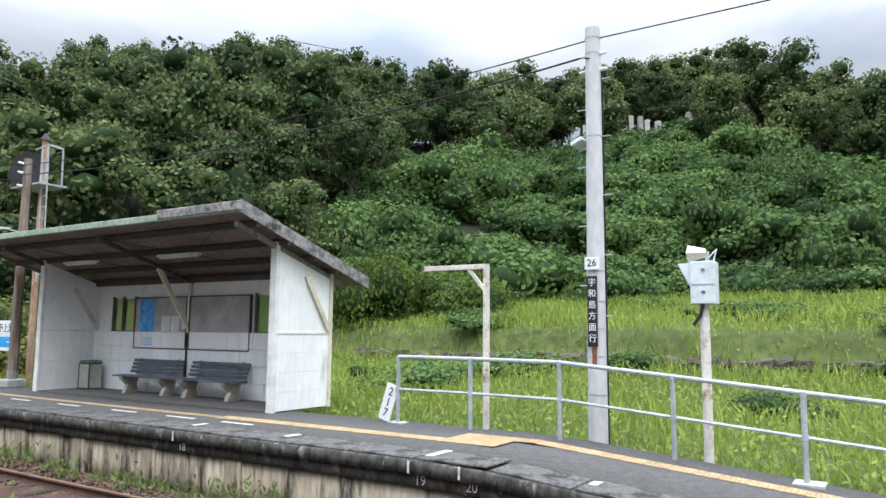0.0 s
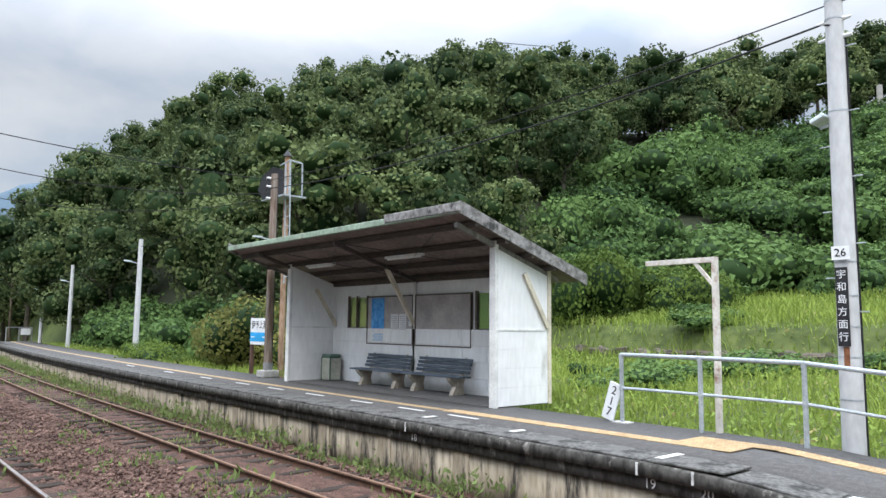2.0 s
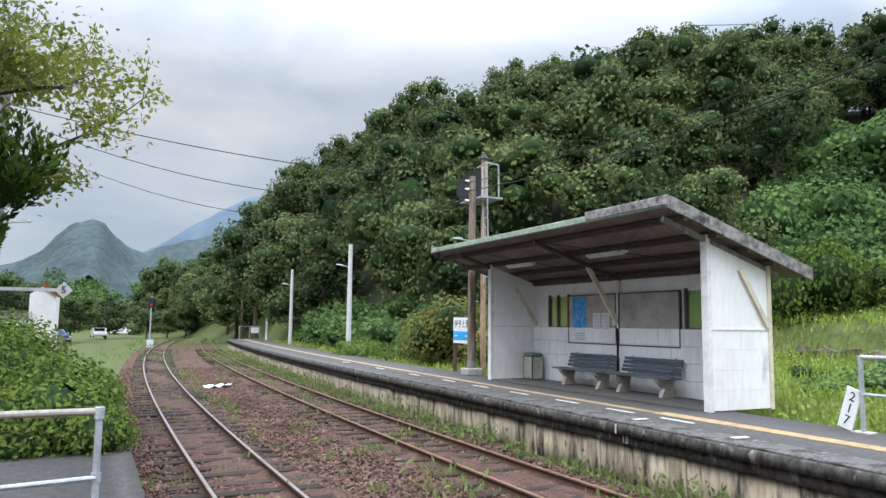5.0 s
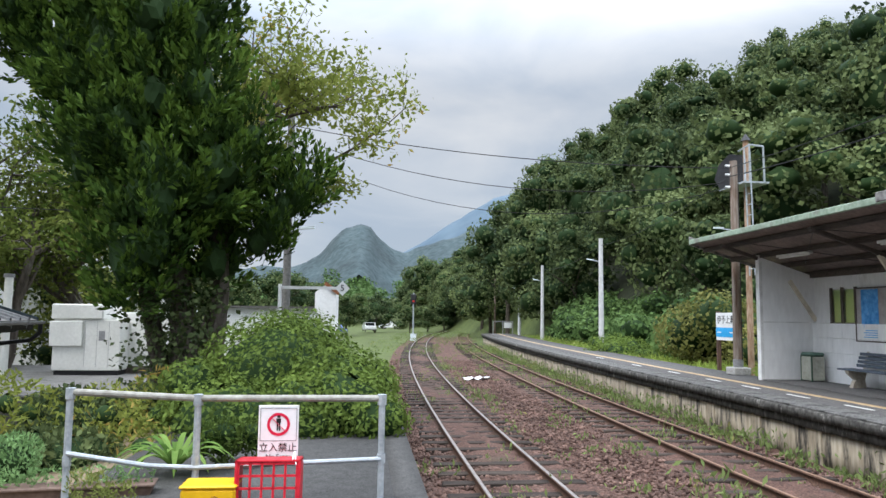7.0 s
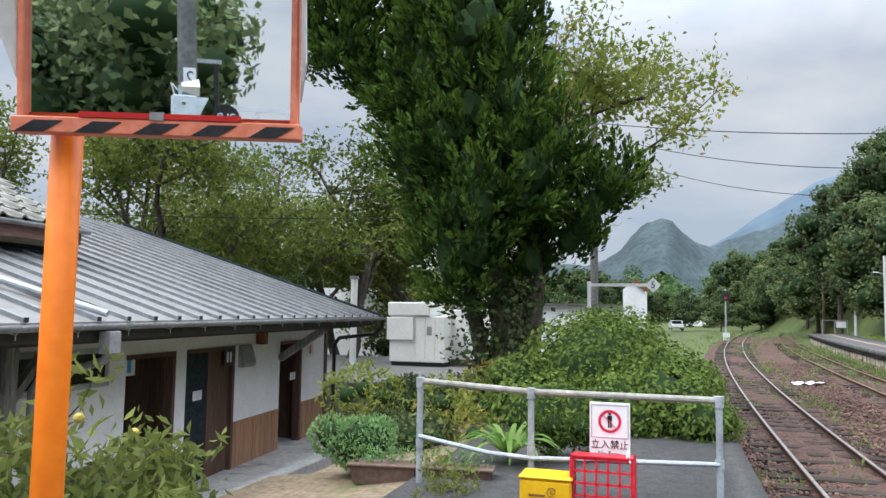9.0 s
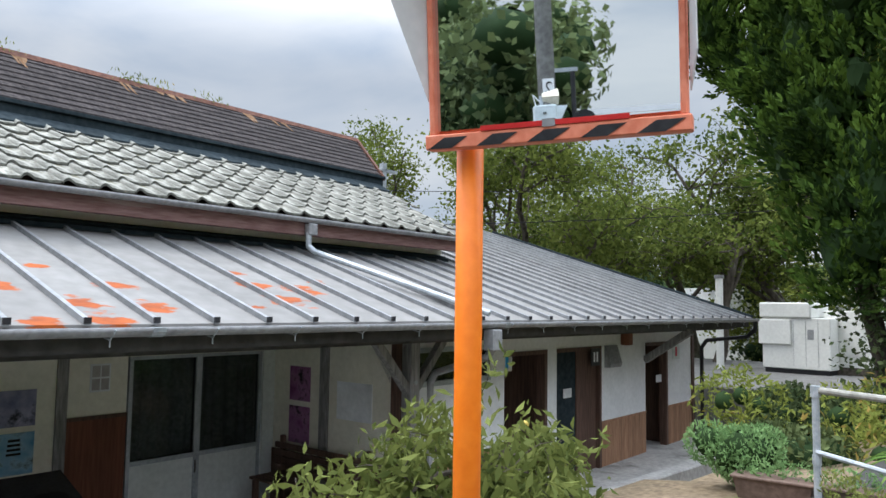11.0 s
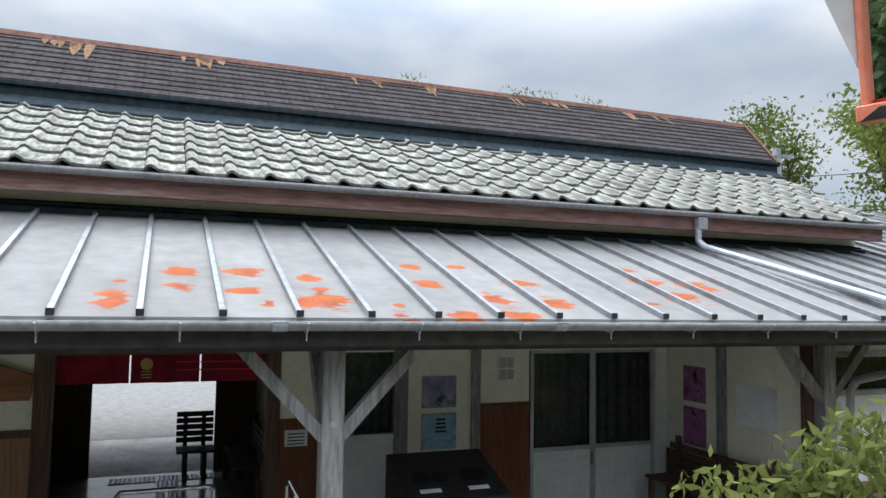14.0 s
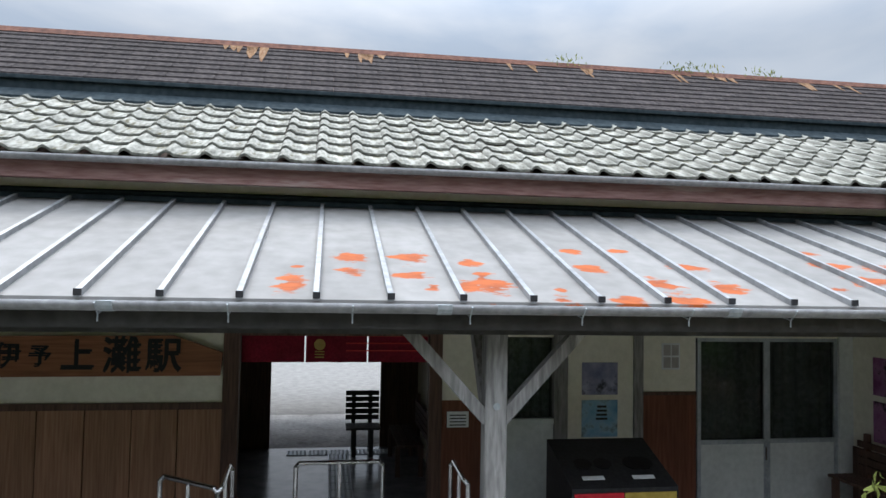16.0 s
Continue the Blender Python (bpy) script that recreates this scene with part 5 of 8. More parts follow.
# ---- railing along the ramped platform end ----
fence = thing("ramp_railing", "galvanised pipe railing along the platform ramp", "railing")
fy = (7.15, 5.77, 4.28, 2.66, 1.1, -0.5, -2.1, -3.7)
for y in fy:
    z = float(ramp(y))
    part("post", rod(bmesh.new(), (9.9, y, z - 0.02), (9.9, y, z + 1.07), 0.034, n=10), GALV, fence)
for a, b in zip(fy, fy[1:]):
    za, zb = float(ramp(a)), float(ramp(b))
    part("top_rail", rod(bmesh.new(), (9.9, a, za + 1.08), (9.9, b, zb + 1.08), 0.032, n=10), GALV, fence)
    part("mid_rail", rod(bmesh.new(), (9.9, a, za + 0.55), (9.9, b, zb + 0.55), 0.022, n=8), GALV, fence)
    for z_ in (0.55, 1.06):
        part("clamp", rod(bmesh.new(), (9.9, a, za + z_ - 0.035), (9.9, a, za + z_ + 0.035), 0.044, n=8), GALV, fence)
part("foot_pad", boxed((9.8, 7.0, 0.0), (10.0, 7.28, 0.02)), CONCRETE, fence)
part("foot_pad", boxed((9.75, 0.9, -0.3), (10.1, 1.25, -0.262)), CONCRETE, fence)

marker = thing("distance_marker", "leaning white distance marker board with black numerals", "marker", pose(9.98, 7.5, 0.02, 18, 0, 0))
part("board", boxed((-0.012, -0.12, 0), (0.012, 0.12, 0.62), 0.004), SIGNWHITE, marker)
for i, ch in enumerate("217"):
    writing("numeral", ch, 0.2, pose(-0.014, 0, 0.49 - i * 0.18, 90, 0, -90), INK, marker)

lamp_post = thing("lamp_bracket_post", "white painted steel bracket post with rust", "post", pose(10.1, 5.6, -0.4))
part("upright", boxed((-0.04, -0.04, 0), (0.04, 0.04, 2.98), 0.004), RUSTPOST, lamp_post)
part("arm", boxed((-0.035, 0.04, 2.9), (0.035, 1.18, 2.98), 0.004), RUSTPOST, lamp_post)
part("brace", bar(bmesh.new(), (0, 0.02, 2.55), (0, 0.33, 2.92), 0.05, 0.05), RUSTPOST, lamp_post)


def utility_pole(name, label, x, y, z0, h, r0, r1, material, group=""):
    p = thing(name, label, "pole", pose(x, y, z0), group)
    bm = bmesh.new()
    rod(bm, (0, 0, 0), (0, 0, h), r0, r1, n=32)
    part("shaft", bm, material, p)
    return p


pole26 = utility_pole("concrete_pole", "tall grey concrete pole beside the railing", 10.3, 3.85, -0.45, 6.62, 0.15, 0.112, POLECON)
RP = lambda z: 0.15 - 0.038 * z / 6.62
for z in (1.05, 1.6, 2.0, 2.4, 2.85, 4.9, 6.2, 6.45):
    part("band", rod(bmesh.new(), (0, 0, z), (0, 0, z + 0.02), RP(z) + 0.006, n=16), GALV, pole26)
for i, z in enumerate(np.arange(2.2, 6.0, 0.45)):
    s = 1 if i % 2 else -1
    part("step_bolt", rod(bmesh.new(), (0, s * 0.1, z), (0, s * 0.26, z), 0.009, n=6), GALV, pole26)
plate = part("number_plate", boxed((-0.175, -0.11, 2.88), (-0.162, 0.11, 3.06)), SIGNWHITE, pole26)
writing("numerals", "26", 0.15, pose(-0.178, 0, 2.97, 90, 0, -90), INK, pole26)
part("direction_board", boxed((-0.18, -0.075, 1.75), (-0.16, 0.075, 2.78)), BLACK, pole26, "black vertical direction board")
for i, ch in enumerate("宇和島方面行"):
    writing("character", ch, 0.125, pose(-0.183, 0, 2.68 - i * 0.163, 90, 0, -90), SIGNWHITE, pole26)
part("rust_streak", boxed((-0.155, -0.05, 1.5), (-0.147, 0.02, 1.74)), RUST, pole26)
bm = bmesh.new()
pipe(bm, [(0.02, -0.155 + 0.004 * z, z) for z in np.linspace(0.1, 5.9, 14)] + [(-0.08, -0.05, 6.1), (-0.13, 0.08, 6.12)], 0.014, 6)
part("cable", bm, WIRE, pole26)
bm = bmesh.new()
bar(bm, (0, 0.1, 4.75), (-0.02, 0.24, 4.72), 0.04, 0.04)
part("lamp_arm", bm, GALV, pole26)
bm = boxed((-0.16, -0.1, -0.03), (0.16, 0.1, 0.03), 0.01)
bmesh.ops.rotate(bm, cent=(0, 0, 0), matrix=Euler((radians(-25), 0, 0)).to_matrix(), verts=bm.verts)
bmesh.ops.translate(bm, vec=(-0.03, 0.22, 4.83), verts=bm.verts)
part("flood_lamp", bm, LIGHTGREY, pole26, "small grey platform lamp")
for z in (5.95, 6.2):
    for s in (-1, 1):
        part("insulator", rod(bmesh.new(), (0, s * 0.11, z), (0, s * 0.22, z), 0.035, 0.02, n=8), SIGNWHITE, pole26)


def speaker_box(m, label):
    b = thing("trackside_box", label, "equipment box", m, "trackside boxes")
    part("post", rod(bmesh.new(), (0, 0, 0), (0, 0, 2.45), 0.065, n=12), RUSTPOST, b)
    part("cabinet", boxed((-0.14, -0.17, 2.4), (0.14, 0.15, 2.98), 0.012), LIGHTGREY, b)
    part("door_seam", boxed((-0.146, -0.165, 2.66), (-0.14, 0.145, 2.668)), GUTTER, b)
    for z in (2.55, 2.85):
        part("latch", boxed((-0.155, -0.05, z), (-0.14, 0.0, z + 0.03)), STEEL, b)
    bm = bmesh.new()
    prism(bm, ((-0.1, 0.15, 2.62), (-0.1, 0.15, 2.96), (-0.1, 0.32, 2.96)), (0.2, 0, 0))
    part("hood", bm, LIGHTGREY, b, "sloping side hood")
    bm = bmesh.new()
    rod(bm, (0, 0.2, 3.1), (0, -0.04, 3.1), 0.12, 0.06, n=4)
    part("loudspeaker_horn", bm, CREAMTRIM, b, "cream horn loudspeaker")
    part("horn_stem", boxed((-0.02, -0.08, 2.98), (0.02, -0.03, 3.12)), GALV, b)
    bm = bmesh.new()
    pipe(bm, ((0.02, -0.08, 3.05), (0.05, -0.17, 3.15), (0.04, -0.13, 2.99)), 0.008, 6)
    part("cable", bm, SIGNWHITE, b)
    bm = bmesh.new()
    pipe(bm, ((-0.05, 0, 2.42), (-0.09, 0.04, 2.25), (-0.09, 0.13, 2.12)), 0.025, 6)
    part("conduit", bm, BLACK, b)
    return b


speaker_box(pose(10.25, 2.3, -0.5), "pale grey equipment box with a horn loudspeaker on a rusty post")

# ---- wooden pole, signal mast, station name board, far poles ----
wpole = utility_pole("wooden_pole", "weathered wooden pole with cables and a concrete foot", 10.0, 19.4, 0.0, 5.95, 0.13, 0.1, OLDWOOD)
part("foot", boxed((-0.24, -0.24, 0), (0.24, 0.24, 0.2), 0.02), CONCRETE, wpole)
part("sleeve", rod(bmesh.new(), (0, 0, 0.2), (0, 0, 0.42), 0.137, n=14), GUTTER, wpole)
for z in (5.2, 5.55, 5.8):
    part("insulator", rod(bmesh.new(), (-0.12, 0, z), (-0.24, 0.02, z + 0.02), 0.04, 0.025, n=8), SIGNWHITE, wpole)
part("lamp_arm", bar(bmesh.new(), (-0.05, 0.05, 4.0), (-0.2, 0.55, 4.1), 0.03, 0.03), GALV, wpole)
part("lamp_head", bar(bmesh.new(), (-0.16, 0.4, 4.1), (-0.22, 0.75, 4.14), 0.1, 0.05), LIGHTGREY, wpole)
bm = bmesh.new()
pipe(bm, [(0.05, -0.14, z) for z in np.linspace(0.4, 5.3, 8)], 0.012, 5)
part("cable", bm, WIRE, wpole)

mast = thing("signal_mast", "rusty white signal mast with a caged platform and ladder", "signal", pose(11.35, 21.15, -0.4))
part("tube", rod(bmesh.new(), (0, 0, 0), (0, 0, 7.4), 0.095, 0.085, n=14), MASTRUST, mast)
part("finial", rod(bmesh.new(), (0, 0, 7.4), (0, 0, 7.62), 0.16, 0.02, n=8), BLACK, mast)
part("landing", boxed((-0.5, -0.75, 5.95), (0.3, 0.75, 6.0)), GALV, mast)
bm = bmesh.new()
prism(bm, ((0.0, 0.2, 6.1), (-0.25, 1.2, 6.1), (-0.3, 1.45, 6.45), (-0.25, 1.25, 6.9), (-0.15, 0.75, 7.15), (0.0, 0.2, 7.0)), (0.06, 0, 0))
part("signal_backboard", bm, BLACK, mast, "black signal backing board seen from behind")
bm = bmesh.new()
pipe(bm, ((-0.3, -0.1, 7.05), (-0.3, -0.75, 7.1), (0.1, -0.8, 7.05), (0.15, -0.75, 6.0)), 0.028, 6)
pipe(bm, ((-0.3, -0.75, 7.1), (-0.3, -0.72, 6.0)), 0.026, 6)
pipe(bm, ((-0.3, -0.45, 7.08), (-0.3, -0.45, 6.0)), 0.022, 6)
part("cage", bm, GALV, mast)
for s in (-0.55, -0.85):
    part("ladder_rail", bar(bmesh.new(), (-0.28, s, 3.2), (-0.28, s + 0.12, 6.9), 0.035, 0.025), GALV, mast)
for i in range(11):
    z = 3.4 + i * 0.32
    part("ladder_rung", rod(bmesh.new(), (-0.28, -0.84 + 0.01 * i, z), (-0.28, -0.55 + 0.01 * i, z), 0.014, n=6), GALV, mast)
part("bracket", boxed((-0.05, -0.6, 3.9), (0.05, 0.0, 3.95)), GALV, mast)

board = thing("station_name_board", "white station name board with a blue band on dark legs", "sign", pose(10.55, 20.95, -0.1))
for y in (-0.5, 0.62):
    part("leg", boxed((-0.05, y - 0.05, 0), (0.05, y + 0.05, 1.85)), DARKWOOD, board)
part("panel", boxed((-0.075, -0.52, 0.98), (-0.05, 0.62, 1.8), 0.004), SIGNWHITE, board)
part("band", boxed((-0.08, -0.52, 1.08), (-0.075, 0.62, 1.36)), SIGNBLUE, board)
writing("place_name", "伊予上灘", 0.26, pose(-0.078, 0.03, 1.58, 90, 0, -90), INK, board)
for y0, y1, z in ((-0.25, 0.3, 1.42), (0.3, 0.55, 1.2), (-0.45, -0.2, 1.2)):
    part("text_bar", boxed((-0.083, y0, z), (-0.08, y1, z + 0.035)), PAPER, board)

for x, y, h in ((11.4, 35.2, 5.75), (12.7, 52.4, 5.6), (13.4, 63.5, 5.4)):
    p = utility_pole("concrete_pole", "slim white concrete lamp pole along the platform", x, y, -0.3, h, 0.14, 0.1, POLECON, "platform lamp poles")
    part("lamp_arm", bar(bmesh.new(), (-0.05, 0.05, h - 1.15), (-0.35, 0.3, h - 1.05), 0.05, 0.05), GALV, p)
    part("lamp_head", bar(bmesh.new(), (-0.3, 0.25, h - 1.05), (-0.55, 0.5, h - 1.0), 0.12, 0.06), LIGHTGREY, p)
utility_pole("wooden_pole", "thin old wooden pole at the platform end", 14.2, 80, -0.3, 6.8, 0.12, 0.09, OLDWOOD)


def cable(name, label, a, b, sag, r=0.011, n=18):
    pts = []
    for i in range(n + 1):
        k = i / n
        p = Vector(a).lerp(Vector(b), k)
        p.z -= sag * 4 * k * (1 - k)
        pts.append(p)
    d = (Vector(b) - Vector(a)).normalized()
    s, u = d.cross(Vector((0, 0, 1))).normalized(), Vector((0, 0, 1))
    v = [p + s * (r * math.cos(t)) + u * (r * math.sin(t)) for p in pts for t in (0.8, 2.4, 3.9, 5.5)]
    f = [(4 * i + j, 4 * i + (j + 1) % 4, 4 * i + 4 + (j + 1) % 4, 4 * i + 4 + j) for i in range(n) for j in range(4)]
    return tagged(link_mesh(name, quads_mesh(name, [tuple(p) for p in v], f), WIRE), label, "cable", "overhead cables")


WP = (9.85, 19.4)
cable("overhead_cable", "black overhead cable between the poles", (10.3, 3.9, 6.0), (WP[0], WP[1], 5.75), 0.25)
cable("overhead_cable", "black overhead cable between the poles", (10.3, 3.9, 5.75), (WP[0], WP[1], 5.5), 0.35, 0.016)
cable("overhead_cable", "black overhead cable between the poles", (10.3, 3.8, 6.0), (13.0, -30, 8.5), 0.3)
cable("overhead_cable", "black overhead cable across the tracks", (WP[0], WP[1], 5.75), (-3.2, 24, 7.75), 0.35, 0.016)
cable("overhead_cable", "black overhead cable across the tracks", (WP[0], WP[1], 5.35), (-3.2, 24, 7.5), 0.95, 0.014)
cable("overhead_cable", "black overhead cable across the tracks", (WP[0], WP[1], 5.2), (-3.2, 24, 7.1), 1.45, 0.012)
cable("overhead_cable", "thin cable along the platform poles", (WP[0], WP[1], 5.5), (11.4, 35.2, 5.1), 0.3, 0.009)
cable("overhead_cable", "thin cable along the platform poles", (11.4, 35.2, 5.1), (12.7, 52.4, 5.0), 0.35, 0.012)
cable("overhead_cable", "thin cable along the platform poles", (12.7, 52.4, 5.0), (13.4, 63.5, 4.8), 0.3, 0.014)

cable("overhead_cable", "black service cable before the yard trees", (-18.93, 11.59, 4.86), (-7.96, 20.57, 4.89), 0.15, 0.012)
cable("overhead_cable", "black service cable before the yard trees", (-16.87, 10.43, 3.51), (-6.9, 20.63, 4.21), 0.15, 0.014)

# ---- pipe barrier with its sign and crates ----
barrier = thing("pipe_barrier", "bent galvanised pipe barrier across the platform", "barrier")
PX = (-2.78, -1.70, -0.08)
PZ = (0.80, 0.745, 0.745)
for x, z in zip(PX, PZ):
    part("post", rod(bmesh.new(), (x, 6.95, -0.2), (x, 6.95, z), 0.03, n=10), GALV, barrier)
for a, b, za, zb in ((PX[0], PX[1], PZ[0], PZ[1]), (PX[1], PX[2], PZ[1], PZ[2])):
    part("top_rail", rod(bmesh.new(), (a, 6.95, za), (b, 6.95, zb), 0.03, n=10), mat("aged_pipe", (0.25, 0.24, 0.21), (0.38, 0.37, 0.33), 0.7, 20, 0.2), barrier)
part("mid_rail", pipe(bmesh.new(), ((PX[0], 6.93, 0.28), (-2.1, 6.93, 0.17), (PX[1], 6.93, 0.15), (PX[2], 6.93, 0.21)), 0.022, 8), GALV, barrier)
for x, z in zip(PX, PZ):
    part("clamp", rod(bmesh.new(), (x, 6.95, z - 0.06), (x, 6.95, z + 0.035), 0.042, n=8), GALV, barrier)
    part("clamp", rod(bmesh.new(), (x, 6.95, 0.17), (x, 6.95, 0.25), 0.038, n=8), GALV, barrier)

sign = thing("no_entry_sign", "white no entry sign with a red prohibition ring", "sign", pose(-0.99, 6.9, 0.2))
part("plate", boxed((-0.175, -0.006, 0), (0.175, 0.006, 0.49), 0.003), SIGNWHITE, sign)
for lo, hi in (((-0.16, 0.18), (0.16, 0.186)), ((-0.16, 0.462), (0.16, 0.468)), ((-0.16, 0.186), (-0.154, 0.462)), ((0.154, 0.186), (0.16, 0.462))):
    part("border", boxed((lo[0], -0.0085, lo[1]), (hi[0], -0.006, hi[1])), GUTTER, sign)
bm = bmesh.new()
ring = [(0.1 * math.cos(a), 0.1 * math.sin(a), 0.076 * math.cos(a), 0.076 * math.sin(a)) for a in np.linspace(0, 2 * math.pi, 33)]
for p, q in zip(ring, ring[1:]):
    vs = [bm.verts.new((u, -0.0095, 0.325 + w)) for u, w in ((p[0], p[1]), (q[0], q[1]), (q[2], q[3]), (p[2], p[3]))]
    bm.faces.new(vs)
part("ring", bm, SIGNRED, sign)
bm = boxed((-0.016, -0.009, 0.27), (-0.003, -0.007, 0.335))
box(bm, (0.003, -0.009, 0.27), (0.016, -0.007, 0.335))
box(bm, (-0.02, -0.009, 0.335), (0.02, -0.007, 0.375))
box(bm, (-0.012, -0.009, 0.38), (0.012, -0.007, 0.4))
part("pictogram", bm, INK, sign)
part("slash", bar(bmesh.new(), (-0.062, -0.0105, 0.387), (0.062, -0.0105, 0.263), 0.022, 0.002), SIGNRED, sign)
writing("characters", "立入禁止", 0.083, pose(0, -0.008, 0.12, 90, 0, 0), INK, sign)
writing("words", "No Entry", 0.055, pose(0, -0.008, 0.045, 90, 0, 0), INK, sign)

crate = thing("red_crate", "red plastic lattice crate tied to the barrier", "crate", pose(-1.03, 6.55, -0.16, -5, 0, 0))
bm = bmesh.new()
for i in range(6):
    box(bm, (-0.25 + i * 0.096, -0.012, 0), (-0.232 + i * 0.096, 0.012, 0.42))
for i in range(5):
    box(bm, (-0.25, -0.012, i * 0.1), (0.25, 0.012, 0.018 + i * 0.1))
part("lattice", bm, REDCRATE, crate)
for lo, hi in (((-0.27, -0.02, 0), (-0.245, 0.26, 0.44)), ((0.245, -0.02, 0), (0.27, 0.26, 0.44)), ((-0.27, -0.02, 0.42), (0.27, 0.26, 0.44))):
    part("rim", boxed(lo, hi, 0.004), REDCRATE, crate)
part("tie", pipe(bmesh.new(), ((0.2, -0.02, 0.44), (0.21, 0.06, 0.5), (0.23, -0.03, 0.4)), 0.006, 5), SIGNWHITE, crate)
ybox = thing("yellow_box", "yellow plastic container under the barrier", "box", pose(-1.5, 6.5, -0.16))
part("body", boxed((-0.22, 0, 0), (0.22, 0.3, 0.22), 0.02), YELLOWBOX, ybox)
part("lid", boxed((-0.23, -0.01, 0.22), (0.23, 0.31, 0.25), 0.012), YELLOWBOX, ybox)
bm = bmesh.new()
for i in range(14):
    a0, a1 = i * 0.8, (i + 1) * 0.8
    bar(bm, (0.06 + 0.005 * i * math.cos(a0) * 0.7, -0.004, 0.13 + 0.005 * i * math.sin(a0) * 0.7), (0.06 + 0.005 * (i + 1) * math.cos(a1) * 0.7, -0.004, 0.13 + 0.005 * (i + 1) * math.sin(a1) * 0.7), 0.01, 0.003)
part("spiral_mark", bm, RUST, ybox)
part("text_bar", boxed((-0.14, -0.003, 0.08), (0.0, 0.0, 0.1)), RUST, ybox)

# ---- driver's mirror on its orange pole ----
mirror = thing("platform_mirror", "large orange-framed platform mirror on an orange pole", "mirror",
               pose(-0.6, 0.18, 1.478, 0, 0, 2.2) @ Matrix.Scale(1.25, 4) @ pose(0.6, -0.18, -1.478))
part("pole", rod(bmesh.new(), (-2.18, 2.02, -0.6), (-2.18, 2.02, 2.8), 0.045, n=24), ORANGE, mirror)
for f in mirror.children[0].data.polygons:
    f.use_smooth = abs(f.normal.z) < 0.5
head = new("mirror_head")
head.parent = mirror
YAW = math.degrees(math.atan2(0.27, 0.77))
head.matrix_basis = pose(-1.87, 2.045, 2.0, 0, 0, YAW) @ pose(0, 0, 0, 6, 0, 0)
W2, HH = 0.40, 0.62
part("back", boxed((-W2, 0.01, 0.03), (W2, 0.05, HH), 0.01), ORANGEPLASTIC, head)
part("mirror_glass", boxed((-W2 + 0.02, -0.004, 0.045), (W2 - 0.02, 0.008, HH - 0.02)), MIRROR, head)
for lo, hi in (((-W2, 0.03), (-W2 + 0.02, HH)), ((W2 - 0.02, 0.03), (W2, HH)), ((-W2 + 0.02, HH - 0.02), (W2 - 0.02, HH))):
    part("frame", boxed((lo[0], -0.03, lo[1]), (hi[0], 0.012, hi[1]), 0.004), ORANGEPLASTIC, head)
sill = part("lower_frame", boxed((-W2 - 0.012, -0.04, -0.018), (W2 + 0.012, 0.03, 0.03), 0.004), ORANGEPLASTIC, head, "orange and black striped lower edge")
for i in range(5):
    x = -W2 + 0.05 + i * 0.165
    bm = bmesh.new()
    prism(bm, ((x - 0.05, -0.043, -0.016), (x + 0.03, -0.043, -0.016), (x + 0.085, -0.043, 0.018), (x + 0.005, -0.043, 0.018)), (0, 0.004, 0))
    part("stripe", bm, BLACK, sill)
part("red_tape", boxed((-0.22, -0.043, 0.03), (0.24, -0.036, 0.046)), REDTAPE, head)
part("tape_tab", boxed((-0.02, -0.045, 0.026), (0.02, -0.035, 0.05)), GUTTER, head)
bm = bmesh.new()
prism(bm, ((-W2 - 0.005, -0.02, 0.14), (-W2 - 0.005, -0.02, 0.75), (-W2 - 0.16, -0.2, 0.75)), (0.004, 0.008, 0))
part("hood_side", bm, HOOD, head, "white hood side panel")
bm = bmesh.new()
prism(bm, ((W2 + 0.006, 0.0, 0.1), (W2 + 0.006, 0.0, 0.75), (W2 + 0.03, -0.2, 0.75), (W2 + 0.03, -0.08, 0.2)), (0.004, 0.004, 0))
part("hood_side", bm, HOOD, head, "white hood side panel")
part("hood_top", boxed((-W2 - 0.16, -0.25, 0.75), (W2 + 0.04, 0.06, 0.77)), HOOD, head)
part("pole_bracket", boxed((-0.36, 0.02, 0.1), (-0.24, 0.07, 0.2)), GALV, head)

# ---- under the station eaves ----
built = set(bpy.data.objects)
signboard = thing("station_sign", "varnished wooden station sign with black brush characters", "sign", pose(WX + 0.05, -2.55, 0.64))
bm = bmesh.new()
prism(bm, ((0, -1.7, -0.2), (0, 1.17, -0.185), (0, 1.19, 0.05), (0, 0.7, 0.22), (0, -1.7, 0.2)), (0.05, 0, 0))
part("plank", bm, SIGNWOOD, signboard)
for ch, y, sz in (("伊", -0.86, 0.26), ("予", -0.56, 0.22), ("上", -0.21, 0.33), ("灘", 0.21, 0.38), ("駅", 0.61, 0.36)):
    writing("character", ch, sz, pose(0.054, y, 0.01, 90, 0, 90), INK, signboard)
    writing("character", ch, sz, pose(0.056, y + 0.012, 0.008, 90, 0, 90), INK, signboard)
    writing("character", ch, sz, pose(0.055, y - 0.004, -0.012, 90, 0, 90), INK, signboard)
noren = thing("entrance_curtain", "crimson cloth curtain over the station entrance", "curtain", pose(WX - 0.1, -1.2, 0.57))
for i in range(3):
    ys = np.linspace(i * 0.667 + 0.008, (i + 1) * 0.667 - 0.008, 24)
    xs = 0.012 * np.sin(ys * 19 + i)
    v = np.concatenate([np.stack([xs, ys, np.zeros_like(ys)], -1), np.stack([xs * 0.3, ys, np.full_like(ys, 0.4)], -1)])
    k = np.arange(23)
    link_mesh("panel", quads_mesh("noren_panel", v, np.stack([k, k + 1, k + 25, k + 24], -1)), NOREN, noren)
part("crest", rod(bmesh.new(), (0.02, 0.82, 0.19), (0.03, 0.82, 0.19), 0.06, n=16), GOLD, noren)
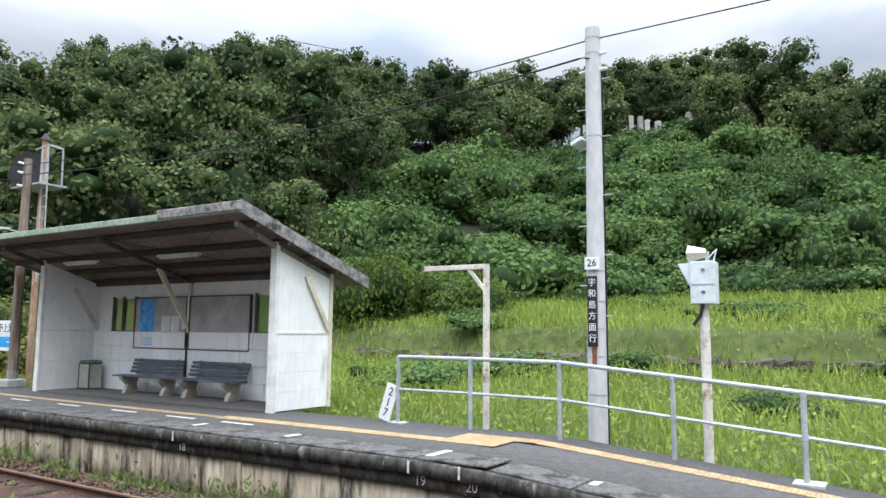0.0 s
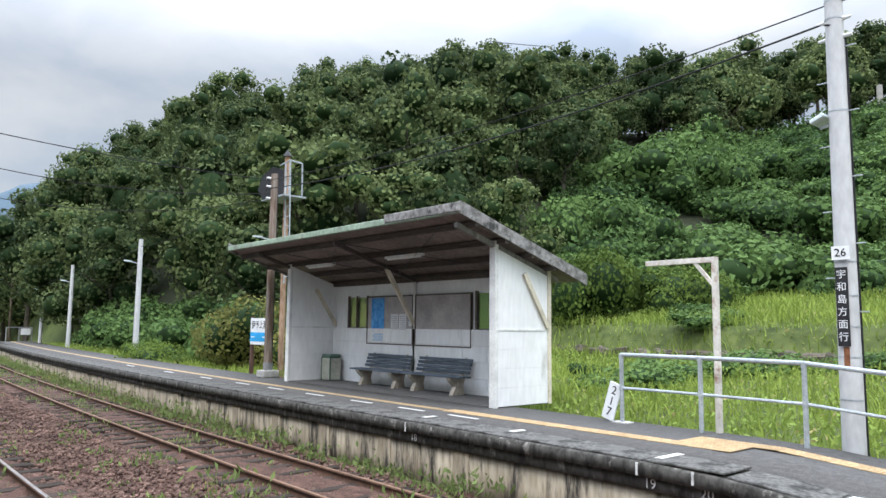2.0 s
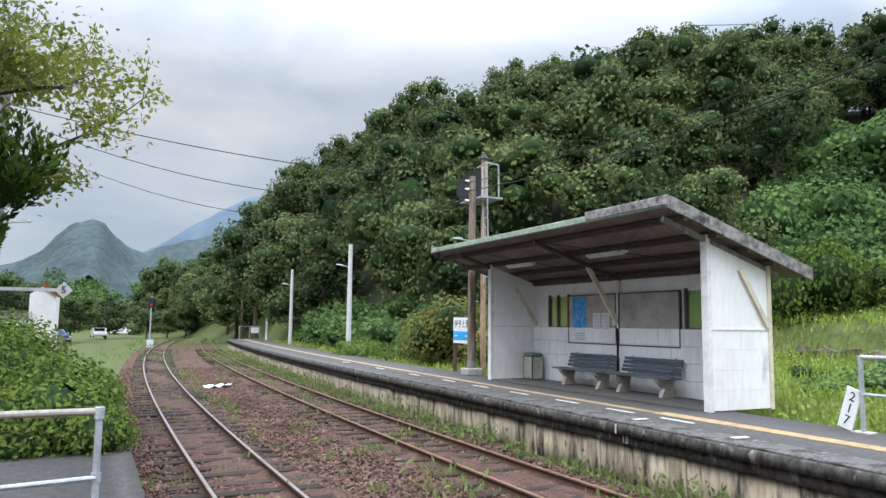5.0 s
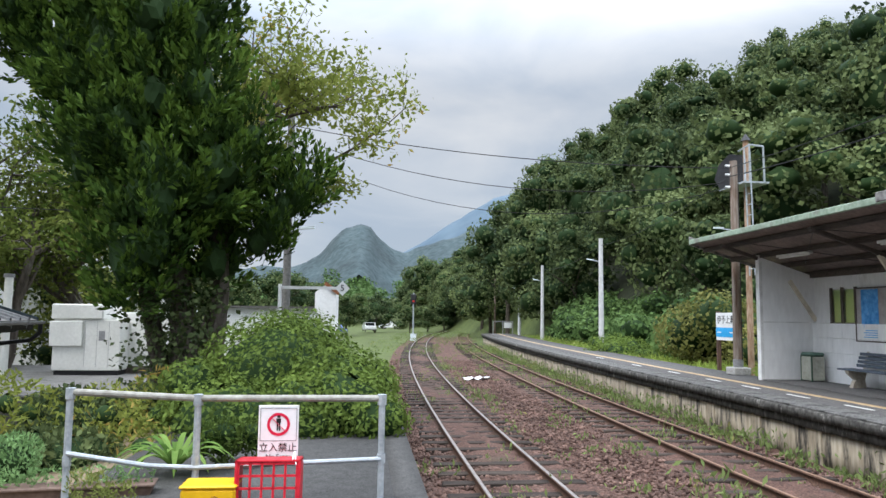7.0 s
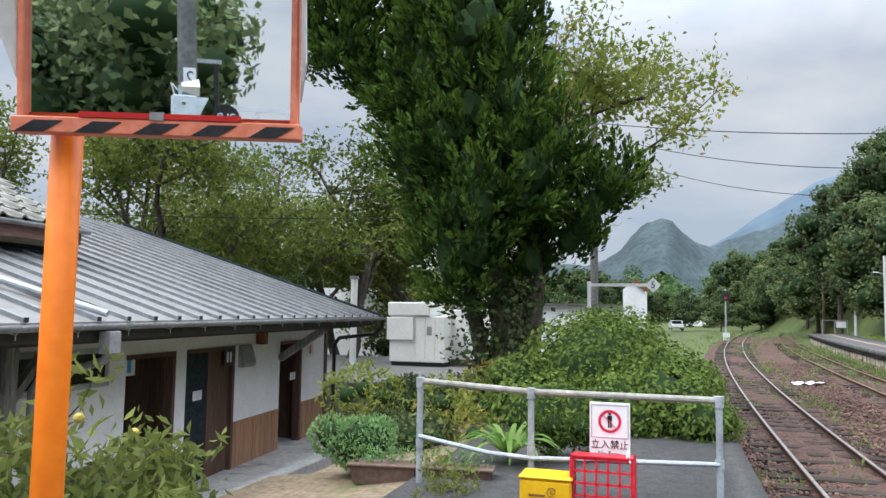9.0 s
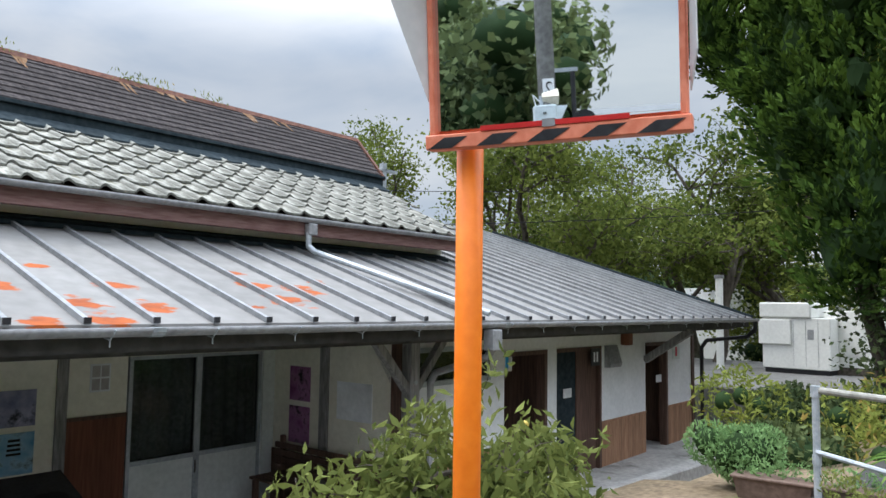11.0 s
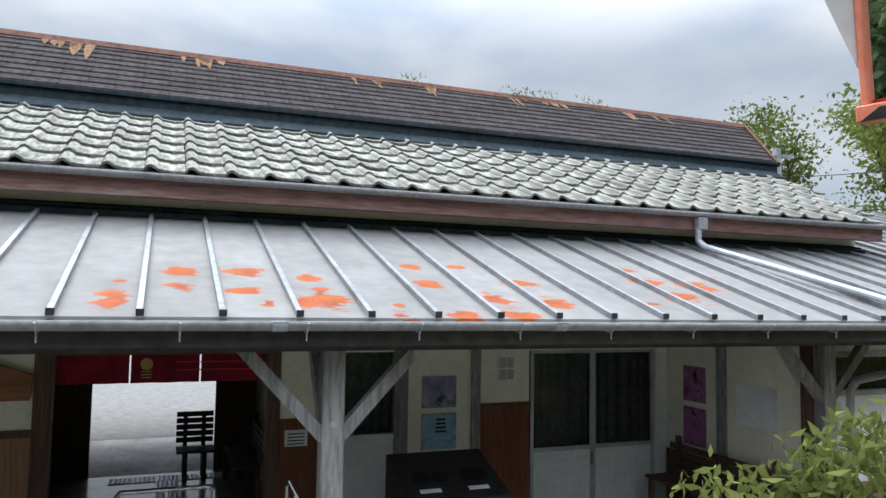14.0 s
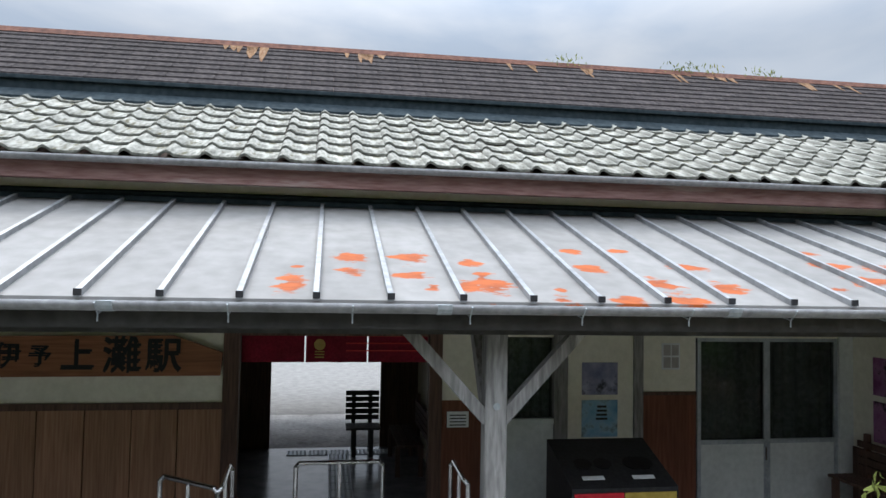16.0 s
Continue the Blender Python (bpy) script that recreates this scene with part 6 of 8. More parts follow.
for z in (0.05, 0.08, 0.11):
    part("crest_bar", boxed((0.02, 0.77, z), (0.03, 0.87, z + 0.012)), GOLD, noren)
for z in (0.12, 0.2, 0.28):
    part("cloud_line", boxed((0.016, 1.1, z), (0.022, 1.95, z + 0.012)), REDTAPE, noren)


def picture(name, label, y0, y1, z0, z1, material, x=WX + 0.004, plane="x"):
    p = thing(name, label, "picture")
    if plane == "x":
        part("print", boxed((x, y0, z0), (x + 0.008, y1, z1)), material, p)
    else:
        part("print", boxed((y0, x - 0.008, z0), (y1, x, z1)), material, p)
    return p


picture("photo_print", "dusk seaside photograph pinned to the plaster", 2.53, 2.95, 0.22, 0.58, PICTURE_A)
pg = picture("photo_print", "pagoda and sea photograph pinned to the plaster", 2.53, 2.95, -0.25, 0.16, PICTURE_B)
for i in range(4):
    part("pagoda", boxed((WX + 0.0125, 2.74 - 0.045 + 0.004 * i, -0.06 + i * 0.045), (WX + 0.0145, 2.80 + 0.03 - 0.004 * i, -0.035 + i * 0.045)), INK, pg)
nq = picture("notice_print", "small grey photo notice on the plaster", 3.48, 3.70, 0.50, 0.80, PAPER)
for i in range(2):
    for j in range(2):
        part("photo", boxed((WX + 0.012, 3.50 + j * 0.1, 0.52 + i * 0.14), (WX + 0.014, 3.585 + j * 0.1, 0.64 + i * 0.14)), NOTICE, nq)
nb = picture("notice_plate", "small white notice plate on the brown panel", 1.0, 1.24, -0.12, 0.05, PAPER, WX + 0.014)
for i in range(4):
    part("text_bar", boxed((WX + 0.022, 1.03, -0.1 + i * 0.035), (WX + 0.024, 1.21, -0.088 + i * 0.035)), INK, nb)
picture("photo_print", "violet night photograph on the side wall", -8.25, -7.85, 0.25, 0.68, PICTURE_C, 5.9, "y")
picture("photo_print", "dark fireworks photograph on the side wall", -8.25, -7.85, -0.28, 0.18, PICTURE_C, 5.9, "y")
picture("notice_print", "white map notice on the side wall", -7.35, -6.75, 0.1, 0.55, PAPER, 5.9, "y")

sort_bin = thing("recycling_station", "black-topped recycling bin with red and yellow fronts", "bin", pose(-7.2, 2.3, FLOOR))
bm = bmesh.new()
prism(bm, ((0.35, -0.48, 0), (0.35, -0.48, 0.78), (-0.4, -0.48, 1.05), (-0.4, -0.48, 0)), (0, 0.98, 0))
part("body", bm, BLACK, sort_bin)
part("front_panel", boxed((0.35, -0.46, 0.1), (0.36, -0.01, 0.74)), REDCRATE, sort_bin, "red front")
part("front_panel", boxed((0.35, 0.0, 0.1), (0.36, 0.48, 0.74)), mat("mustard_panel", (0.35, 0.25, 0.04), (0.45, 0.33, 0.07), 0.5, 20, 0.02), sort_bin, "mustard front")
for y, r in ((-0.27, 0.085), (-0.08, 0.085), (0.22, 0.1), (0.3, 0.1)):
    part("opening", rod(bmesh.new(), (0.02, y, 0.905), (0.024, y, 0.917), r, n=14), INK, sort_bin)
for y in (-0.25, 0.22):
    bm = boxed((0.22, y - 0.1, 0.838), (0.27, y + 0.1, 0.845))
    bmesh.ops.rotate(bm, cent=(0.25, y, 0.84), matrix=Euler((0, radians(19.8), 0)).to_matrix(), verts=bm.verts)
    part("label_strip", bm, PAPER, sort_bin)


def hand_rail(y0, y1, x0, x1):
    r = thing("handrail", "stainless steel hoop handrail before the entrance", "handrail", pose(0, 0, FLOOR), "handrails")
    bm = bmesh.new()
    pipe(bm, ((x0, y0, 0), (x0, y0, 0.82), (x0 - 0.02, y0 + 0.03, 0.85), (x1 - 0.02, y1 - 0.03, 0.85), (x1, y1, 0.82), (x1, y1, 0)), 0.021, 10)
    part("hoop", bm, STEEL, r)
    part("mid_post", rod(bmesh.new(), ((x0 + x1) / 2, (y0 + y1) / 2, 0), ((x0 + x1) / 2, (y0 + y1) / 2, 0.84), 0.018), STEEL, r)
    return r


hand_rail(-0.56, 0.24, -7.66, -7.66)
hand_rail(-1.68, -1.15, -7.3, -6.9)
hand_rail(-1.15, -1.12, -6.9, -7.6)
hand_rail(0.88, 0.92, -7.6, -6.95)


def slat_bench(m, label, n_seat, material, L=1.5):
    b = thing("waiting_bench", label, "bench", m)
    for i in range(n_seat):
        part("seat_slat", boxed((0, 0.1 + i * 0.09, 0.4), (L, 0.17 + i * 0.09, 0.43)), material, b)
        part("back_slat", boxed((0, 0.03, 0.47 + i * 0.09), (L, 0.06, 0.54 + i * 0.09)), material, b)
    for x in (0.1, L - 0.15):
        part("leg", boxed((x, 0.1, 0), (x + 0.06, 0.16, 0.4)), material, b)
        part("leg", boxed((x, 0.4, 0), (x + 0.06, 0.46, 0.4)), material, b)
        part("back_post", boxed((x, 0.0, 0), (x + 0.06, 0.05, 0.9)), material, b)
    return b


slat_bench(pose(-6.6, 5.86, FLOOR, 0, 0, 180), "dark timber slat bench along the side wall", 4, DARKWOOD, 1.8)
slat_bench(pose(-11.9, 0.5, FLOOR, 0, 0, -90), "dark slatted bench inside the waiting room", 5, BLACK, 0.5)
slat_bench(pose(-10.2, 1.08, FLOOR, 0, 0, 180), "dark slatted bench inside the waiting room", 4, DARKWOOD, 1.4)
tact2 = thing("tactile_path", "grey tactile paving strip on the waiting room floor", "paving")
for i in range(9):
    o = part("tactile_tile", tactile(), GALV, tact2) if i == 0 else link_mesh("tactile_tile", tact2.children[0].data, None, tact2)
    o.location = (-9.0 - i * 0.31, -0.1, FLOOR + 0.002)
for i in range(5):
    o = link_mesh("tactile_tile", tact2.children[0].data, None, tact2)
    o.location = (-11.75, -0.7 + i * 0.31, FLOOR + 0.002)
case = thing("display_frame", "white-framed glazed notice panels in the waiting room", "frame")
for i in range(3):
    part("sheet", boxed((-10.9 + i * 0.75, 1.108, -0.1), (-10.3 + i * 0.75, 1.116, 0.65)), PAPER, case)

# washroom fittings
for y, lab, mt in ((7.98, "washroom sign plate with a blue figure", SIGNBLUE),):
    s_ = thing("washroom_sign", lab, "sign", WASH @ pose(VX - 0.02, y - 0.3, 0.6))
    part("plate", boxed((0, -0.1, 0), (0.01, 0.1, 0.26)), GREYPANEL, s_)
    part("figure", boxed((0.01, -0.03, 0.04), (0.014, 0.03, 0.2), 0.001), mt, s_)
s_ = thing("washroom_sign", "black accessible washroom sign with white figures", "sign", WASH @ pose(VX + 0.02, 9.7, 0.55))
part("plate", boxed((0, -0.12, 0), (0.01, 0.12, 0.28)), BLACK, s_)
part("figure", boxed((0.01, -0.06, 0.06), (0.013, -0.02, 0.22)), SIGNWHITE, s_)
part("figure", boxed((0.01, 0.02, 0.06), (0.013, 0.06, 0.22)), SIGNWHITE, s_)
s_ = thing("washroom_sign", "washroom sign plate with a red figure", "sign", WASH @ pose(VX + 0.004, 12.45, 0.5))
part("plate", boxed((0, -0.14, 0), (0.01, 0.14, 0.3)), GREYPANEL, s_)
part("figure", boxed((0.01, -0.035, 0.06), (0.014, 0.035, 0.24)), SIGNRED, s_)
vent = thing("vent_hood", "grey square ventilation hood on the washroom wall", "vent", WASH @ pose(VX, 10.15, 0.5))
part("hood", prism(bmesh.new(), ((0, -0.16, 0), (0.1, -0.16, 0), (0.12, -0.16, 0.06), (0.03, -0.16, 0.36), (0, -0.16, 0.36)), (0, 0.34, 0)), GUTTER, vent)
for y in (9.05, 11.85):
    pl = thing("door_notice", "small white notice by the washroom door", "notice", WASH @ pose(VX - 0.04, y, 0.1))
    part("sheet", boxed((0, -0.1, 0), (0.008, 0.1, 0.14)), PAPER, pl)
hornb = thing("alarm_box", "small dark red box under the eaves", "fitting", WASH @ pose(VX + 0.05, 10.55, 0.95))
part("body", boxed((-0.05, -0.08, -0.1), (0.1, 0.08, 0.12), 0.015), REDBROWN, hornb)
brc = thing("eave_brace", "dark timber brace under the washroom eaves", "brace", WASH)
part("timber", bar(bmesh.new(), (VX, 11.3, 0.55), (VX + 0.85, 11.3, 1.1), 0.12, 0.12), GREYWOOD, brc)

dp = thing("downpipe", "grey rainwater pipe laid down the metal roof", "pipe")
part("hopper", boxed((-7.49, 5.43, 2.30), (-7.39, 5.56, 2.44), 0.01), GUTTER, dp)
bm = bmesh.new()
pipe(bm, ((-7.44, 5.46, 2.33), (-7.44, 5.46, lean_z(-7.44) + 0.12), (-7.35, 5.48, lean_z(-7.35) + 0.08), (-5.15, 6.0, lean_z(-5.15) + 0.09)), 0.035, 10)
part("pipe", bm, GALV, dp)
dp2 = thing("downpipe", "grey rainwater hopper and pipe under the eaves", "pipe")
part("hopper", boxed((-5.2, 5.95, 1.02), (-5.06, 6.11, 1.24), 0.012), GUTTER, dp2)
bm = bmesh.new()
pipe(bm, ((-5.13, 6.03, 1.04), (-5.2, 6.03, 0.95), (-6.05, 6.2, 0.72), (-6.14, 6.22, 0.6), (-6.14, 6.22, FLOOR)), 0.04, 10)
part("pipe", bm, GUTTER, dp2)
dp3 = thing("downpipe", "dark rainwater pipe at the washroom corner", "pipe")
bm = bmesh.new()
pipe(bm, ((-5.14, 14.95, 1.26), (-5.14, 14.95, 1.1), (-5.3, 14.95, 0.95), (-6.1, 14.92, 0.85), (-6.2, 14.9, 0.7), (-6.2, 14.9, FLOOR)), 0.04, 10)
part("pipe", bm, BLACK, dp3)
set_station(built)


# ---- plants ----
def crown_mesh(name, lumps, count, leaf, leaf_material, rng, core=0.8, up=0.15, aspect=0.5, spread=0.7, flat=False):
    """One crown: leaf sprays over its lumps round a core painted dark as shade."""
    p, nrm = lump_points(lumps, count, rng)
    v, f = leaves(p, nrm if flat else nrm * 0.4, leaf, aspect, 0 if flat else up, spread, rng, flat)
    allv, allf, mi = [v], [f], [np.zeros(len(f), np.int32)]
    base = len(v)
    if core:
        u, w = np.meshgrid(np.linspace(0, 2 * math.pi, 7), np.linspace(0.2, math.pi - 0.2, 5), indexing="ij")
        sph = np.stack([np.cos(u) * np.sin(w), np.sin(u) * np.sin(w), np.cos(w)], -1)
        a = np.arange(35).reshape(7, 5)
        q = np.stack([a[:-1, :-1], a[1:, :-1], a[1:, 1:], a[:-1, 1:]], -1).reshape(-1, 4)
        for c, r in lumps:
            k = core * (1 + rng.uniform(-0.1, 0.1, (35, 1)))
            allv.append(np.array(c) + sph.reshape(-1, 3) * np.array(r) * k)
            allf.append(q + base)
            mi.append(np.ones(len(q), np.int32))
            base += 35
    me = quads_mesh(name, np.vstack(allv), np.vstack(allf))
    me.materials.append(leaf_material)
    me.materials.append(LEAF_SHADE)
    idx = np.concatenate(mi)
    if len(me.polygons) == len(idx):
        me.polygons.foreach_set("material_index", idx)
    return me


def wood_variant(seed):
    rng = np.random.default_rng(seed)
    lumps = [((0, 0, 5.0), (2.1, 2.1, 2.2))]
    for i in range(17):
        a, d = rng.uniform(0, 6.28), rng.uniform(1.0, 2.9)
        z = rng.uniform(2.2, 7.0)
        r = rng.uniform(0.6, 1.45) * (1.1 if z < 5 else 0.9)
        lumps.append(((d * math.cos(a), d * math.sin(a), z), (r * 1.15, r * 1.15, r * 0.85)))
    for i in range(3):
        lumps.append(((rng.uniform(-1, 1), rng.uniform(-1, 1), rng.uniform(6.3, 7.4)), (1.0, 1.0, 0.9)))
    return crown_mesh("crown", lumps, 2900, 0.29, LEAF_WOOD, rng, core=0.6, aspect=0.72, spread=1.3, flat=True)


def mound_variant(seed, leaf_material, count=1250, size=0.23):
    rng = np.random.default_rng(seed)
    lumps = [((0, 0, 0.6), (1.6, 1.6, 1.1))]
    for i in range(7):
        a, d = rng.uniform(0, 6.28), rng.uniform(0.8, 2.0)
        r = rng.uniform(0.6, 1.1)
        lumps.append(((d * math.cos(a), d * math.sin(a), rng.uniform(0.3, 1.3)), (r, r, r * 0.8)))
    return crown_mesh("crown", lumps, count, size, leaf_material, rng, core=0.62, aspect=0.7, flat=True)


def trunk_mesh():
    bm = bmesh.new()
    limb(bm, [Vector(p) for p in ((0, 0, -0.8), (0.1, 0, 1.5), (0, 0.15, 3.2), (0.1, 0.1, 5.5))], 0.22, 0.07, 7)
    for a in range(4):
        limb(bm, [Vector((0.05, 0.05, 2.2 + 0.5 * a)), Vector((1.1 * math.cos(a * 1.7), 1.1 * math.sin(a * 1.7), 3.3 + 0.5 * a)), Vector((2.0 * math.cos(a * 1.7), 2.0 * math.sin(a * 1.7), 4.0 + 0.5 * a))], 0.09, 0.03, 5)
    me = bpy.data.meshes.new("trunk")
    bm.to_mesh(me)
    bm.free()
    me.materials.append(BARK)
    return me


WOODS = [wood_variant(s) for s in range(11, 17)]
MOUNDS = [mound_variant(s, LEAF_VINE) for s in range(21, 25)]
TRUNK = trunk_mesh()
tree_rng = np.random.default_rng(5)
count = 0
for x0 in np.arange(4, 132, 5.3):
    for y0 in np.arange(-30, 168, 5.3):
        x, y = x0 + tree_rng.uniform(-1.7, 1.7), y0 + tree_rng.uniform(-1.7, 1.7)
        r, a = math.hypot(x, y), math.degrees(math.atan2(x, y))
        re = float(np.interp(a, EDGE_ANG, EDGE_R))
        if not (3.5 < a < 97) or r > re + 57 or r < re - 1.5 or r > 165:
            continue
        low = (a > 52 and r < re + 26) or (a > 66 and r < re + 40 and tree_rng.uniform() < 0.7)
        z = float(height(x, y))
        if low:
            t_ = thing("vine_thicket", "thicket smothered in bright green vines on the hillside", "shrub", pose(x, y, z - 0.2, 0, 0, tree_rng.uniform(0, 360)) @ Matrix.Diagonal((*(Vector((1.35, 1.35, 1.25)) * tree_rng.uniform(0.8, 1.5)), 1)), "hillside thickets")
            link_mesh("foliage", MOUNDS[count % 4], None, t_)
            for dx_, dy_ in ((2.7, 0.6), (0.6, 2.7)):
                x2, y2 = x + dx_ + tree_rng.uniform(-0.6, 0.6), y + dy_ + tree_rng.uniform(-0.6, 0.6)
                s2 = tree_rng.uniform(0.85, 1.5)
                t_ = thing("vine_thicket", "thicket smothered in bright green vines on the hillside", "shrub", pose(x2, y2, float(height(x2, y2)) - 0.3, 0, 0, tree_rng.uniform(0, 360)) @ Matrix.Diagonal((s2, s2, s2 * tree_rng.uniform(0.7, 1.5), 1)), "hillside thickets")
                link_mesh("foliage", MOUNDS[(count + int(dx_) + 1) % 4], None, t_)
        else:
            s = tree_rng.choice((0.8, 0.95, 1.05, 1.15, 1.3)) * tree_rng.uniform(0.92, 1.08)
            t_ = thing("hillside_tree", "dense broadleaf tree in the hillside wood", "tree", pose(x, y, z - 0.3, tree_rng.uniform(-5, 5), tree_rng.uniform(-5, 5), tree_rng.uniform(0, 360)) @ Matrix.Diagonal((s, s, s * tree_rng.uniform(0.9, 1.15), 1)), "hillside trees")
            link_mesh("trunk", TRUNK, None, t_)
            link_mesh("crown", WOODS[count % 6], None, t_)
        count += 1
# bushes along the foot of the wood
for i in range(175):
    a = tree_rng.uniform(10, 100) if i < 50 else tree_rng.uniform(9, 36)
    re = float(np.interp(a, EDGE_ANG, EDGE_R))
    r = re - tree_rng.uniform(-3, 4.5 if i < 50 else 9)
    x, y = r * math.sin(math.radians(a)), r * math.cos(math.radians(a))
    if x - float(bend(y)) < 13.5:
        continue
    s = tree_rng.uniform(0.7, 1.25)
    t_ = thing("vine_thicket", "low green thicket at the foot of the wood", "shrub", pose(x, y, float(height(x, y)) - 0.15, 0, 0, tree_rng.uniform(0, 360)) @ Matrix.Diagonal((s, s, s, 1)), "wood edge thickets")
    link_mesh("foliage", MOUNDS[i % 4], None, t_)
RUSSET = mound_variant(31, leaf_mat("russet_foliage", (0.09, 0.1, 0.03), (0.27, 0.26, 0.08), (0.36, 0.2, 0.08), 0.3, 0.6), 5200, 0.11)
DARKBUSH = mound_variant(33, LEAF_AZALEA, 4200, 0.13)
for x, y, sx, sz, me, lab in ((14.5, 27.5, 1.5, 1.5, RUSSET, "russet-tinged tall bush behind the platform"), (16.5, 25.0, 1.4, 1.35, RUSSET, "russet-tinged tall bush behind the platform"), (11.4, 33.2, 0.75, 0.75, DARKBUSH, "dark rounded bush at a pole foot"), (12.2, 31.8, 0.6, 0.5, DARKBUSH, "dark rounded bush at a pole foot"), (17.5, 30, 1.6, 1.5, MOUNDS[1], "green vine-covered bush behind the platform"), (27.5, 21, 1.3, 2.0, DARKBUSH, "dark evergreen bush on the meadow edge"), (30, 18.5, 1.2, 1.4, DARKBUSH, "dark evergreen bush on the meadow edge")):
    t_ = thing("bush", lab, "bush", pose(x, y, float(height(x, y)) - 0.1, 0, 0, x * 40) @ Matrix.Diagonal((sx, sx, sz, 1)))
    link_mesh("foliage", me, None, t_)
for i in range(16):
    x, y = tree_rng.uniform(16, 36), tree_rng.uniform(-6, 16)
    s = tree_rng.uniform(0.25, 0.5)
    t_ = thing("bush", "small dark weed clump in the meadow", "bush", pose(x, y, float(height(x, y)) - 0.1, 0, 0, i * 50) @ Matrix.Diagonal((s * 1.5, s * 1.5, s, 1)), "meadow clumps")
    link_mesh("foliage", MOUNDS[i % 4], None, t_)

for i, (x, y, s) in enumerate(((-14, 84, 0.95), (-10, 86, 1.1), (-6.5, 92, 1.0), (-2.5, 99, 0.8), (1.5, 112, 0.85), (6.5, 108, 0.6), (9.5, 112, 0.65), (12.5, 116, 0.7), (-18, 80, 1.1), (-24, 70, 1.0))):
    t_ = thing("roadside_tree", "dark rounded tree beyond the tracks", "tree", pose(x, y, -1.3, 0, 0, i * 61) @ Matrix.Diagonal((s, s, s * 0.9, 1)), "trees beyond the tracks")
    link_mesh("trunk", TRUNK, None, t_)
    link_mesh("crown", WOODS[i % 6], None, t_)
# far woods beyond the end of the line, too many to count
fv, ff, base = [], [], 0
small = np.random.default_rng(8)
for i in range(280):
    a, r = small.uniform(-62, 12), small.uniform(95, 330)
    if r < 150 and a > -5:
        continue
    x, y = r * math.sin(math.radians(a)), r * math.cos(math.radians(a))
    if -3 < x - 0.002 * y * y * 0.5 < 26 and y < 150:
        continue
    if x < -6 and y < 60:
        continue
    s = small.uniform(0.85, 1.4)
    lumps = [((x + small.normal(0, 1.6), y + small.normal(0, 1.6), float(height(x, y)) + small.uniform(1.5, 6.2) * s), (2.2 * s, 2.2 * s, 1.8 * s)) for _ in range(6)]
    p, nrm = lump_points(lumps, 360, small)
    v, f = leaves(p, nrm, 0.85, 0.7, 0, 0.7, small, True)
    fv.append(v)
    ff.append(f + base)
    base += len(v)
woods = link_mesh("far_woods", quads_mesh("far_woods", np.vstack(fv), np.vstack(ff)), leaf_mat("far_woods_foliage", (0.028, 0.055, 0.02), (0.10, 0.17, 0.055), None, 0.2, 0.03))
tagged(woods, "hazy green woods beyond the end of the line", "woods", kind="stuff")

# meadow grass
gr = np.random.default_rng(9)
n_g = 90000
gx_ = 10.2 + 30 * gr.uniform(0, 1, n_g) ** 1.25
gy_ = gr.uniform(-13, 62, n_g)
gx_ = gx_ + bend(gy_)
rg, ag = np.hypot(gx_, gy_), np.degrees(np.arctan2(gx_, gy_))
ok = (rg < np.interp(ag, EDGE_ANG, EDGE_R) + 2) & ~((gx_ < 11.4) & (gy_ > 9.5) & (gy_ < 18))
gx_, gy_ = gx_[ok], gy_[ok]
gz_ = height(gx_, gy_)
tall = 0.55 + 0.45 * np.sin(gx_ * 0.9 + np.sin(gy_ * 0.5) * 2) * np.sin(gy_ * 0.37)
upper_t = np.where(gx_ > 24.4, 1.25, np.where(gx_ > 22.0, 1.35, 1.0))
hgt = gr.uniform(0.12, 0.46, len(gx_)) ** 0.9 * (0.6 + 0.7 * tall) * upper_t
near_edge = gx_ - bend(gy_) < 11.2
hgt = np.where(near_edge, hgt * 0.8, hgt)
la = gr.uniform(0, 6.28, len(gx_))
lean_ = gr.uniform(0.05, 0.9, len(gx_)) * hgt
wd = gr.uniform(0.006, 0.018, len(gx_)) + 0.0005 * gx_
b0 = np.stack([gx_, gy_, gz_ - 0.03], -1)
side_v = np.stack([np.cos(la + 1.57), np.sin(la + 1.57), np.zeros_like(la)], -1)
mid = b0 + np.stack([np.cos(la) * lean_ * 0.35, np.sin(la) * lean_ * 0.35, hgt * 0.6], -1)
tip = b0 + np.stack([np.cos(la) * lean_, np.sin(la) * lean_, hgt], -1)
gv = np.stack([b0, mid + side_v * wd[:, None], tip, mid - side_v * wd[:, None]], 1).reshape(-1, 3)
grass = link_mesh("meadow_grass", quads_mesh("meadow_grass", gv, np.arange(len(gv)).reshape(-1, 4)), GRASS)
tagged(grass, "tall bright green summer grass", "grass", kind="stuff")
n_w = 95000
wx_, wy_ = 10.2 + 29 * gr.uniform(0, 1, n_w) ** 1.3, gr.uniform(-13, 60, n_w)
wx_ = wx_ + bend(wy_)
ok = (np.hypot(wx_, wy_) < np.interp(np.degrees(np.arctan2(wx_, wy_)), EDGE_ANG, EDGE_R) + 1) & ~((wx_ < 11.4) & (wy_ > 9.5) & (wy_ < 18))
wx_, wy_ = wx_[ok], wy_[ok]
clump = 0.5 + 0.5 * np.sin(wx_ * 1.3 + 2 * np.sin(wy_ * 0.8)) * np.sin(wy_ * 0.9 + wx_ * 0.3)
wp = np.stack([wx_, wy_, height(wx_, wy_) + gr.uniform(0.02, 0.6, len(wx_)) * (0.2 + 0.85 * clump)], -1)
v, f = leaves(wp, np.tile((0, 0, 0.4), (len(wp), 1)), 0.11, 0.5, 0.25, 0.8, gr)
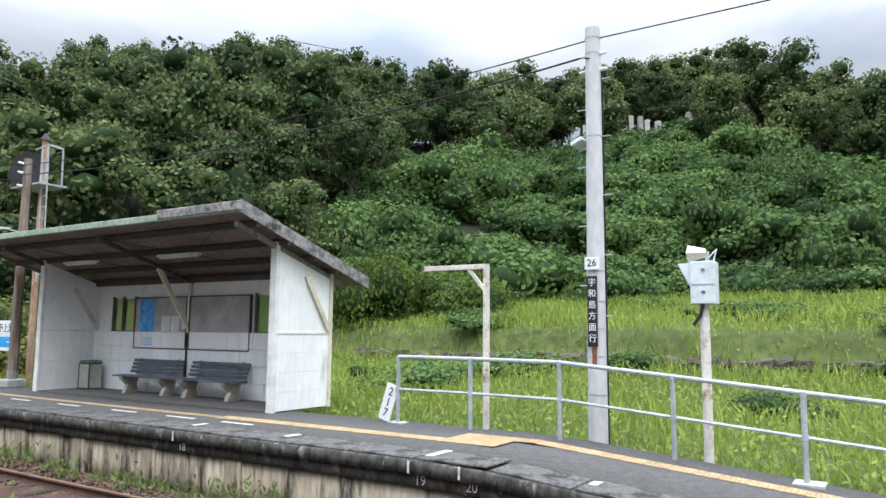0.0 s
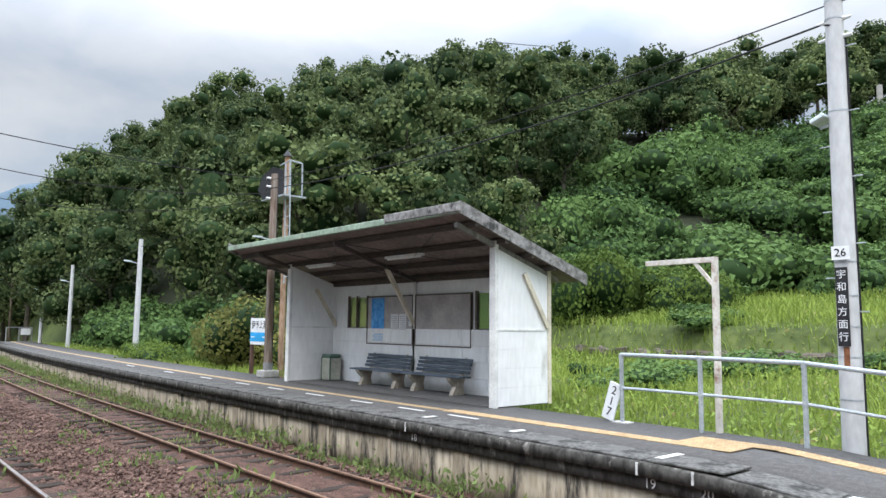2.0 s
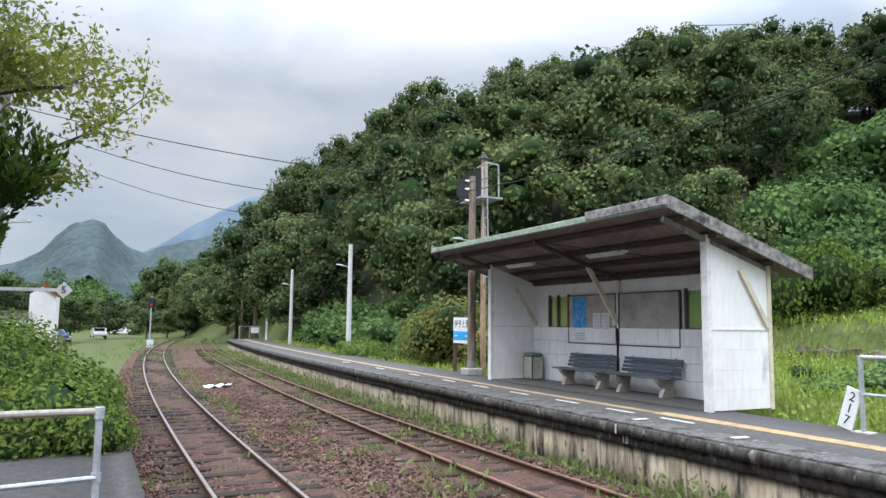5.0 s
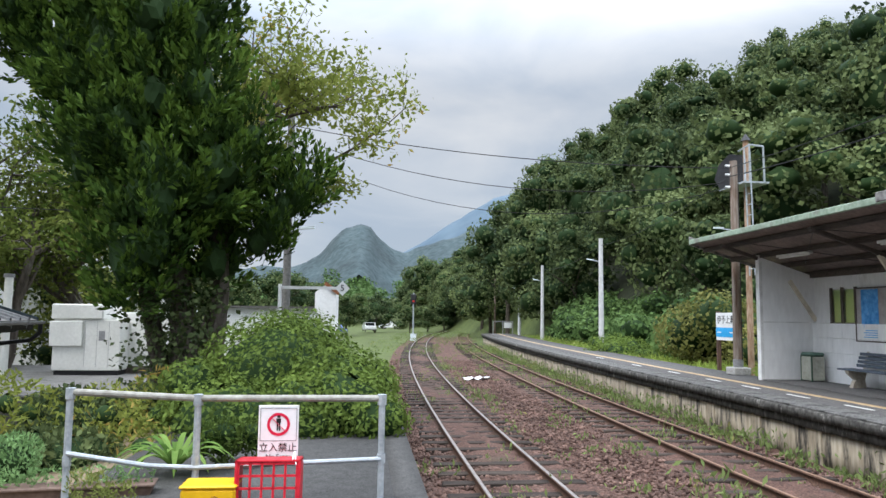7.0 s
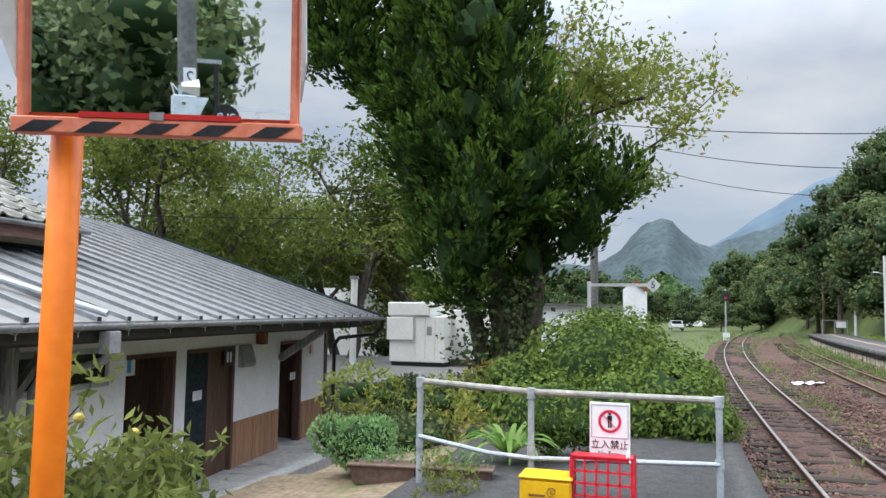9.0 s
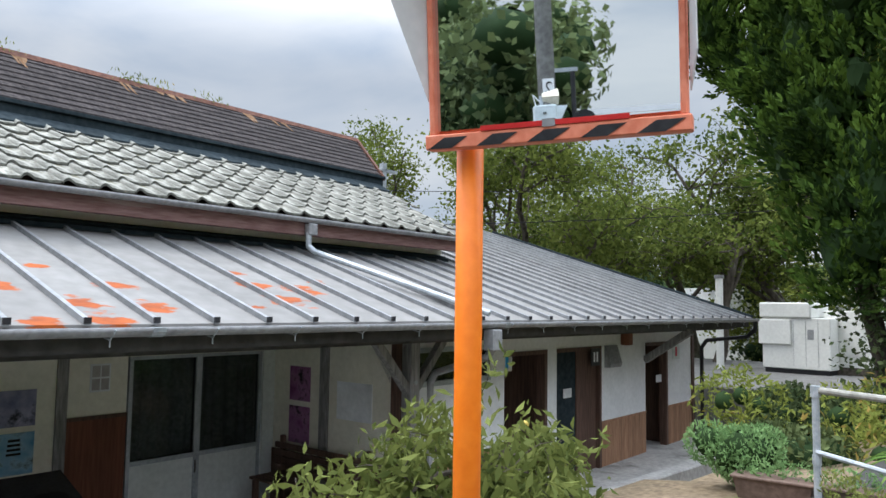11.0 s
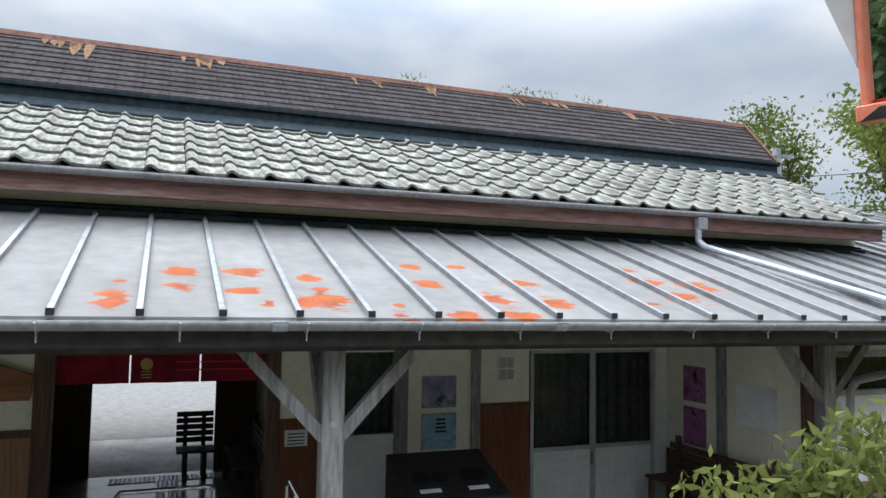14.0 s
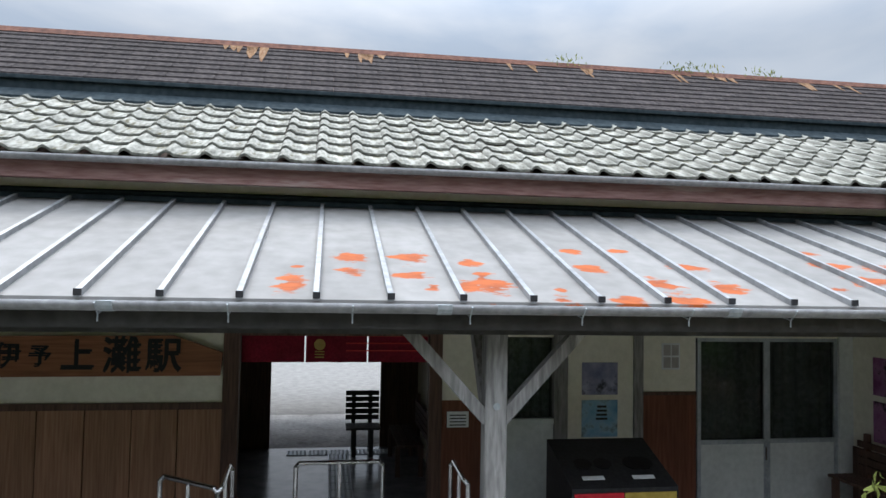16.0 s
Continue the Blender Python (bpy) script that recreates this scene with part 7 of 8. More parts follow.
weeds = link_mesh("meadow_weeds", quads_mesh("meadow_weeds", v, f), MEADOWLEAF)
tagged(weeds, "broad-leaved weeds among the meadow grass", "weeds", kind="stuff")

# weeds in the track bed and along the walls
tv, tf, tb = [], [], 0
spots = [(gr.uniform(6.85, 7.35), gr.uniform(3, 45), gr.uniform(0.04, 0.17), 14) for _ in range(110)] + [(gr.uniform(0.5, 7.2), 5 + 45 * gr.uniform() ** 1.3, gr.uniform(0.05, 0.2), 14) for _ in range(170)]
spots += [(gr.uniform(6.75, 7.3), 7 + 48 * gr.uniform() ** 1.2, gr.uniform(0.12, 0.5), 22) for _ in range(170)]
spots += [(gr.uniform(5.0, 6.6), 14 + 45 * gr.uniform(), gr.uniform(0.06, 0.25), 18) for _ in range(110)]
spots += [(2.95 + gr.normal(0, 0.2), gr.uniform(18, 60), 0.16, 16) for _ in range(50)] + [(4.1, 9.2, 0.55, 60), (5.6, 7.3, 0.35, 60), (4.4, 12.5, 0.3, 40), (4.0, 16.0, 0.3, 40)]
spots += [(gr.uniform(-2, 7.0), gr.uniform(45, 100), 0.35, 16) for _ in range(260)]
for x, y, h, n_ in spots:
    c = np.stack([np.full(n_, x) + gr.normal(0, 0.1 + h * 0.3, n_) + float(bend(y)), np.full(n_, y) + gr.normal(0, 0.12 + h * 0.3, n_), -0.88 + gr.uniform(0, h, n_)], -1)
    v, f = leaves(c, np.tile((0, 0, 0.8), (n_, 1)), 0.09 + 0.1 * h, 0.35, 0.5, 0.6, gr)
    tv.append(v)
    tf.append(f + tb)
    tb += len(v)
tw = link_mesh("track_weeds", quads_mesh("track_weeds", np.vstack(tv), np.vstack(tf)), WEED)
tagged(tw, "scattered weeds growing through the ballast", "weeds", kind="stuff")
litter = thing("white_litter", "crumpled white sheet lying on the ballast", "litter", pose(4.0, 27.5, -0.88))
bm = bmesh.new()
bmesh.ops.create_grid(bm, x_segments=6, y_segments=4, size=0.5)
for v_ in bm.verts:
    v_.co.z = random.uniform(0.02, 0.16)
    v_.co.y *= 0.5
part("sheet", bm, SIGNWHITE, litter)


def grow(seed, h, spread, r0, levels=3, droop=0.0, kids=5):
    """Limbs of a tree: the wood, and the points where its leaves sit."""
    rng = np.random.default_rng(seed)
    bm, tips = bmesh.new(), []

    def branch(p, d, length, r, lev):
        pts, q = [p], p
        for i in range(4):
            d2 = (d + Vector(rng.normal(0, 0.18, 3)) + Vector((0, 0, -droop * (i * 0.3) if lev else 0.0))).normalized()
            q = q + d2 * length / 4
            d = d2
            pts.append(q)
        limb(bm, pts, r, r * 0.5, 6 if lev < 2 else 4)
        if lev >= levels:
            tips.extend(pts[1:])
            return
        for i in range(kids):
            k = rng.integers(1, 5)
            a = rng.uniform(0, 6.28)
            out = Vector((math.cos(a), math.sin(a), rng.uniform(0.05, 0.7)))
            branch(pts[k], (out * spread + d * 0.5).normalized(), length * rng.uniform(0.45, 0.7), r * 0.45, lev + 1)
        if lev >= 1:
            tips.extend(pts[2:])

    branch(Vector((0, 0, 0)), Vector((0, 0, 1)), h, r0, 0)
    return bm, np.array([tuple(t) for t in tips])


def garden_tree(name, label, m, seed, h, spread, r0, leaf, per, material, levels=3, droop=0.0, kids=5, aspect=0.45, lean_up=-0.1, scatter=0.2):
    t_ = thing(name, label, "tree", m)
    bm, tips = grow(seed, h, spread, r0, levels, droop, kids)
    part("trunk", bm, BARK, t_)
    rng = np.random.default_rng(seed + 100)
    p = np.repeat(tips, per, axis=0) + rng.normal(0, scatter, (len(tips) * per, 3))
    v, f = leaves(p, np.tile((0, 0, 0.1), (len(p), 1)), leaf, aspect, lean_up, 0.8, rng)
    me = quads_mesh("crown", v, f)
    me.materials.append(material)
    link_mesh("crown", me, None, t_)
    return t_


for i, (x, y, z, h, sd) in enumerate(((-15, 20, -1.1, 5.9, 3), (-20, 23, -1.1, 6.4, 4), (-10.8, 22.5, -1.1, 5.8, 5), (-13, 27, -1.1, 6.6, 6), (-24, 18, -1.1, 5.6, 7), (-8.2, 27, -1.1, 6.2, 8), (-17.5, 29, -1.1, 6.8, 9))):
    garden_tree("cherry_tree", "spreading cherry tree with thinning yellow-green leaves", pose(x, y, z, 0, 0, i * 70), sd, h, 1.0, 0.2, 0.17, 20, LEAF_CHERRY, 3, 0.05, 5, 0.55, -0.1, 0.3)
for i, (x, y, s) in enumerate(((-11.5, 31, 0.75), (-15.5, 34, 0.85), (-20, 33, 0.85), (-25, 27, 0.8), (-7, 32, 0.6))):
    t_ = thing("garden_tree", "dense dark tree behind the station yard", "tree", pose(x, y, -1.6, 0, 0, i * 83) @ Matrix.Diagonal((s, s, s * 0.85, 1)), "yard trees")
    link_mesh("trunk", TRUNK, None, t_)
    link_mesh("crown", WOODS[(i + 2) % 6], None, t_)
garden_tree("cherry_tree", "sparse cherry tree with bare twigs against the sky", pose(-4.1, 17.5, -0.6, 0, 0, 200), 19, 6.0, 0.75, 0.12, 0.16, 10, LEAF_CHERRY, 3, 0.02, 6, 0.5, -0.1, 0.17)
garden_tree("peach_tree", "small peach tree with drooping leaves beside the platform", pose(-3.7, 3.45, -1.0, 0, 0, 20), 14, 1.45, 1.15, 0.05, 0.11, 6, LEAF_PEACH, 3, 0.12, 5, 0.36, -0.6, 0.09)
garden_tree("peach_tree", "small peach tree with drooping leaves beside the platform", pose(-3.75, 4.1, -1.0, 0, 0, 120), 15, 1.05, 1.2, 0.045, 0.11, 6, LEAF_PEACH, 3, 0.12, 5, 0.36, -0.6, 0.09)
for x, y, z in ((-3.62, 3.55, 0.86), (-3.66, 4.05, 0.7)):
    fruit = bmesh.new()
    bmesh.ops.create_icosphere(fruit, subdivisions=2, radius=0.03)
    ob = part("peach", fruit, mat("ripe_peach", (0.5, 0.36, 0.07), (0.6, 0.45, 0.12), 0.7, 20, 0.05))
    ob.location = (x, y, z)
    tagged(ob, "small yellow ripening peach on a twig", "fruit")

# the great juniper
jun = thing("juniper_tree", "towering twisted juniper with dense flame-like foliage", "tree", pose(-3.5, 13.6, -0.5))
bm = bmesh.new()
for k_, (dx, dy) in enumerate(((0, 0), (0.35, 0.2), (-0.35, 0.1))):
    limb(bm, [Vector(p) for p in ((dx, dy, -0.4), (dx * 1.2 + 0.1, dy, 1.0), (dx * 1.8, dy * 1.2, 2.4), (dx * 2.4 - 0.3, dy, 4.5), (dx * 2.5 - 0.8, dy, 7.5))], 0.3 - 0.05 * k_, 0.08, 10)
part("trunk", bm, BARK, jun)
jr = np.random.default_rng(41)
lumps = []
for i in range(80):
    k_ = jr.uniform(0, 1)
    z = 2.55 + k_ * 7.0
    cx = -0.1 - 0.16 * max(0, z - 3.5)
    rad = np.interp(z, (2.3, 3.0, 4.0, 5.0, 6.5, 8.5, 10), (0.8, 1.2, 1.6, 1.65, 1.6, 1.6, 1.1))
    a, d = jr.uniform(0, 6.28), rad * math.sqrt(jr.uniform(0.15, 1))
    rr_ = jr.uniform(0.38, 0.62)
    lumps.append(((cx + d * math.cos(a), d * math.sin(a) * 0.9, z), (rr_, rr_, rr_ * 1.45)))
for i in range(60):
    k_ = jr.uniform(0, 1)
    lumps.append(((-1.2 - 4.3 * k_ + jr.uniform(-0.2, 1.5) * k_, jr.uniform(-0.6, 0.5), 5.3 + 3.6 * k_ + jr.uniform(-0.35, 1.6) * k_), (0.45, 0.5, 0.62)))
for i in range(6):
    lumps.append(((1.3 + 0.16 * i, 0.0, 3.3 + 0.22 * i), (0.42, 0.5, 0.55)))
p, nrm = lump_points(lumps, 3400, jr, 0.62)
aim = nrm * 0.85 + np.array((-0.12, 0, 0.85)) + jr.normal(0, 0.16, nrm.shape)
aim /= np.linalg.norm(aim, axis=1, keepdims=True)
n_s = 30
along = np.tile(np.linspace(0, 1, n_s) ** 0.85, len(p))
length = np.repeat(jr.uniform(0.4, 0.85, len(p)), n_s)
p2, a2 = np.repeat(p, n_s, axis=0), np.repeat(aim, n_s, axis=0)
side_ = np.cross(a2, jr.normal(0, 1, a2.shape))
side_ /= np.linalg.norm(side_, axis=1, keepdims=True)
girth = 0.17 * (1 - along) ** 0.7 * (0.35 + 1.4 * np.minimum(along, 0.45)) + 0.012
p2 = p2 + a2 * (along * length - 0.12)[:, None] + side_ * girth[:, None]
v, f = leaves(p2, a2 * 0.9 + side_ * 0.45, 0.15, 0.42, 0.15, 0.22, jr)
# Inner sprays are coloured darker as shade; tips have new growth's brighter green.
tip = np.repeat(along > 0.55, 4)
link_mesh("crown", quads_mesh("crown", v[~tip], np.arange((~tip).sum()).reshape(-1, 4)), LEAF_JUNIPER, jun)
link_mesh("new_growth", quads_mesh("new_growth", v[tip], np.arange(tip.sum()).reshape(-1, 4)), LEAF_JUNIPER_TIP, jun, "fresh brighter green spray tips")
part("inner_crown", lump_core(lumps, 0.5, 0.2), LEAF_SHADE, jun)
ivy = np.stack([jr.normal(0, 0.42, 3200), jr.normal(-0.1, 0.35, 3200), jr.uniform(-0.1, 2.6, 3200)], -1)
v, f = leaves(ivy, np.tile((0, -0.4, 0), (len(ivy), 1)), 0.1, 0.8, -0.2, 0.7, jr)
link_mesh("ivy", quads_mesh("ivy", v, f), LEAF_WOOD, jun, "dark ivy round the trunk")

# azalea mass behind the barrier
ar = np.random.default_rng(43)
shrub = thing("azalea_shrub", "broad rounded azalea shrub spreading over the platform", "shrub", pose(-1.55, 11.8, -0.15))
lumps = [((0.8, 0.2, 0.35), (1.05, 1.2, 0.85)), ((-0.1, 0.4, 0.6), (1.2, 1.3, 1.05)), ((0.15, 1.3, 0.8), (1.0, 1.0, 0.95)), ((-0.8, 0.3, 0.2), (0.9, 1.1, 0.75)), ((-0.6, -0.9, 0.1), (1.0, 0.9, 0.65)), ((0.9, -0.7, 0.25), (0.95, 0.8, 0.7))]
for i in range(16):
    lumps.append(((ar.uniform(-1.2, 1.5), ar.uniform(-1.2, 1.4), ar.uniform(0.1, 0.6)), (0.5, 0.5, 0.4)))
link_mesh("foliage", crown_mesh("foliage", lumps, 26000, 0.085, LEAF_AZALEA, ar, 0.8, 0.3, 0.5, 0.9, flat=True), None, shrub)
shrub2 = thing("garden_shrub", "dense green shrubs along the planted bank", "shrub", pose(-4.1, 11.0, -0.3))
lumps = [((ar.uniform(-1.0, 1.0), ar.uniform(-2.2, 2.0), ar.uniform(0.0, 0.3)), (0.5, 0.55, 0.35)) for _ in range(10)]
link_mesh("foliage", crown_mesh("foliage", lumps, 7000, 0.1, LEAF_WOOD, ar, 0.8, 0.3, 0.5, 0.7), None, shrub2)
weedy = thing("garden_shrub", "loose straggling shrubs beside the washrooms", "shrub", pose(-4.1, 10.6, -0.5))
lumps = [((ar.uniform(-0.6, 1.2), ar.uniform(-1.2, 1.6), ar.uniform(0.2, 0.85)), (0.4, 0.4, 0.4)) for _ in range(9)]
link_mesh("foliage", crown_mesh("foliage", lumps, 2600, 0.1, LEAF_CHERRY, ar, 0.3, 0.1, 0.35, 0.8), None, weedy)
mint = thing("herb_bush", "pale green bushy herb by the planters", "bush", pose(-3.75, 7.6, -0.32))
lumps = [((ar.uniform(-0.3, 0.3), ar.uniform(-0.25, 0.25), ar.uniform(0.2, 0.5)), (0.24, 0.24, 0.22)) for _ in range(9)]
link_mesh("foliage", crown_mesh("foliage", lumps, 3800, 0.055, LEAF_MINT, ar, 0.7, 0.6, 0.35, 0.6), None, mint)
mint2 = thing("herb_bush", "small yellowing weeds at the barrier foot", "bush", pose(-2.35, 6.7, -0.35))
lumps = [((ar.uniform(-0.3, 0.4), ar.uniform(-0.2, 0.2), ar.uniform(0.1, 0.42)), (0.13, 0.13, 0.14)) for _ in range(9)]
link_mesh("foliage", crown_mesh("foliage", lumps, 1100, 0.05, LEAF_PEACH, ar, 0.0, 0.6, 0.35, 0.6), None, mint2)
low = thing("herb_bush", "low green ground cover near the lily", "bush", pose(-1.55, 8.6, -0.05))
lumps = [((ar.uniform(-0.35, 0.35), ar.uniform(-0.3, 0.3), ar.uniform(0.1, 0.3)), (0.2, 0.2, 0.18)) for _ in range(7)]
link_mesh("foliage", crown_mesh("foliage", lumps, 1800, 0.07, LEAF_AZALEA, ar, 0.6, 0.5, 0.35, 0.6), None, low)


def strap_leaf(a, length, arch, w):
    """A long arching strap leaf from the origin."""
    bm, prev = bmesh.new(), None
    for i in range(9):
        k = i / 8
        rr = length * (k * 0.75)
        z = length * (1.1 * k - arch * k * k)
        ww = w * (0.7 + 0.5 * k) * (1 - k ** 4)
        c = Vector((rr * math.cos(a), rr * math.sin(a), z))
        s = Vector((-math.sin(a), math.cos(a), 0)) * max(ww, 0.002)
        row = [bm.verts.new(c - s), bm.verts.new(c + Vector((0, 0, -0.012))), bm.verts.new(c + s)]
        if prev:
            bm.faces.new((prev[0], prev[1], row[1], row[0]))
            bm.faces.new((prev[1], prev[2], row[2], row[1]))
        prev = row
    return bm


lily = thing("strap_leaf_lily", "large lily with long arching strap leaves", "plant", pose(-2.15, 8.1, -0.12))
STRAP = leaf_mat("strap_leaf_green", (0.07, 0.15, 0.03), (0.26, 0.38, 0.1), None, 0.35, 2.0)
for i in range(26):
    part("leaf", strap_leaf(i * 2.4, ar.uniform(0.55, 0.95), ar.uniform(0.55, 1.15), 0.035), STRAP, lily)
for x, y, lab in ((-3.25, 7.25, "brown plastic trough planter with seedlings"), (-2.5, 7.35, "brown plastic trough planter with weeds")):
    pl = thing("planter_trough", lab, "planter", pose(x, y, -0.27, 0, 0, 8), "trough planters")
    bm = bmesh.new()
    prism(bm, ((-0.3, -0.1, 0), (0.3, -0.1, 0), (0.34, -0.13, 0.2), (-0.34, -0.13, 0.2)), (0, 0.24, 0))
    part("trough", bm, PLANTERBROWN, pl)
    part("rim", boxed((-0.36, -0.15, 0.185), (0.36, 0.13, 0.21), 0.006), PLANTERBROWN, pl)
    for k_ in range(5):
        lump = ((-0.26 + 0.13 * k_ + ar.uniform(-0.02, 0.02), 0, 0.27), (0.09, 0.08, 0.1))
        link_mesh("seedling", crown_mesh("seedling", [lump], 60, 0.05, LEAF_MINT, ar, 0, 0.5, 0.4, 0.6), None, pl)
bl = thing("broad_leaf_plant", "broad yellow-green leaves beside the peach tree", "plant", pose(-3.0, 4.55, -0.35))
for i in range(9):
    part("leaf", strap_leaf(i * 0.75, ar.uniform(0.3, 0.5), 0.6, 0.03), STRAP, bl)

# ---- beyond the platform end ----
gen = thing("generator_cabinet", "cream-white machine cabinet on a concrete pad", "cabinet", pose(-7.45, 20.9, -0.15))
part("base", boxed((-0.8, -0.6, 0), (0.8, 0.7, 0.12)), BLACK, gen)
part("housing", boxed((-0.85, -0.65, 0.12), (0.85, 0.75, 1.45), 0.02), GENWHITE, gen)
part("top_hood", boxed((-0.9, -0.7, 1.45), (0.4, 0.75, 1.85), 0.03), GENWHITE, gen)
part("intake", boxed((-0.92, -0.72, 0.75), (-0.1, -0.64, 1.4), 0.015), GENWHITE, gen)
for i in range(3):
    part("door_seam", boxed((-0.05 + i * 0.3, -0.656, 0.2), (-0.045 + i * 0.3, -0.65, 1.4)), GUTTER, gen)
part("label_plate", boxed((0.3, -0.66, 0.9), (0.45, -0.65, 1.15)), GUTTER, gen)
gen2 = thing("generator_cabinet", "pale cream equipment cabinet beside the machine", "cabinet", pose(-6.1, 21.4, -0.15))
part("housing", boxed((-0.85, -0.5, 0), (0.9, 0.6, 1.65), 0.02), GENWHITE, gen2)
part("door", boxed((-0.6, -0.52, 0.5), (0.1, -0.5, 1.4), 0.004), GENWHITE, gen2)
part("footing", boxed((-0.86, -0.52, 0.0), (0.91, -0.5, 0.2)), STONEWALL, gen2)
structure("concrete_pad", boxed((-13, 15.5, -1.15), (-4.8, 24, -0.15), 0.03), DARKPAD, "raised grey concrete equipment pad", "pad")
stack = thing("vent_stack", "cream vent pipe with a dark cap", "pipe", pose(-9.35, 20, -0.15))
part("pipe", rod(bmesh.new(), (0, 0, 0), (0, 0, 2.5), 0.1, n=12), GENWHITE, stack)
part("cap", rod(bmesh.new(), (0, 0, 2.5), (0, 0, 2.6), 0.13, n=12), GUTTER, stack)
house = thing("white_shed", "white boarded shed with a small red-edged gable", "shed", pose(-3.2, 25, -0.9))
for i in range(13):
    part("wall_board", boxed((-1.6, -0.03 + 0.004 * (i % 2), i * 0.2), (1.3, 0.05, i * 0.2 + 0.194)), WHITEPLASTER, house)
part("lean_roof", boxed((-1.7, -0.2, 2.6), (1.3, 2.5, 2.66)), ROOFSHEET, house)
part("gable_wall", prism(bmesh.new(), ((1.3, -0.1, 0), (2.0, -0.1, 0), (2.0, -0.1, 3.15), (1.65, -0.1, 3.4), (1.3, -0.1, 3.15)), (0, 2.5, 0)), WHITEPLASTER, house)
part("roof_edge", bar(bmesh.new(), (1.62, -0.14, 3.46), (2.1, -0.14, 3.1), 0.05, 0.12), RUST, house)
structure("back_house", boxed((-30, 30, -1.1), (-7.5, 36, 2.4)), WHITEPLASTER, "pale houses beyond the trees", "house")
lim = thing("speed_sign", "white diamond speed sign five on a long arm", "sign", pose(-2.5, 20, -0.65))
part("post", rod(bmesh.new(), (0, 0, 0), (0, 0, 2.95), 0.05, n=10), SIGNWHITE, lim)
part("arm", boxed((0, -0.03, 2.82), (1.5, 0.03, 2.9)), SIGNWHITE, lim)
bm = bmesh.new()
prism(bm, ((1.65, -0.05, 2.66), (1.85, -0.05, 2.86), (1.65, -0.05, 3.06), (1.45, -0.05, 2.86)), (0, 0.015, 0))
part("diamond", bm, SIGNWHITE, lim)
writing("numeral", "5", 0.24, pose(1.65, -0.056, 2.86, 90, 0, 0), INK, lim)
gp = utility_pole("concrete_pole", "grey concrete pole behind the juniper", -2.6, 22.5, -0.9, 9.0, 0.13, 0.1, DARKPAD)
part("lamp_arm", bar(bmesh.new(), (0, 0, 4.9), (0.5, -0.1, 5.0), 0.05, 0.05), GALV, gp)
part("lamp_head", bar(bmesh.new(), (0.4, -0.1, 5.0), (0.8, -0.2, 5.02), 0.14, 0.07), LIGHTGREY, gp)
for z_ in (7.2, 7.8, 8.2):
    part("crossarm", boxed((-0.7, -0.05, z_), (0.7, 0.05, z_ + 0.07)), GALV, gp)


def car(m, paint, label):
    c = thing("car", label, "car", m, "parked cars")
    bm = bmesh.new()
    prism(bm, ((-0.82, -1.9, 0.3), (-0.82, -1.95, 0.75), (-0.78, -1.0, 0.88), (-0.7, -0.45, 1.38), (-0.7, 1.1, 1.4), (-0.78, 1.6, 0.92), (-0.82, 1.95, 0.85), (-0.82, 1.95, 0.3)), (1.62, 0, 0))
    part("body", bm, paint, c)
    for a, b in (((-0.68, -0.98, 0.92), (0.66, -0.5, 1.32)), ((-0.68, 1.15, 0.95), (0.66, 1.55, 1.32))):
        bm = bmesh.new()
        up = a[1] < 0
        prism(bm, ((a[0], (a[1] if up else b[1]) - 0.02, a[2]), (b[0], (a[1] if up else b[1]) - 0.02, a[2]), (b[0], (b[1] if up else a[1]) - 0.02, b[2]), (a[0], (b[1] if up else a[1]) - 0.02, b[2])), (0, 0.0 + (-0.02 if up else 0.03), 0.01))
        part("windscreen", bm, CARGLASS, c)
    for x in (-0.83, 0.75):
        for y in (-1.2, 1.25):
            wheel = part("wheel", rod(bmesh.new(), (x, y, 0.3), (x + 0.1, y, 0.3), 0.3, n=14), BLACK, c)
    for x in (-0.7, 0.45):
        part("headlight", boxed((x, -1.97, 0.55), (x + 0.25, -1.93, 0.7)), SIGNWHITE, c)
    part("bumper", boxed((-0.8, -2.02, 0.3), (0.8, -1.92, 0.48), 0.02), GUTTER, c)
    return c


car(pose(0.6, 112, -0.95, 0, 0, 8), CARWHITE, "white saloon car parked beyond the tracks")
car(pose(4.6, 135, -0.95, 0, 0, 70), CARWHITE, "white van-like car parked in the distance")
car(pose(-4.0, 90, -0.95, 0, 0, 40), CARBLUE, "dark blue car parked in the distance")
sg = thing("track_signal", "slim trackside signal with a black head and base cabinet", "signal", pose(4.45, 70, -1.3))
part("post", rod(bmesh.new(), (0, 0, 0), (0, 0, 5.0), 0.07, n=8), GALV, sg)
part("head", boxed((-0.28, -0.1, 3.9), (0.28, 0.08, 4.9), 0.08), BLACK, sg)
part("lens", rod(bmesh.new(), (0, -0.12, 4.2), (0, -0.1, 4.2), 0.1), REDTAPE, sg)
part("cabinet", boxed((-0.25, -0.2, 0), (0.3, 0.2, 1.1)), LIGHTGREY, sg)
pf = thing("end_fence", "small white frame at the far platform end", "fence", pose(12.4, 66, 0))
for x in (-0.9, 0, 0.9):
    part("post", boxed((x - 0.04, -0.04, -0.5), (x + 0.04, 0.04, 1.1)), GUTTER, pf)
part("panel", boxed((0.1, -0.05, 0.5), (0.8, -0.03, 1.0)), SIGNWHITE, pf)
part("rail", boxed((-0.9, -0.03, 1.05), (0.9, 0.03, 1.12)), GUTTER, pf)

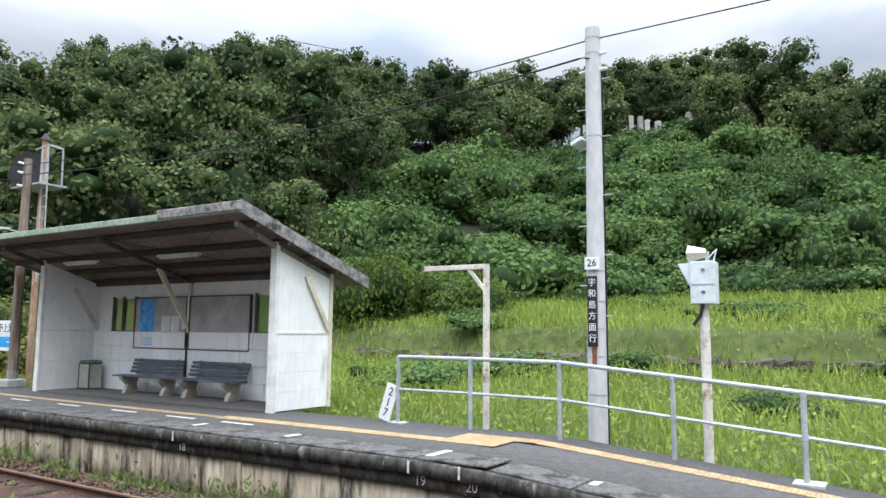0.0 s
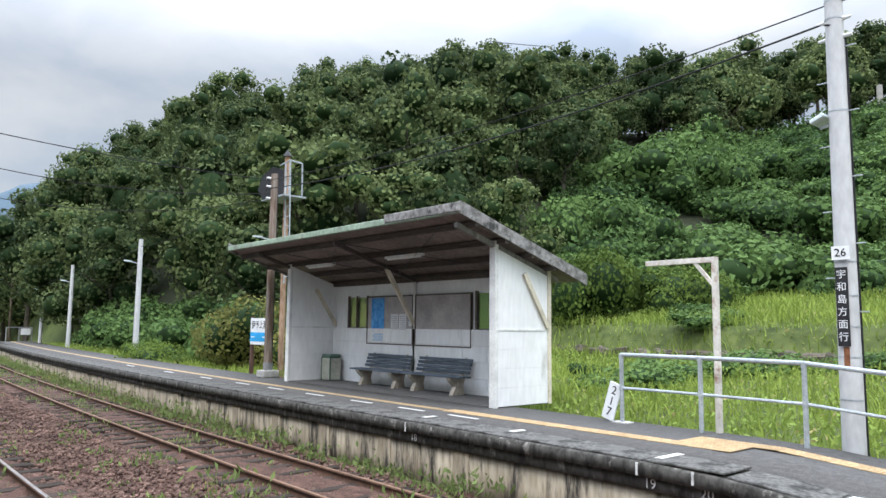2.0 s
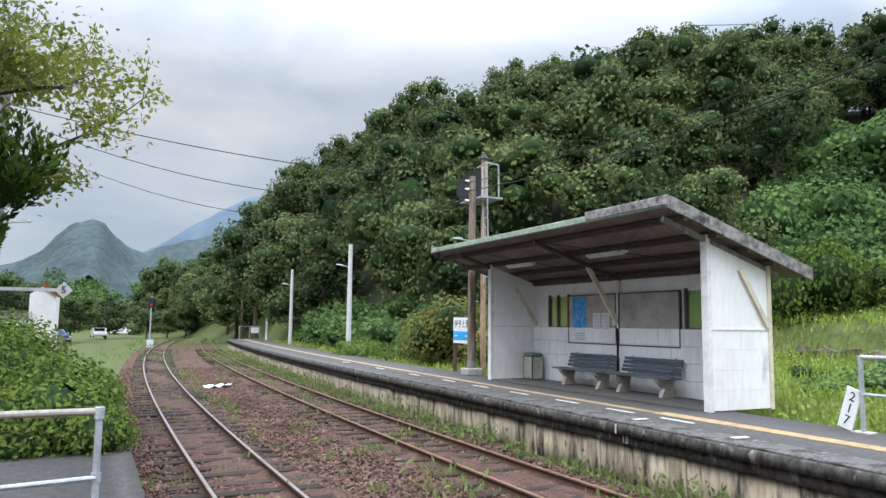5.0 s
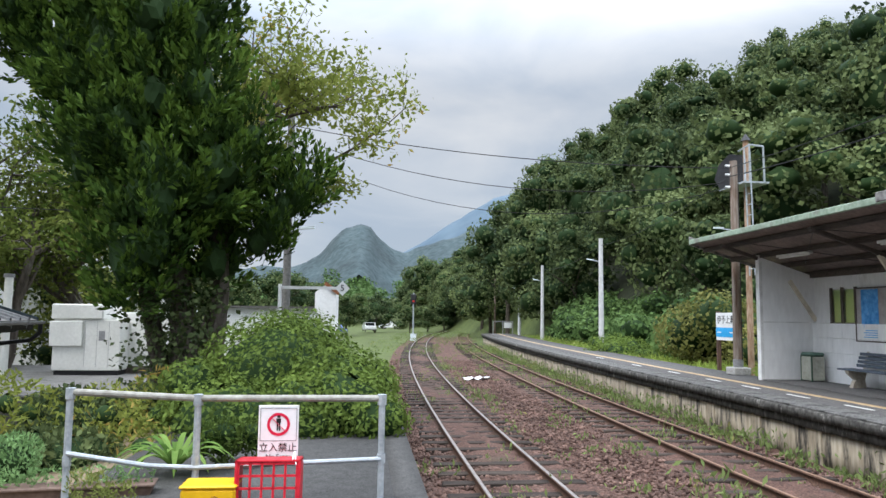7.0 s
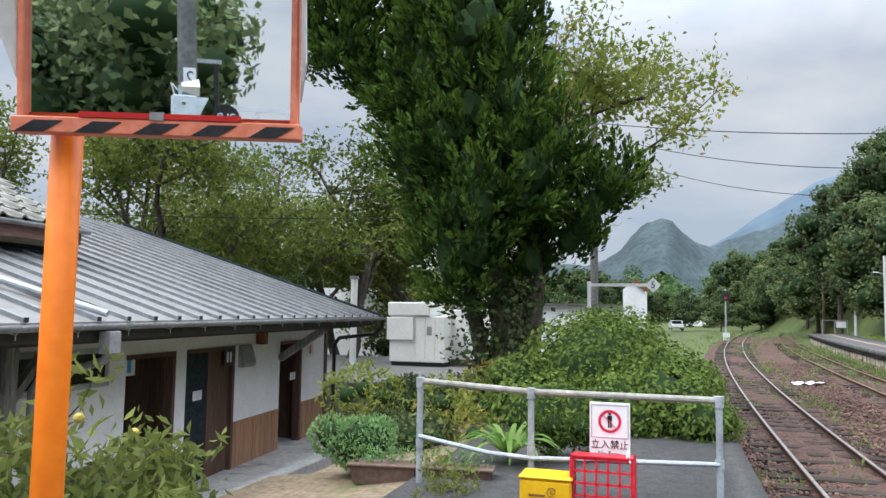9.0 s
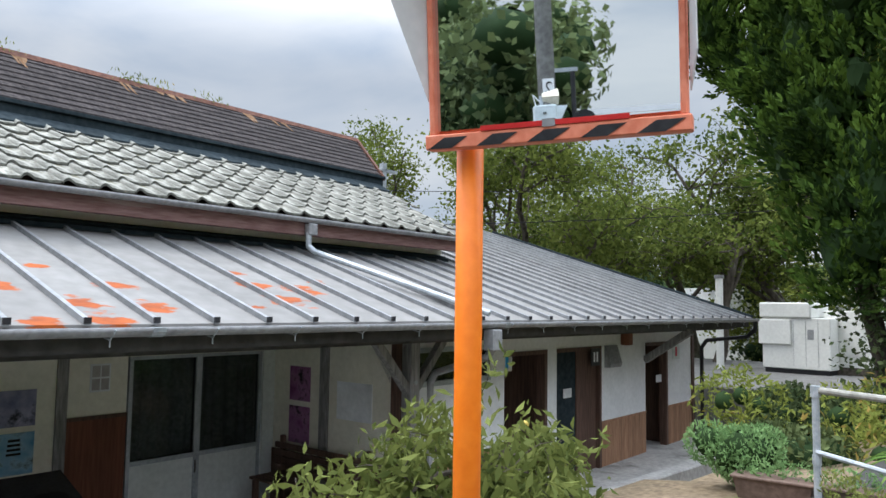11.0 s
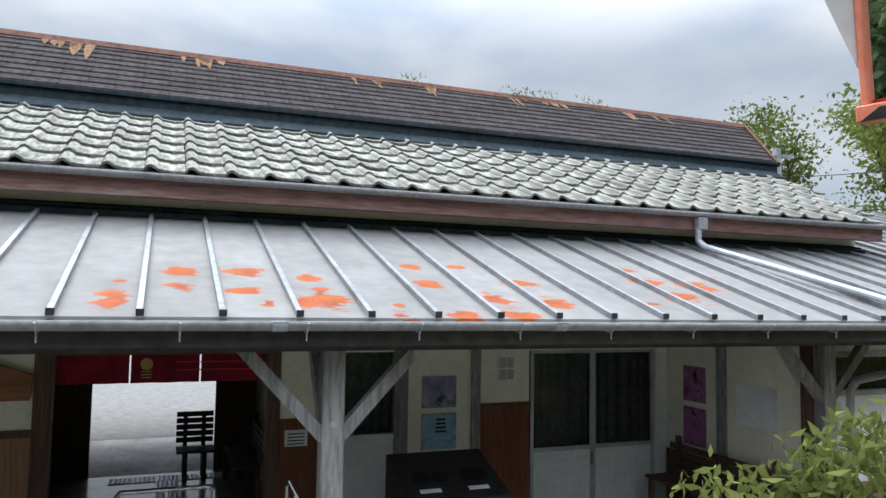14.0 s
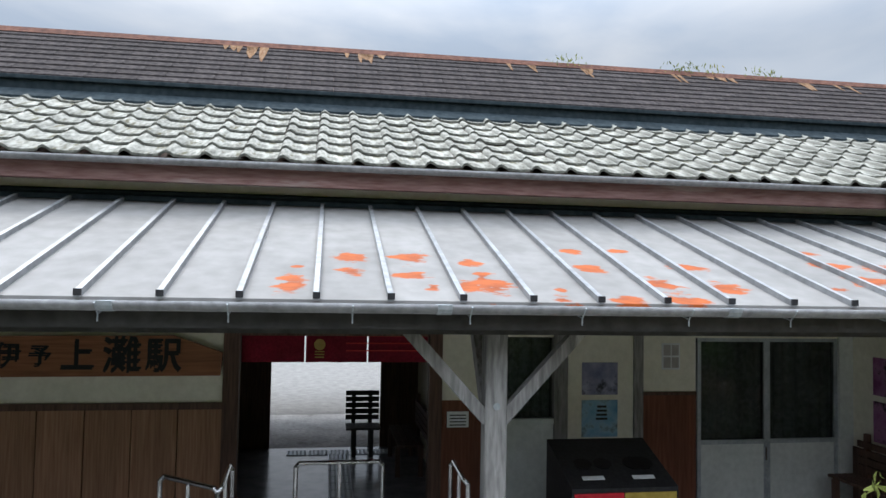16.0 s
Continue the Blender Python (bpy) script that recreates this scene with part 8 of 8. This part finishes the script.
# terrace stones in the meadow
terrace = thing("wall_terrace", "dry stone terrace wall half hidden by grass", "wall")
terrace["kind"] = "structure"
st = None
for i in range(170):
    row = i % 2
    y = -12 + (i // 2) * 0.62 + random.uniform(-0.12, 0.12) + 0.3 * (row % 2)
    if st is None:
        bm = boxed((-0.22, -0.3, -0.18), (0.22, 0.3, 0.18), 0.07)
        for v_ in bm.verts:
            v_.co += Vector((random.uniform(-0.04, 0.04), random.uniform(-0.05, 0.05), random.uniform(-0.04, 0.04)))
        st = ob = part("stone", bm, STONEWALL, terrace)
    else:
        ob = link_mesh("stone", st.data, None, terrace)
    ob.location = (24.0 + row * 0.14 + float(bend(y)), y, 0.2 + row * 0.36 + random.uniform(-0.05, 0.05))
    ob.rotation_euler = (random.uniform(-0.3, 0.3), random.uniform(-0.3, 0.3), random.uniform(-0.4, 0.4))
    ob.scale = (random.uniform(0.8, 1.2), random.uniform(0.75, 1.25), random.uniform(0.7, 1.15))
# gravestones on the slope
for i in range(16):
    a = math.radians(72 + 14 * random.random())
    r = 74 + 14 * random.random()
    x, y = r * math.sin(a), r * math.cos(a)
    gs = thing("gravestone", "small grey gravestone on the overgrown slope", "gravestone", pose(x, y, float(height(x, y)) + 1.4, 0, 0, random.uniform(0, 90)), "hillside gravestones")
    part("base", boxed((-0.5, -0.5, -1.6), (0.5, 0.5, 0.4)), CONCRETE, gs)
    part("column", boxed((-0.25, -0.25, 0.4), (0.25, 0.25, 1.7 + 0.5 * random.random()), 0.03), CONCRETE, gs)
hm = thing("hilltop_mast", "thin mast and wire on the hilltop", "mast", pose(74.7, 64.5, 29.5))
part("pole", rod(bmesh.new(), (0, 0, 0), (0, 0, 11.2), 0.14, n=6), POLECON, hm)
part("wire", rod(bmesh.new(), (0, 0, 10.9), (-8, 4, 10.7), 0.05, n=4), WIRE, hm)

# mountains
mr_ = np.random.default_rng(3)


def mountain(name, label, material, xs, ys, shape):
    X, Y = np.meshgrid(xs, ys, indexing="ij")
    Z = shape(X, Y)
    rough = np.array([[noise.fractal(Vector((a * 0.02, b * 0.02, 3.0)), 0.7, 2.3, 6) for b in ys] for a in xs])
    Z = Z + rough * np.clip(Z, 0, 60) * 0.08
    a = np.arange(X.size).reshape(X.shape)
    ob = link_mesh(name, quads_mesh(name, np.stack([X, Y, Z], -1).reshape(-1, 3), np.stack([a[:-1, :-1], a[1:, :-1], a[1:, 1:], a[:-1, 1:]], -1).reshape(-1, 4)), material)
    return tagged(ob, label, "mountain", kind="structure")


PEAK_X = (-520, -95, -55, -30, -16, -7, 5, 15, 36, 50, 99, 126, 191, 330, 620)
PEAK_Z = (40, 58, 77, 104, 111, 116, 111, 96, 82, 79, 97, 109, 134, 150, 150)
mountain("backdrop_peak", "wooded conical peak with distance haze in its colour", HAZYWOOD, np.arange(-420, 620, 6.0), np.arange(720, 1080, 12.0),
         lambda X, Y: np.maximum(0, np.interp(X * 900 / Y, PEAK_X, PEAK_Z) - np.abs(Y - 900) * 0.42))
mountain("backdrop_mountain", "far mountain with blue-grey haze in its colour", HAZYPEAK, np.arange(-100, 1500, 18.0), np.arange(1250, 1900, 24.0),
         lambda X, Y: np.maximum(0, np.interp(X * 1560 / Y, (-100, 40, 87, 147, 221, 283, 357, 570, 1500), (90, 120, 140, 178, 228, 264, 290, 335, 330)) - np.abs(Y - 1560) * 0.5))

# ---- seen in the mirror: a pole, box and trees down the platform ----
mp_ = utility_pole("concrete_pole", "concrete pole with a number plate down the platform", -1.15, -6.6, -0.1, 7.0, 0.15, 0.13, DARKPAD)
part("number_plate", boxed((-0.08, 0.15, 3.1), (0.1, 0.162, 3.4)), SIGNWHITE, mp_)
writing("numeral", "2", 0.26, pose(0.01, 0.166, 3.25, 90, 0, 180), INK, mp_)
part("bracket", boxed((0.05, 0.0, 3.5), (0.5, 0.05, 3.56)), GALV, mp_)
part("lamp_rod", rod(bmesh.new(), (0.42, 0.02, 2.6), (0.42, 0.02, 3.5), 0.04, n=8), BLACK, mp_)
disc = thing("round_sign", "black round sign with white letters", "sign", pose(-0.72, -5.75, 2.55))
part("plate", rod(bmesh.new(), (0, 0, 0), (0, 0.02, 0), 0.19, n=24), BLACK, disc)
writing("letters", "2LP", 0.17, pose(0, 0.026, 0, 90, 0, 180), SIGNWHITE, disc)
part("post", rod(bmesh.new(), (0, -0.05, -2.6), (0, -0.05, 0.1), 0.03, n=8), GALV, disc)
speaker_box(pose(-1.3, -5.7, -0.15, 0, 0, -90), "pale grey equipment box with a loudspeaker down the platform")
arm = thing("bracket_sign", "white bracketed arm with a black and white diamond", "sign", pose(-0.6, -5.9, 0))
part("post", rod(bmesh.new(), (0, 0, -0.1), (0, 0, 2.75), 0.04), SIGNWHITE, arm)
part("arm", boxed((0, -0.03, 2.66), (1.7, 0.03, 2.74)), SIGNWHITE, arm)
part("brace", bar(bmesh.new(), (0, 0, 2.3), (0.4, 0, 2.66), 0.05, 0.05), SIGNWHITE, arm)
bm = bmesh.new()
prism(bm, ((1.45, 0.04, 2.7), (1.6, 0.04, 2.85), (1.75, 0.04, 2.7), (1.6, 0.04, 2.55)), (0, 0.01, 0))
part("diamond", bm, BLACK, arm)
for i, (x, y, s, me) in enumerate(((-3.2, -11, 0.7, 0), (-5.5, -12.5, 0.8, 1), (-2.0, -15, 0.75, 2), (-7.5, -11, 0.75, 3), (-4.5, -17, 1.0, 4), (-1.9, -11.0, 0.8, 5), (-1.7, -18, 1.05, 1), (-1.6, -14.2, 0.7, 3), (-2.2, -24, 1.2, 0))):
    t_ = thing("platform_tree", "dense dark green tree beside the platform", "tree", pose(x, y, -1.0, 0, 0, i * 77) @ Matrix.Diagonal((s, s, s, 1)), "platform trees")
    link_mesh("trunk", TRUNK, None, t_)
    link_mesh("crown", WOODS[me], None, t_)

# ---- roof pieces, last ----
prof = [(0.0, 0.004), (0.018, 0.034), (0.05, 0.048), (0.085, 0.032), (0.115, 0.01), (0.23, 0.0), (0.338, 0.008)]
TP = 0.342
tv_ = []
for (u, lift) in ((0.0, 0.034), (0.42, 0.003)):
    for w, h in prof:
        tv_.append((-u * math.cos(math.atan(TS)), w, u * math.sin(math.atan(TS)) + h + lift))
for w, h in prof:
    tv_.append((0.004, w, h + 0.008))
m_ = len(prof)
tfaces = [(i, i + 1, m_ + i + 1, m_ + i) for i in range(m_ - 1)] + [(2 * m_ + i, 2 * m_ + i + 1, i + 1, i) for i in range(m_ - 1)]
tile_me = quads_mesh("roof_tile", tv_, tfaces)
tile_me.materials.append(TILE)
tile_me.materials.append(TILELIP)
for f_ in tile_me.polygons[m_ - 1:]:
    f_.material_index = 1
rest_v, rest_f, nb_ = [], [], 0
tv_arr = np.array(tv_)
tile_rng = np.random.default_rng(17)
made_tiles = 0
for row in range(7):
    x = -7.48 - row * 0.36
    end = 8.46 + (-7.5 - x) * 0.34
    y = -9.0
    while y < end - 0.1:
        z = tile_z(x) - 0.012
        jit = tile_rng.normal(0, 0.004, 2)
        if y > -1.2 and made_tiles < 310:
            ob = link_mesh("roof_tile", tile_me, None, roof)
            ob.location = (x + jit[0], y + jit[1], z)
            ob.rotation_euler = (tile_rng.normal(0, 0.01), tile_rng.normal(0, 0.008), tile_rng.normal(0, 0.008))
            made_tiles += 1
        else:
            rest_v.append(tv_arr + np.array((x + jit[0], y + jit[1], z)))
            rest_f.append(np.array(tfaces) + nb_)
            nb_ += len(tv_arr)
        y += TP
rest_ob = link_mesh("roof_tiles", quads_mesh("roof_tiles", np.vstack(rest_v), np.vstack(rest_f)), TILE, roof)
rest_ob["kind"] = "stuff"
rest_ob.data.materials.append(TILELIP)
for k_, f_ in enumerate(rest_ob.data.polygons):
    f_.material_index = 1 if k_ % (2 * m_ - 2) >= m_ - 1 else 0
slate_me = None
sl_rows = 9
for row in range(sl_rows):
    x = -10.04 - row * 1.45 / sl_rows
    end = 9.29 + (-10.05 - x) / 1.45 * 0.72
    y = -5.1 - 0.3 * (row % 2)
    while y < end:
        y1 = min(y + 0.6, end)
        if slate_me is None:
            bm = bmesh.new()
            dx = 1.45 / sl_rows + 0.02
            prism(bm, ((0, 0.003, 0.026), (-dx, 0.003, 0.004 + US * dx), (-dx, 0.003, -0.004 + US * dx), (0, 0.003, 0.0)), (0, 0.594, 0))
            ob = part("slate", bm, SLATE, roof)
            slate_me = ob.data
        else:
            ob = link_mesh("slate", slate_me, None, roof)
        ob.location = (x, y, upper_z(x) + 0.002)
        ob.scale = (1, (y1 - y) / 0.6, 1)
        y += 0.6
RUNS = mat("rust_run", (0.17, 0.085, 0.04), (0.27, 0.18, 0.115), 0.95, 14, 0.2, stretch=(1, 4, 0.5), spec=0.08)
run_rng = np.random.default_rng(23)
for k_, y in enumerate(np.repeat((-1.8, -1.25, 0.0, 0.3, 2.5, 3.5, 5.2, 5.8, 7.1, 8.0), 3)):
    y = y + run_rng.uniform(-0.22, 0.22)
    w_, l_ = run_rng.uniform(0.03, 0.1), run_rng.uniform(0.1, 0.42) * (1.9 if k_ < 6 else 1.0)
    x0_, x1_ = -11.47, -11.47 + l_
    bm = bmesh.new()
    pts_ = [(x0_, y - w_), (x0_, y + w_), ((x0_ + x1_) / 2, y + w_ * run_rng.uniform(0.4, 0.9)), (x1_, y + 0.012), (x1_ - 0.05, y - 0.015), ((x0_ + x1_) / 2 + 0.03, y - w_ * run_rng.uniform(0.3, 0.9))]
    bm.faces.new([bm.verts.new((a_, b_, upper_z(a_) + 0.03)) for a_, b_ in pts_])
    part("rust_run", bm, RUNS, roof)
tufts = thing("roof_weeds", "dry weeds sprouting along the roof ridge", "weeds", STATION)
for k_, y in enumerate((3.3, 5.2, 5.6, 6.6)):
    p = np.stack([tile_rng.normal(-11.45, 0.03, 40), tile_rng.normal(y, 0.16, 40), tile_rng.uniform(4.86, 5.02, 40)], -1)
    v, f = leaves(p, np.tile((0, 0, 1.0), (40, 1)), 0.07, 0.3, 0.3, 0.6, tile_rng)
    link_mesh("tuft", quads_mesh("tuft", v, f), LEAF_PEACH, tufts)
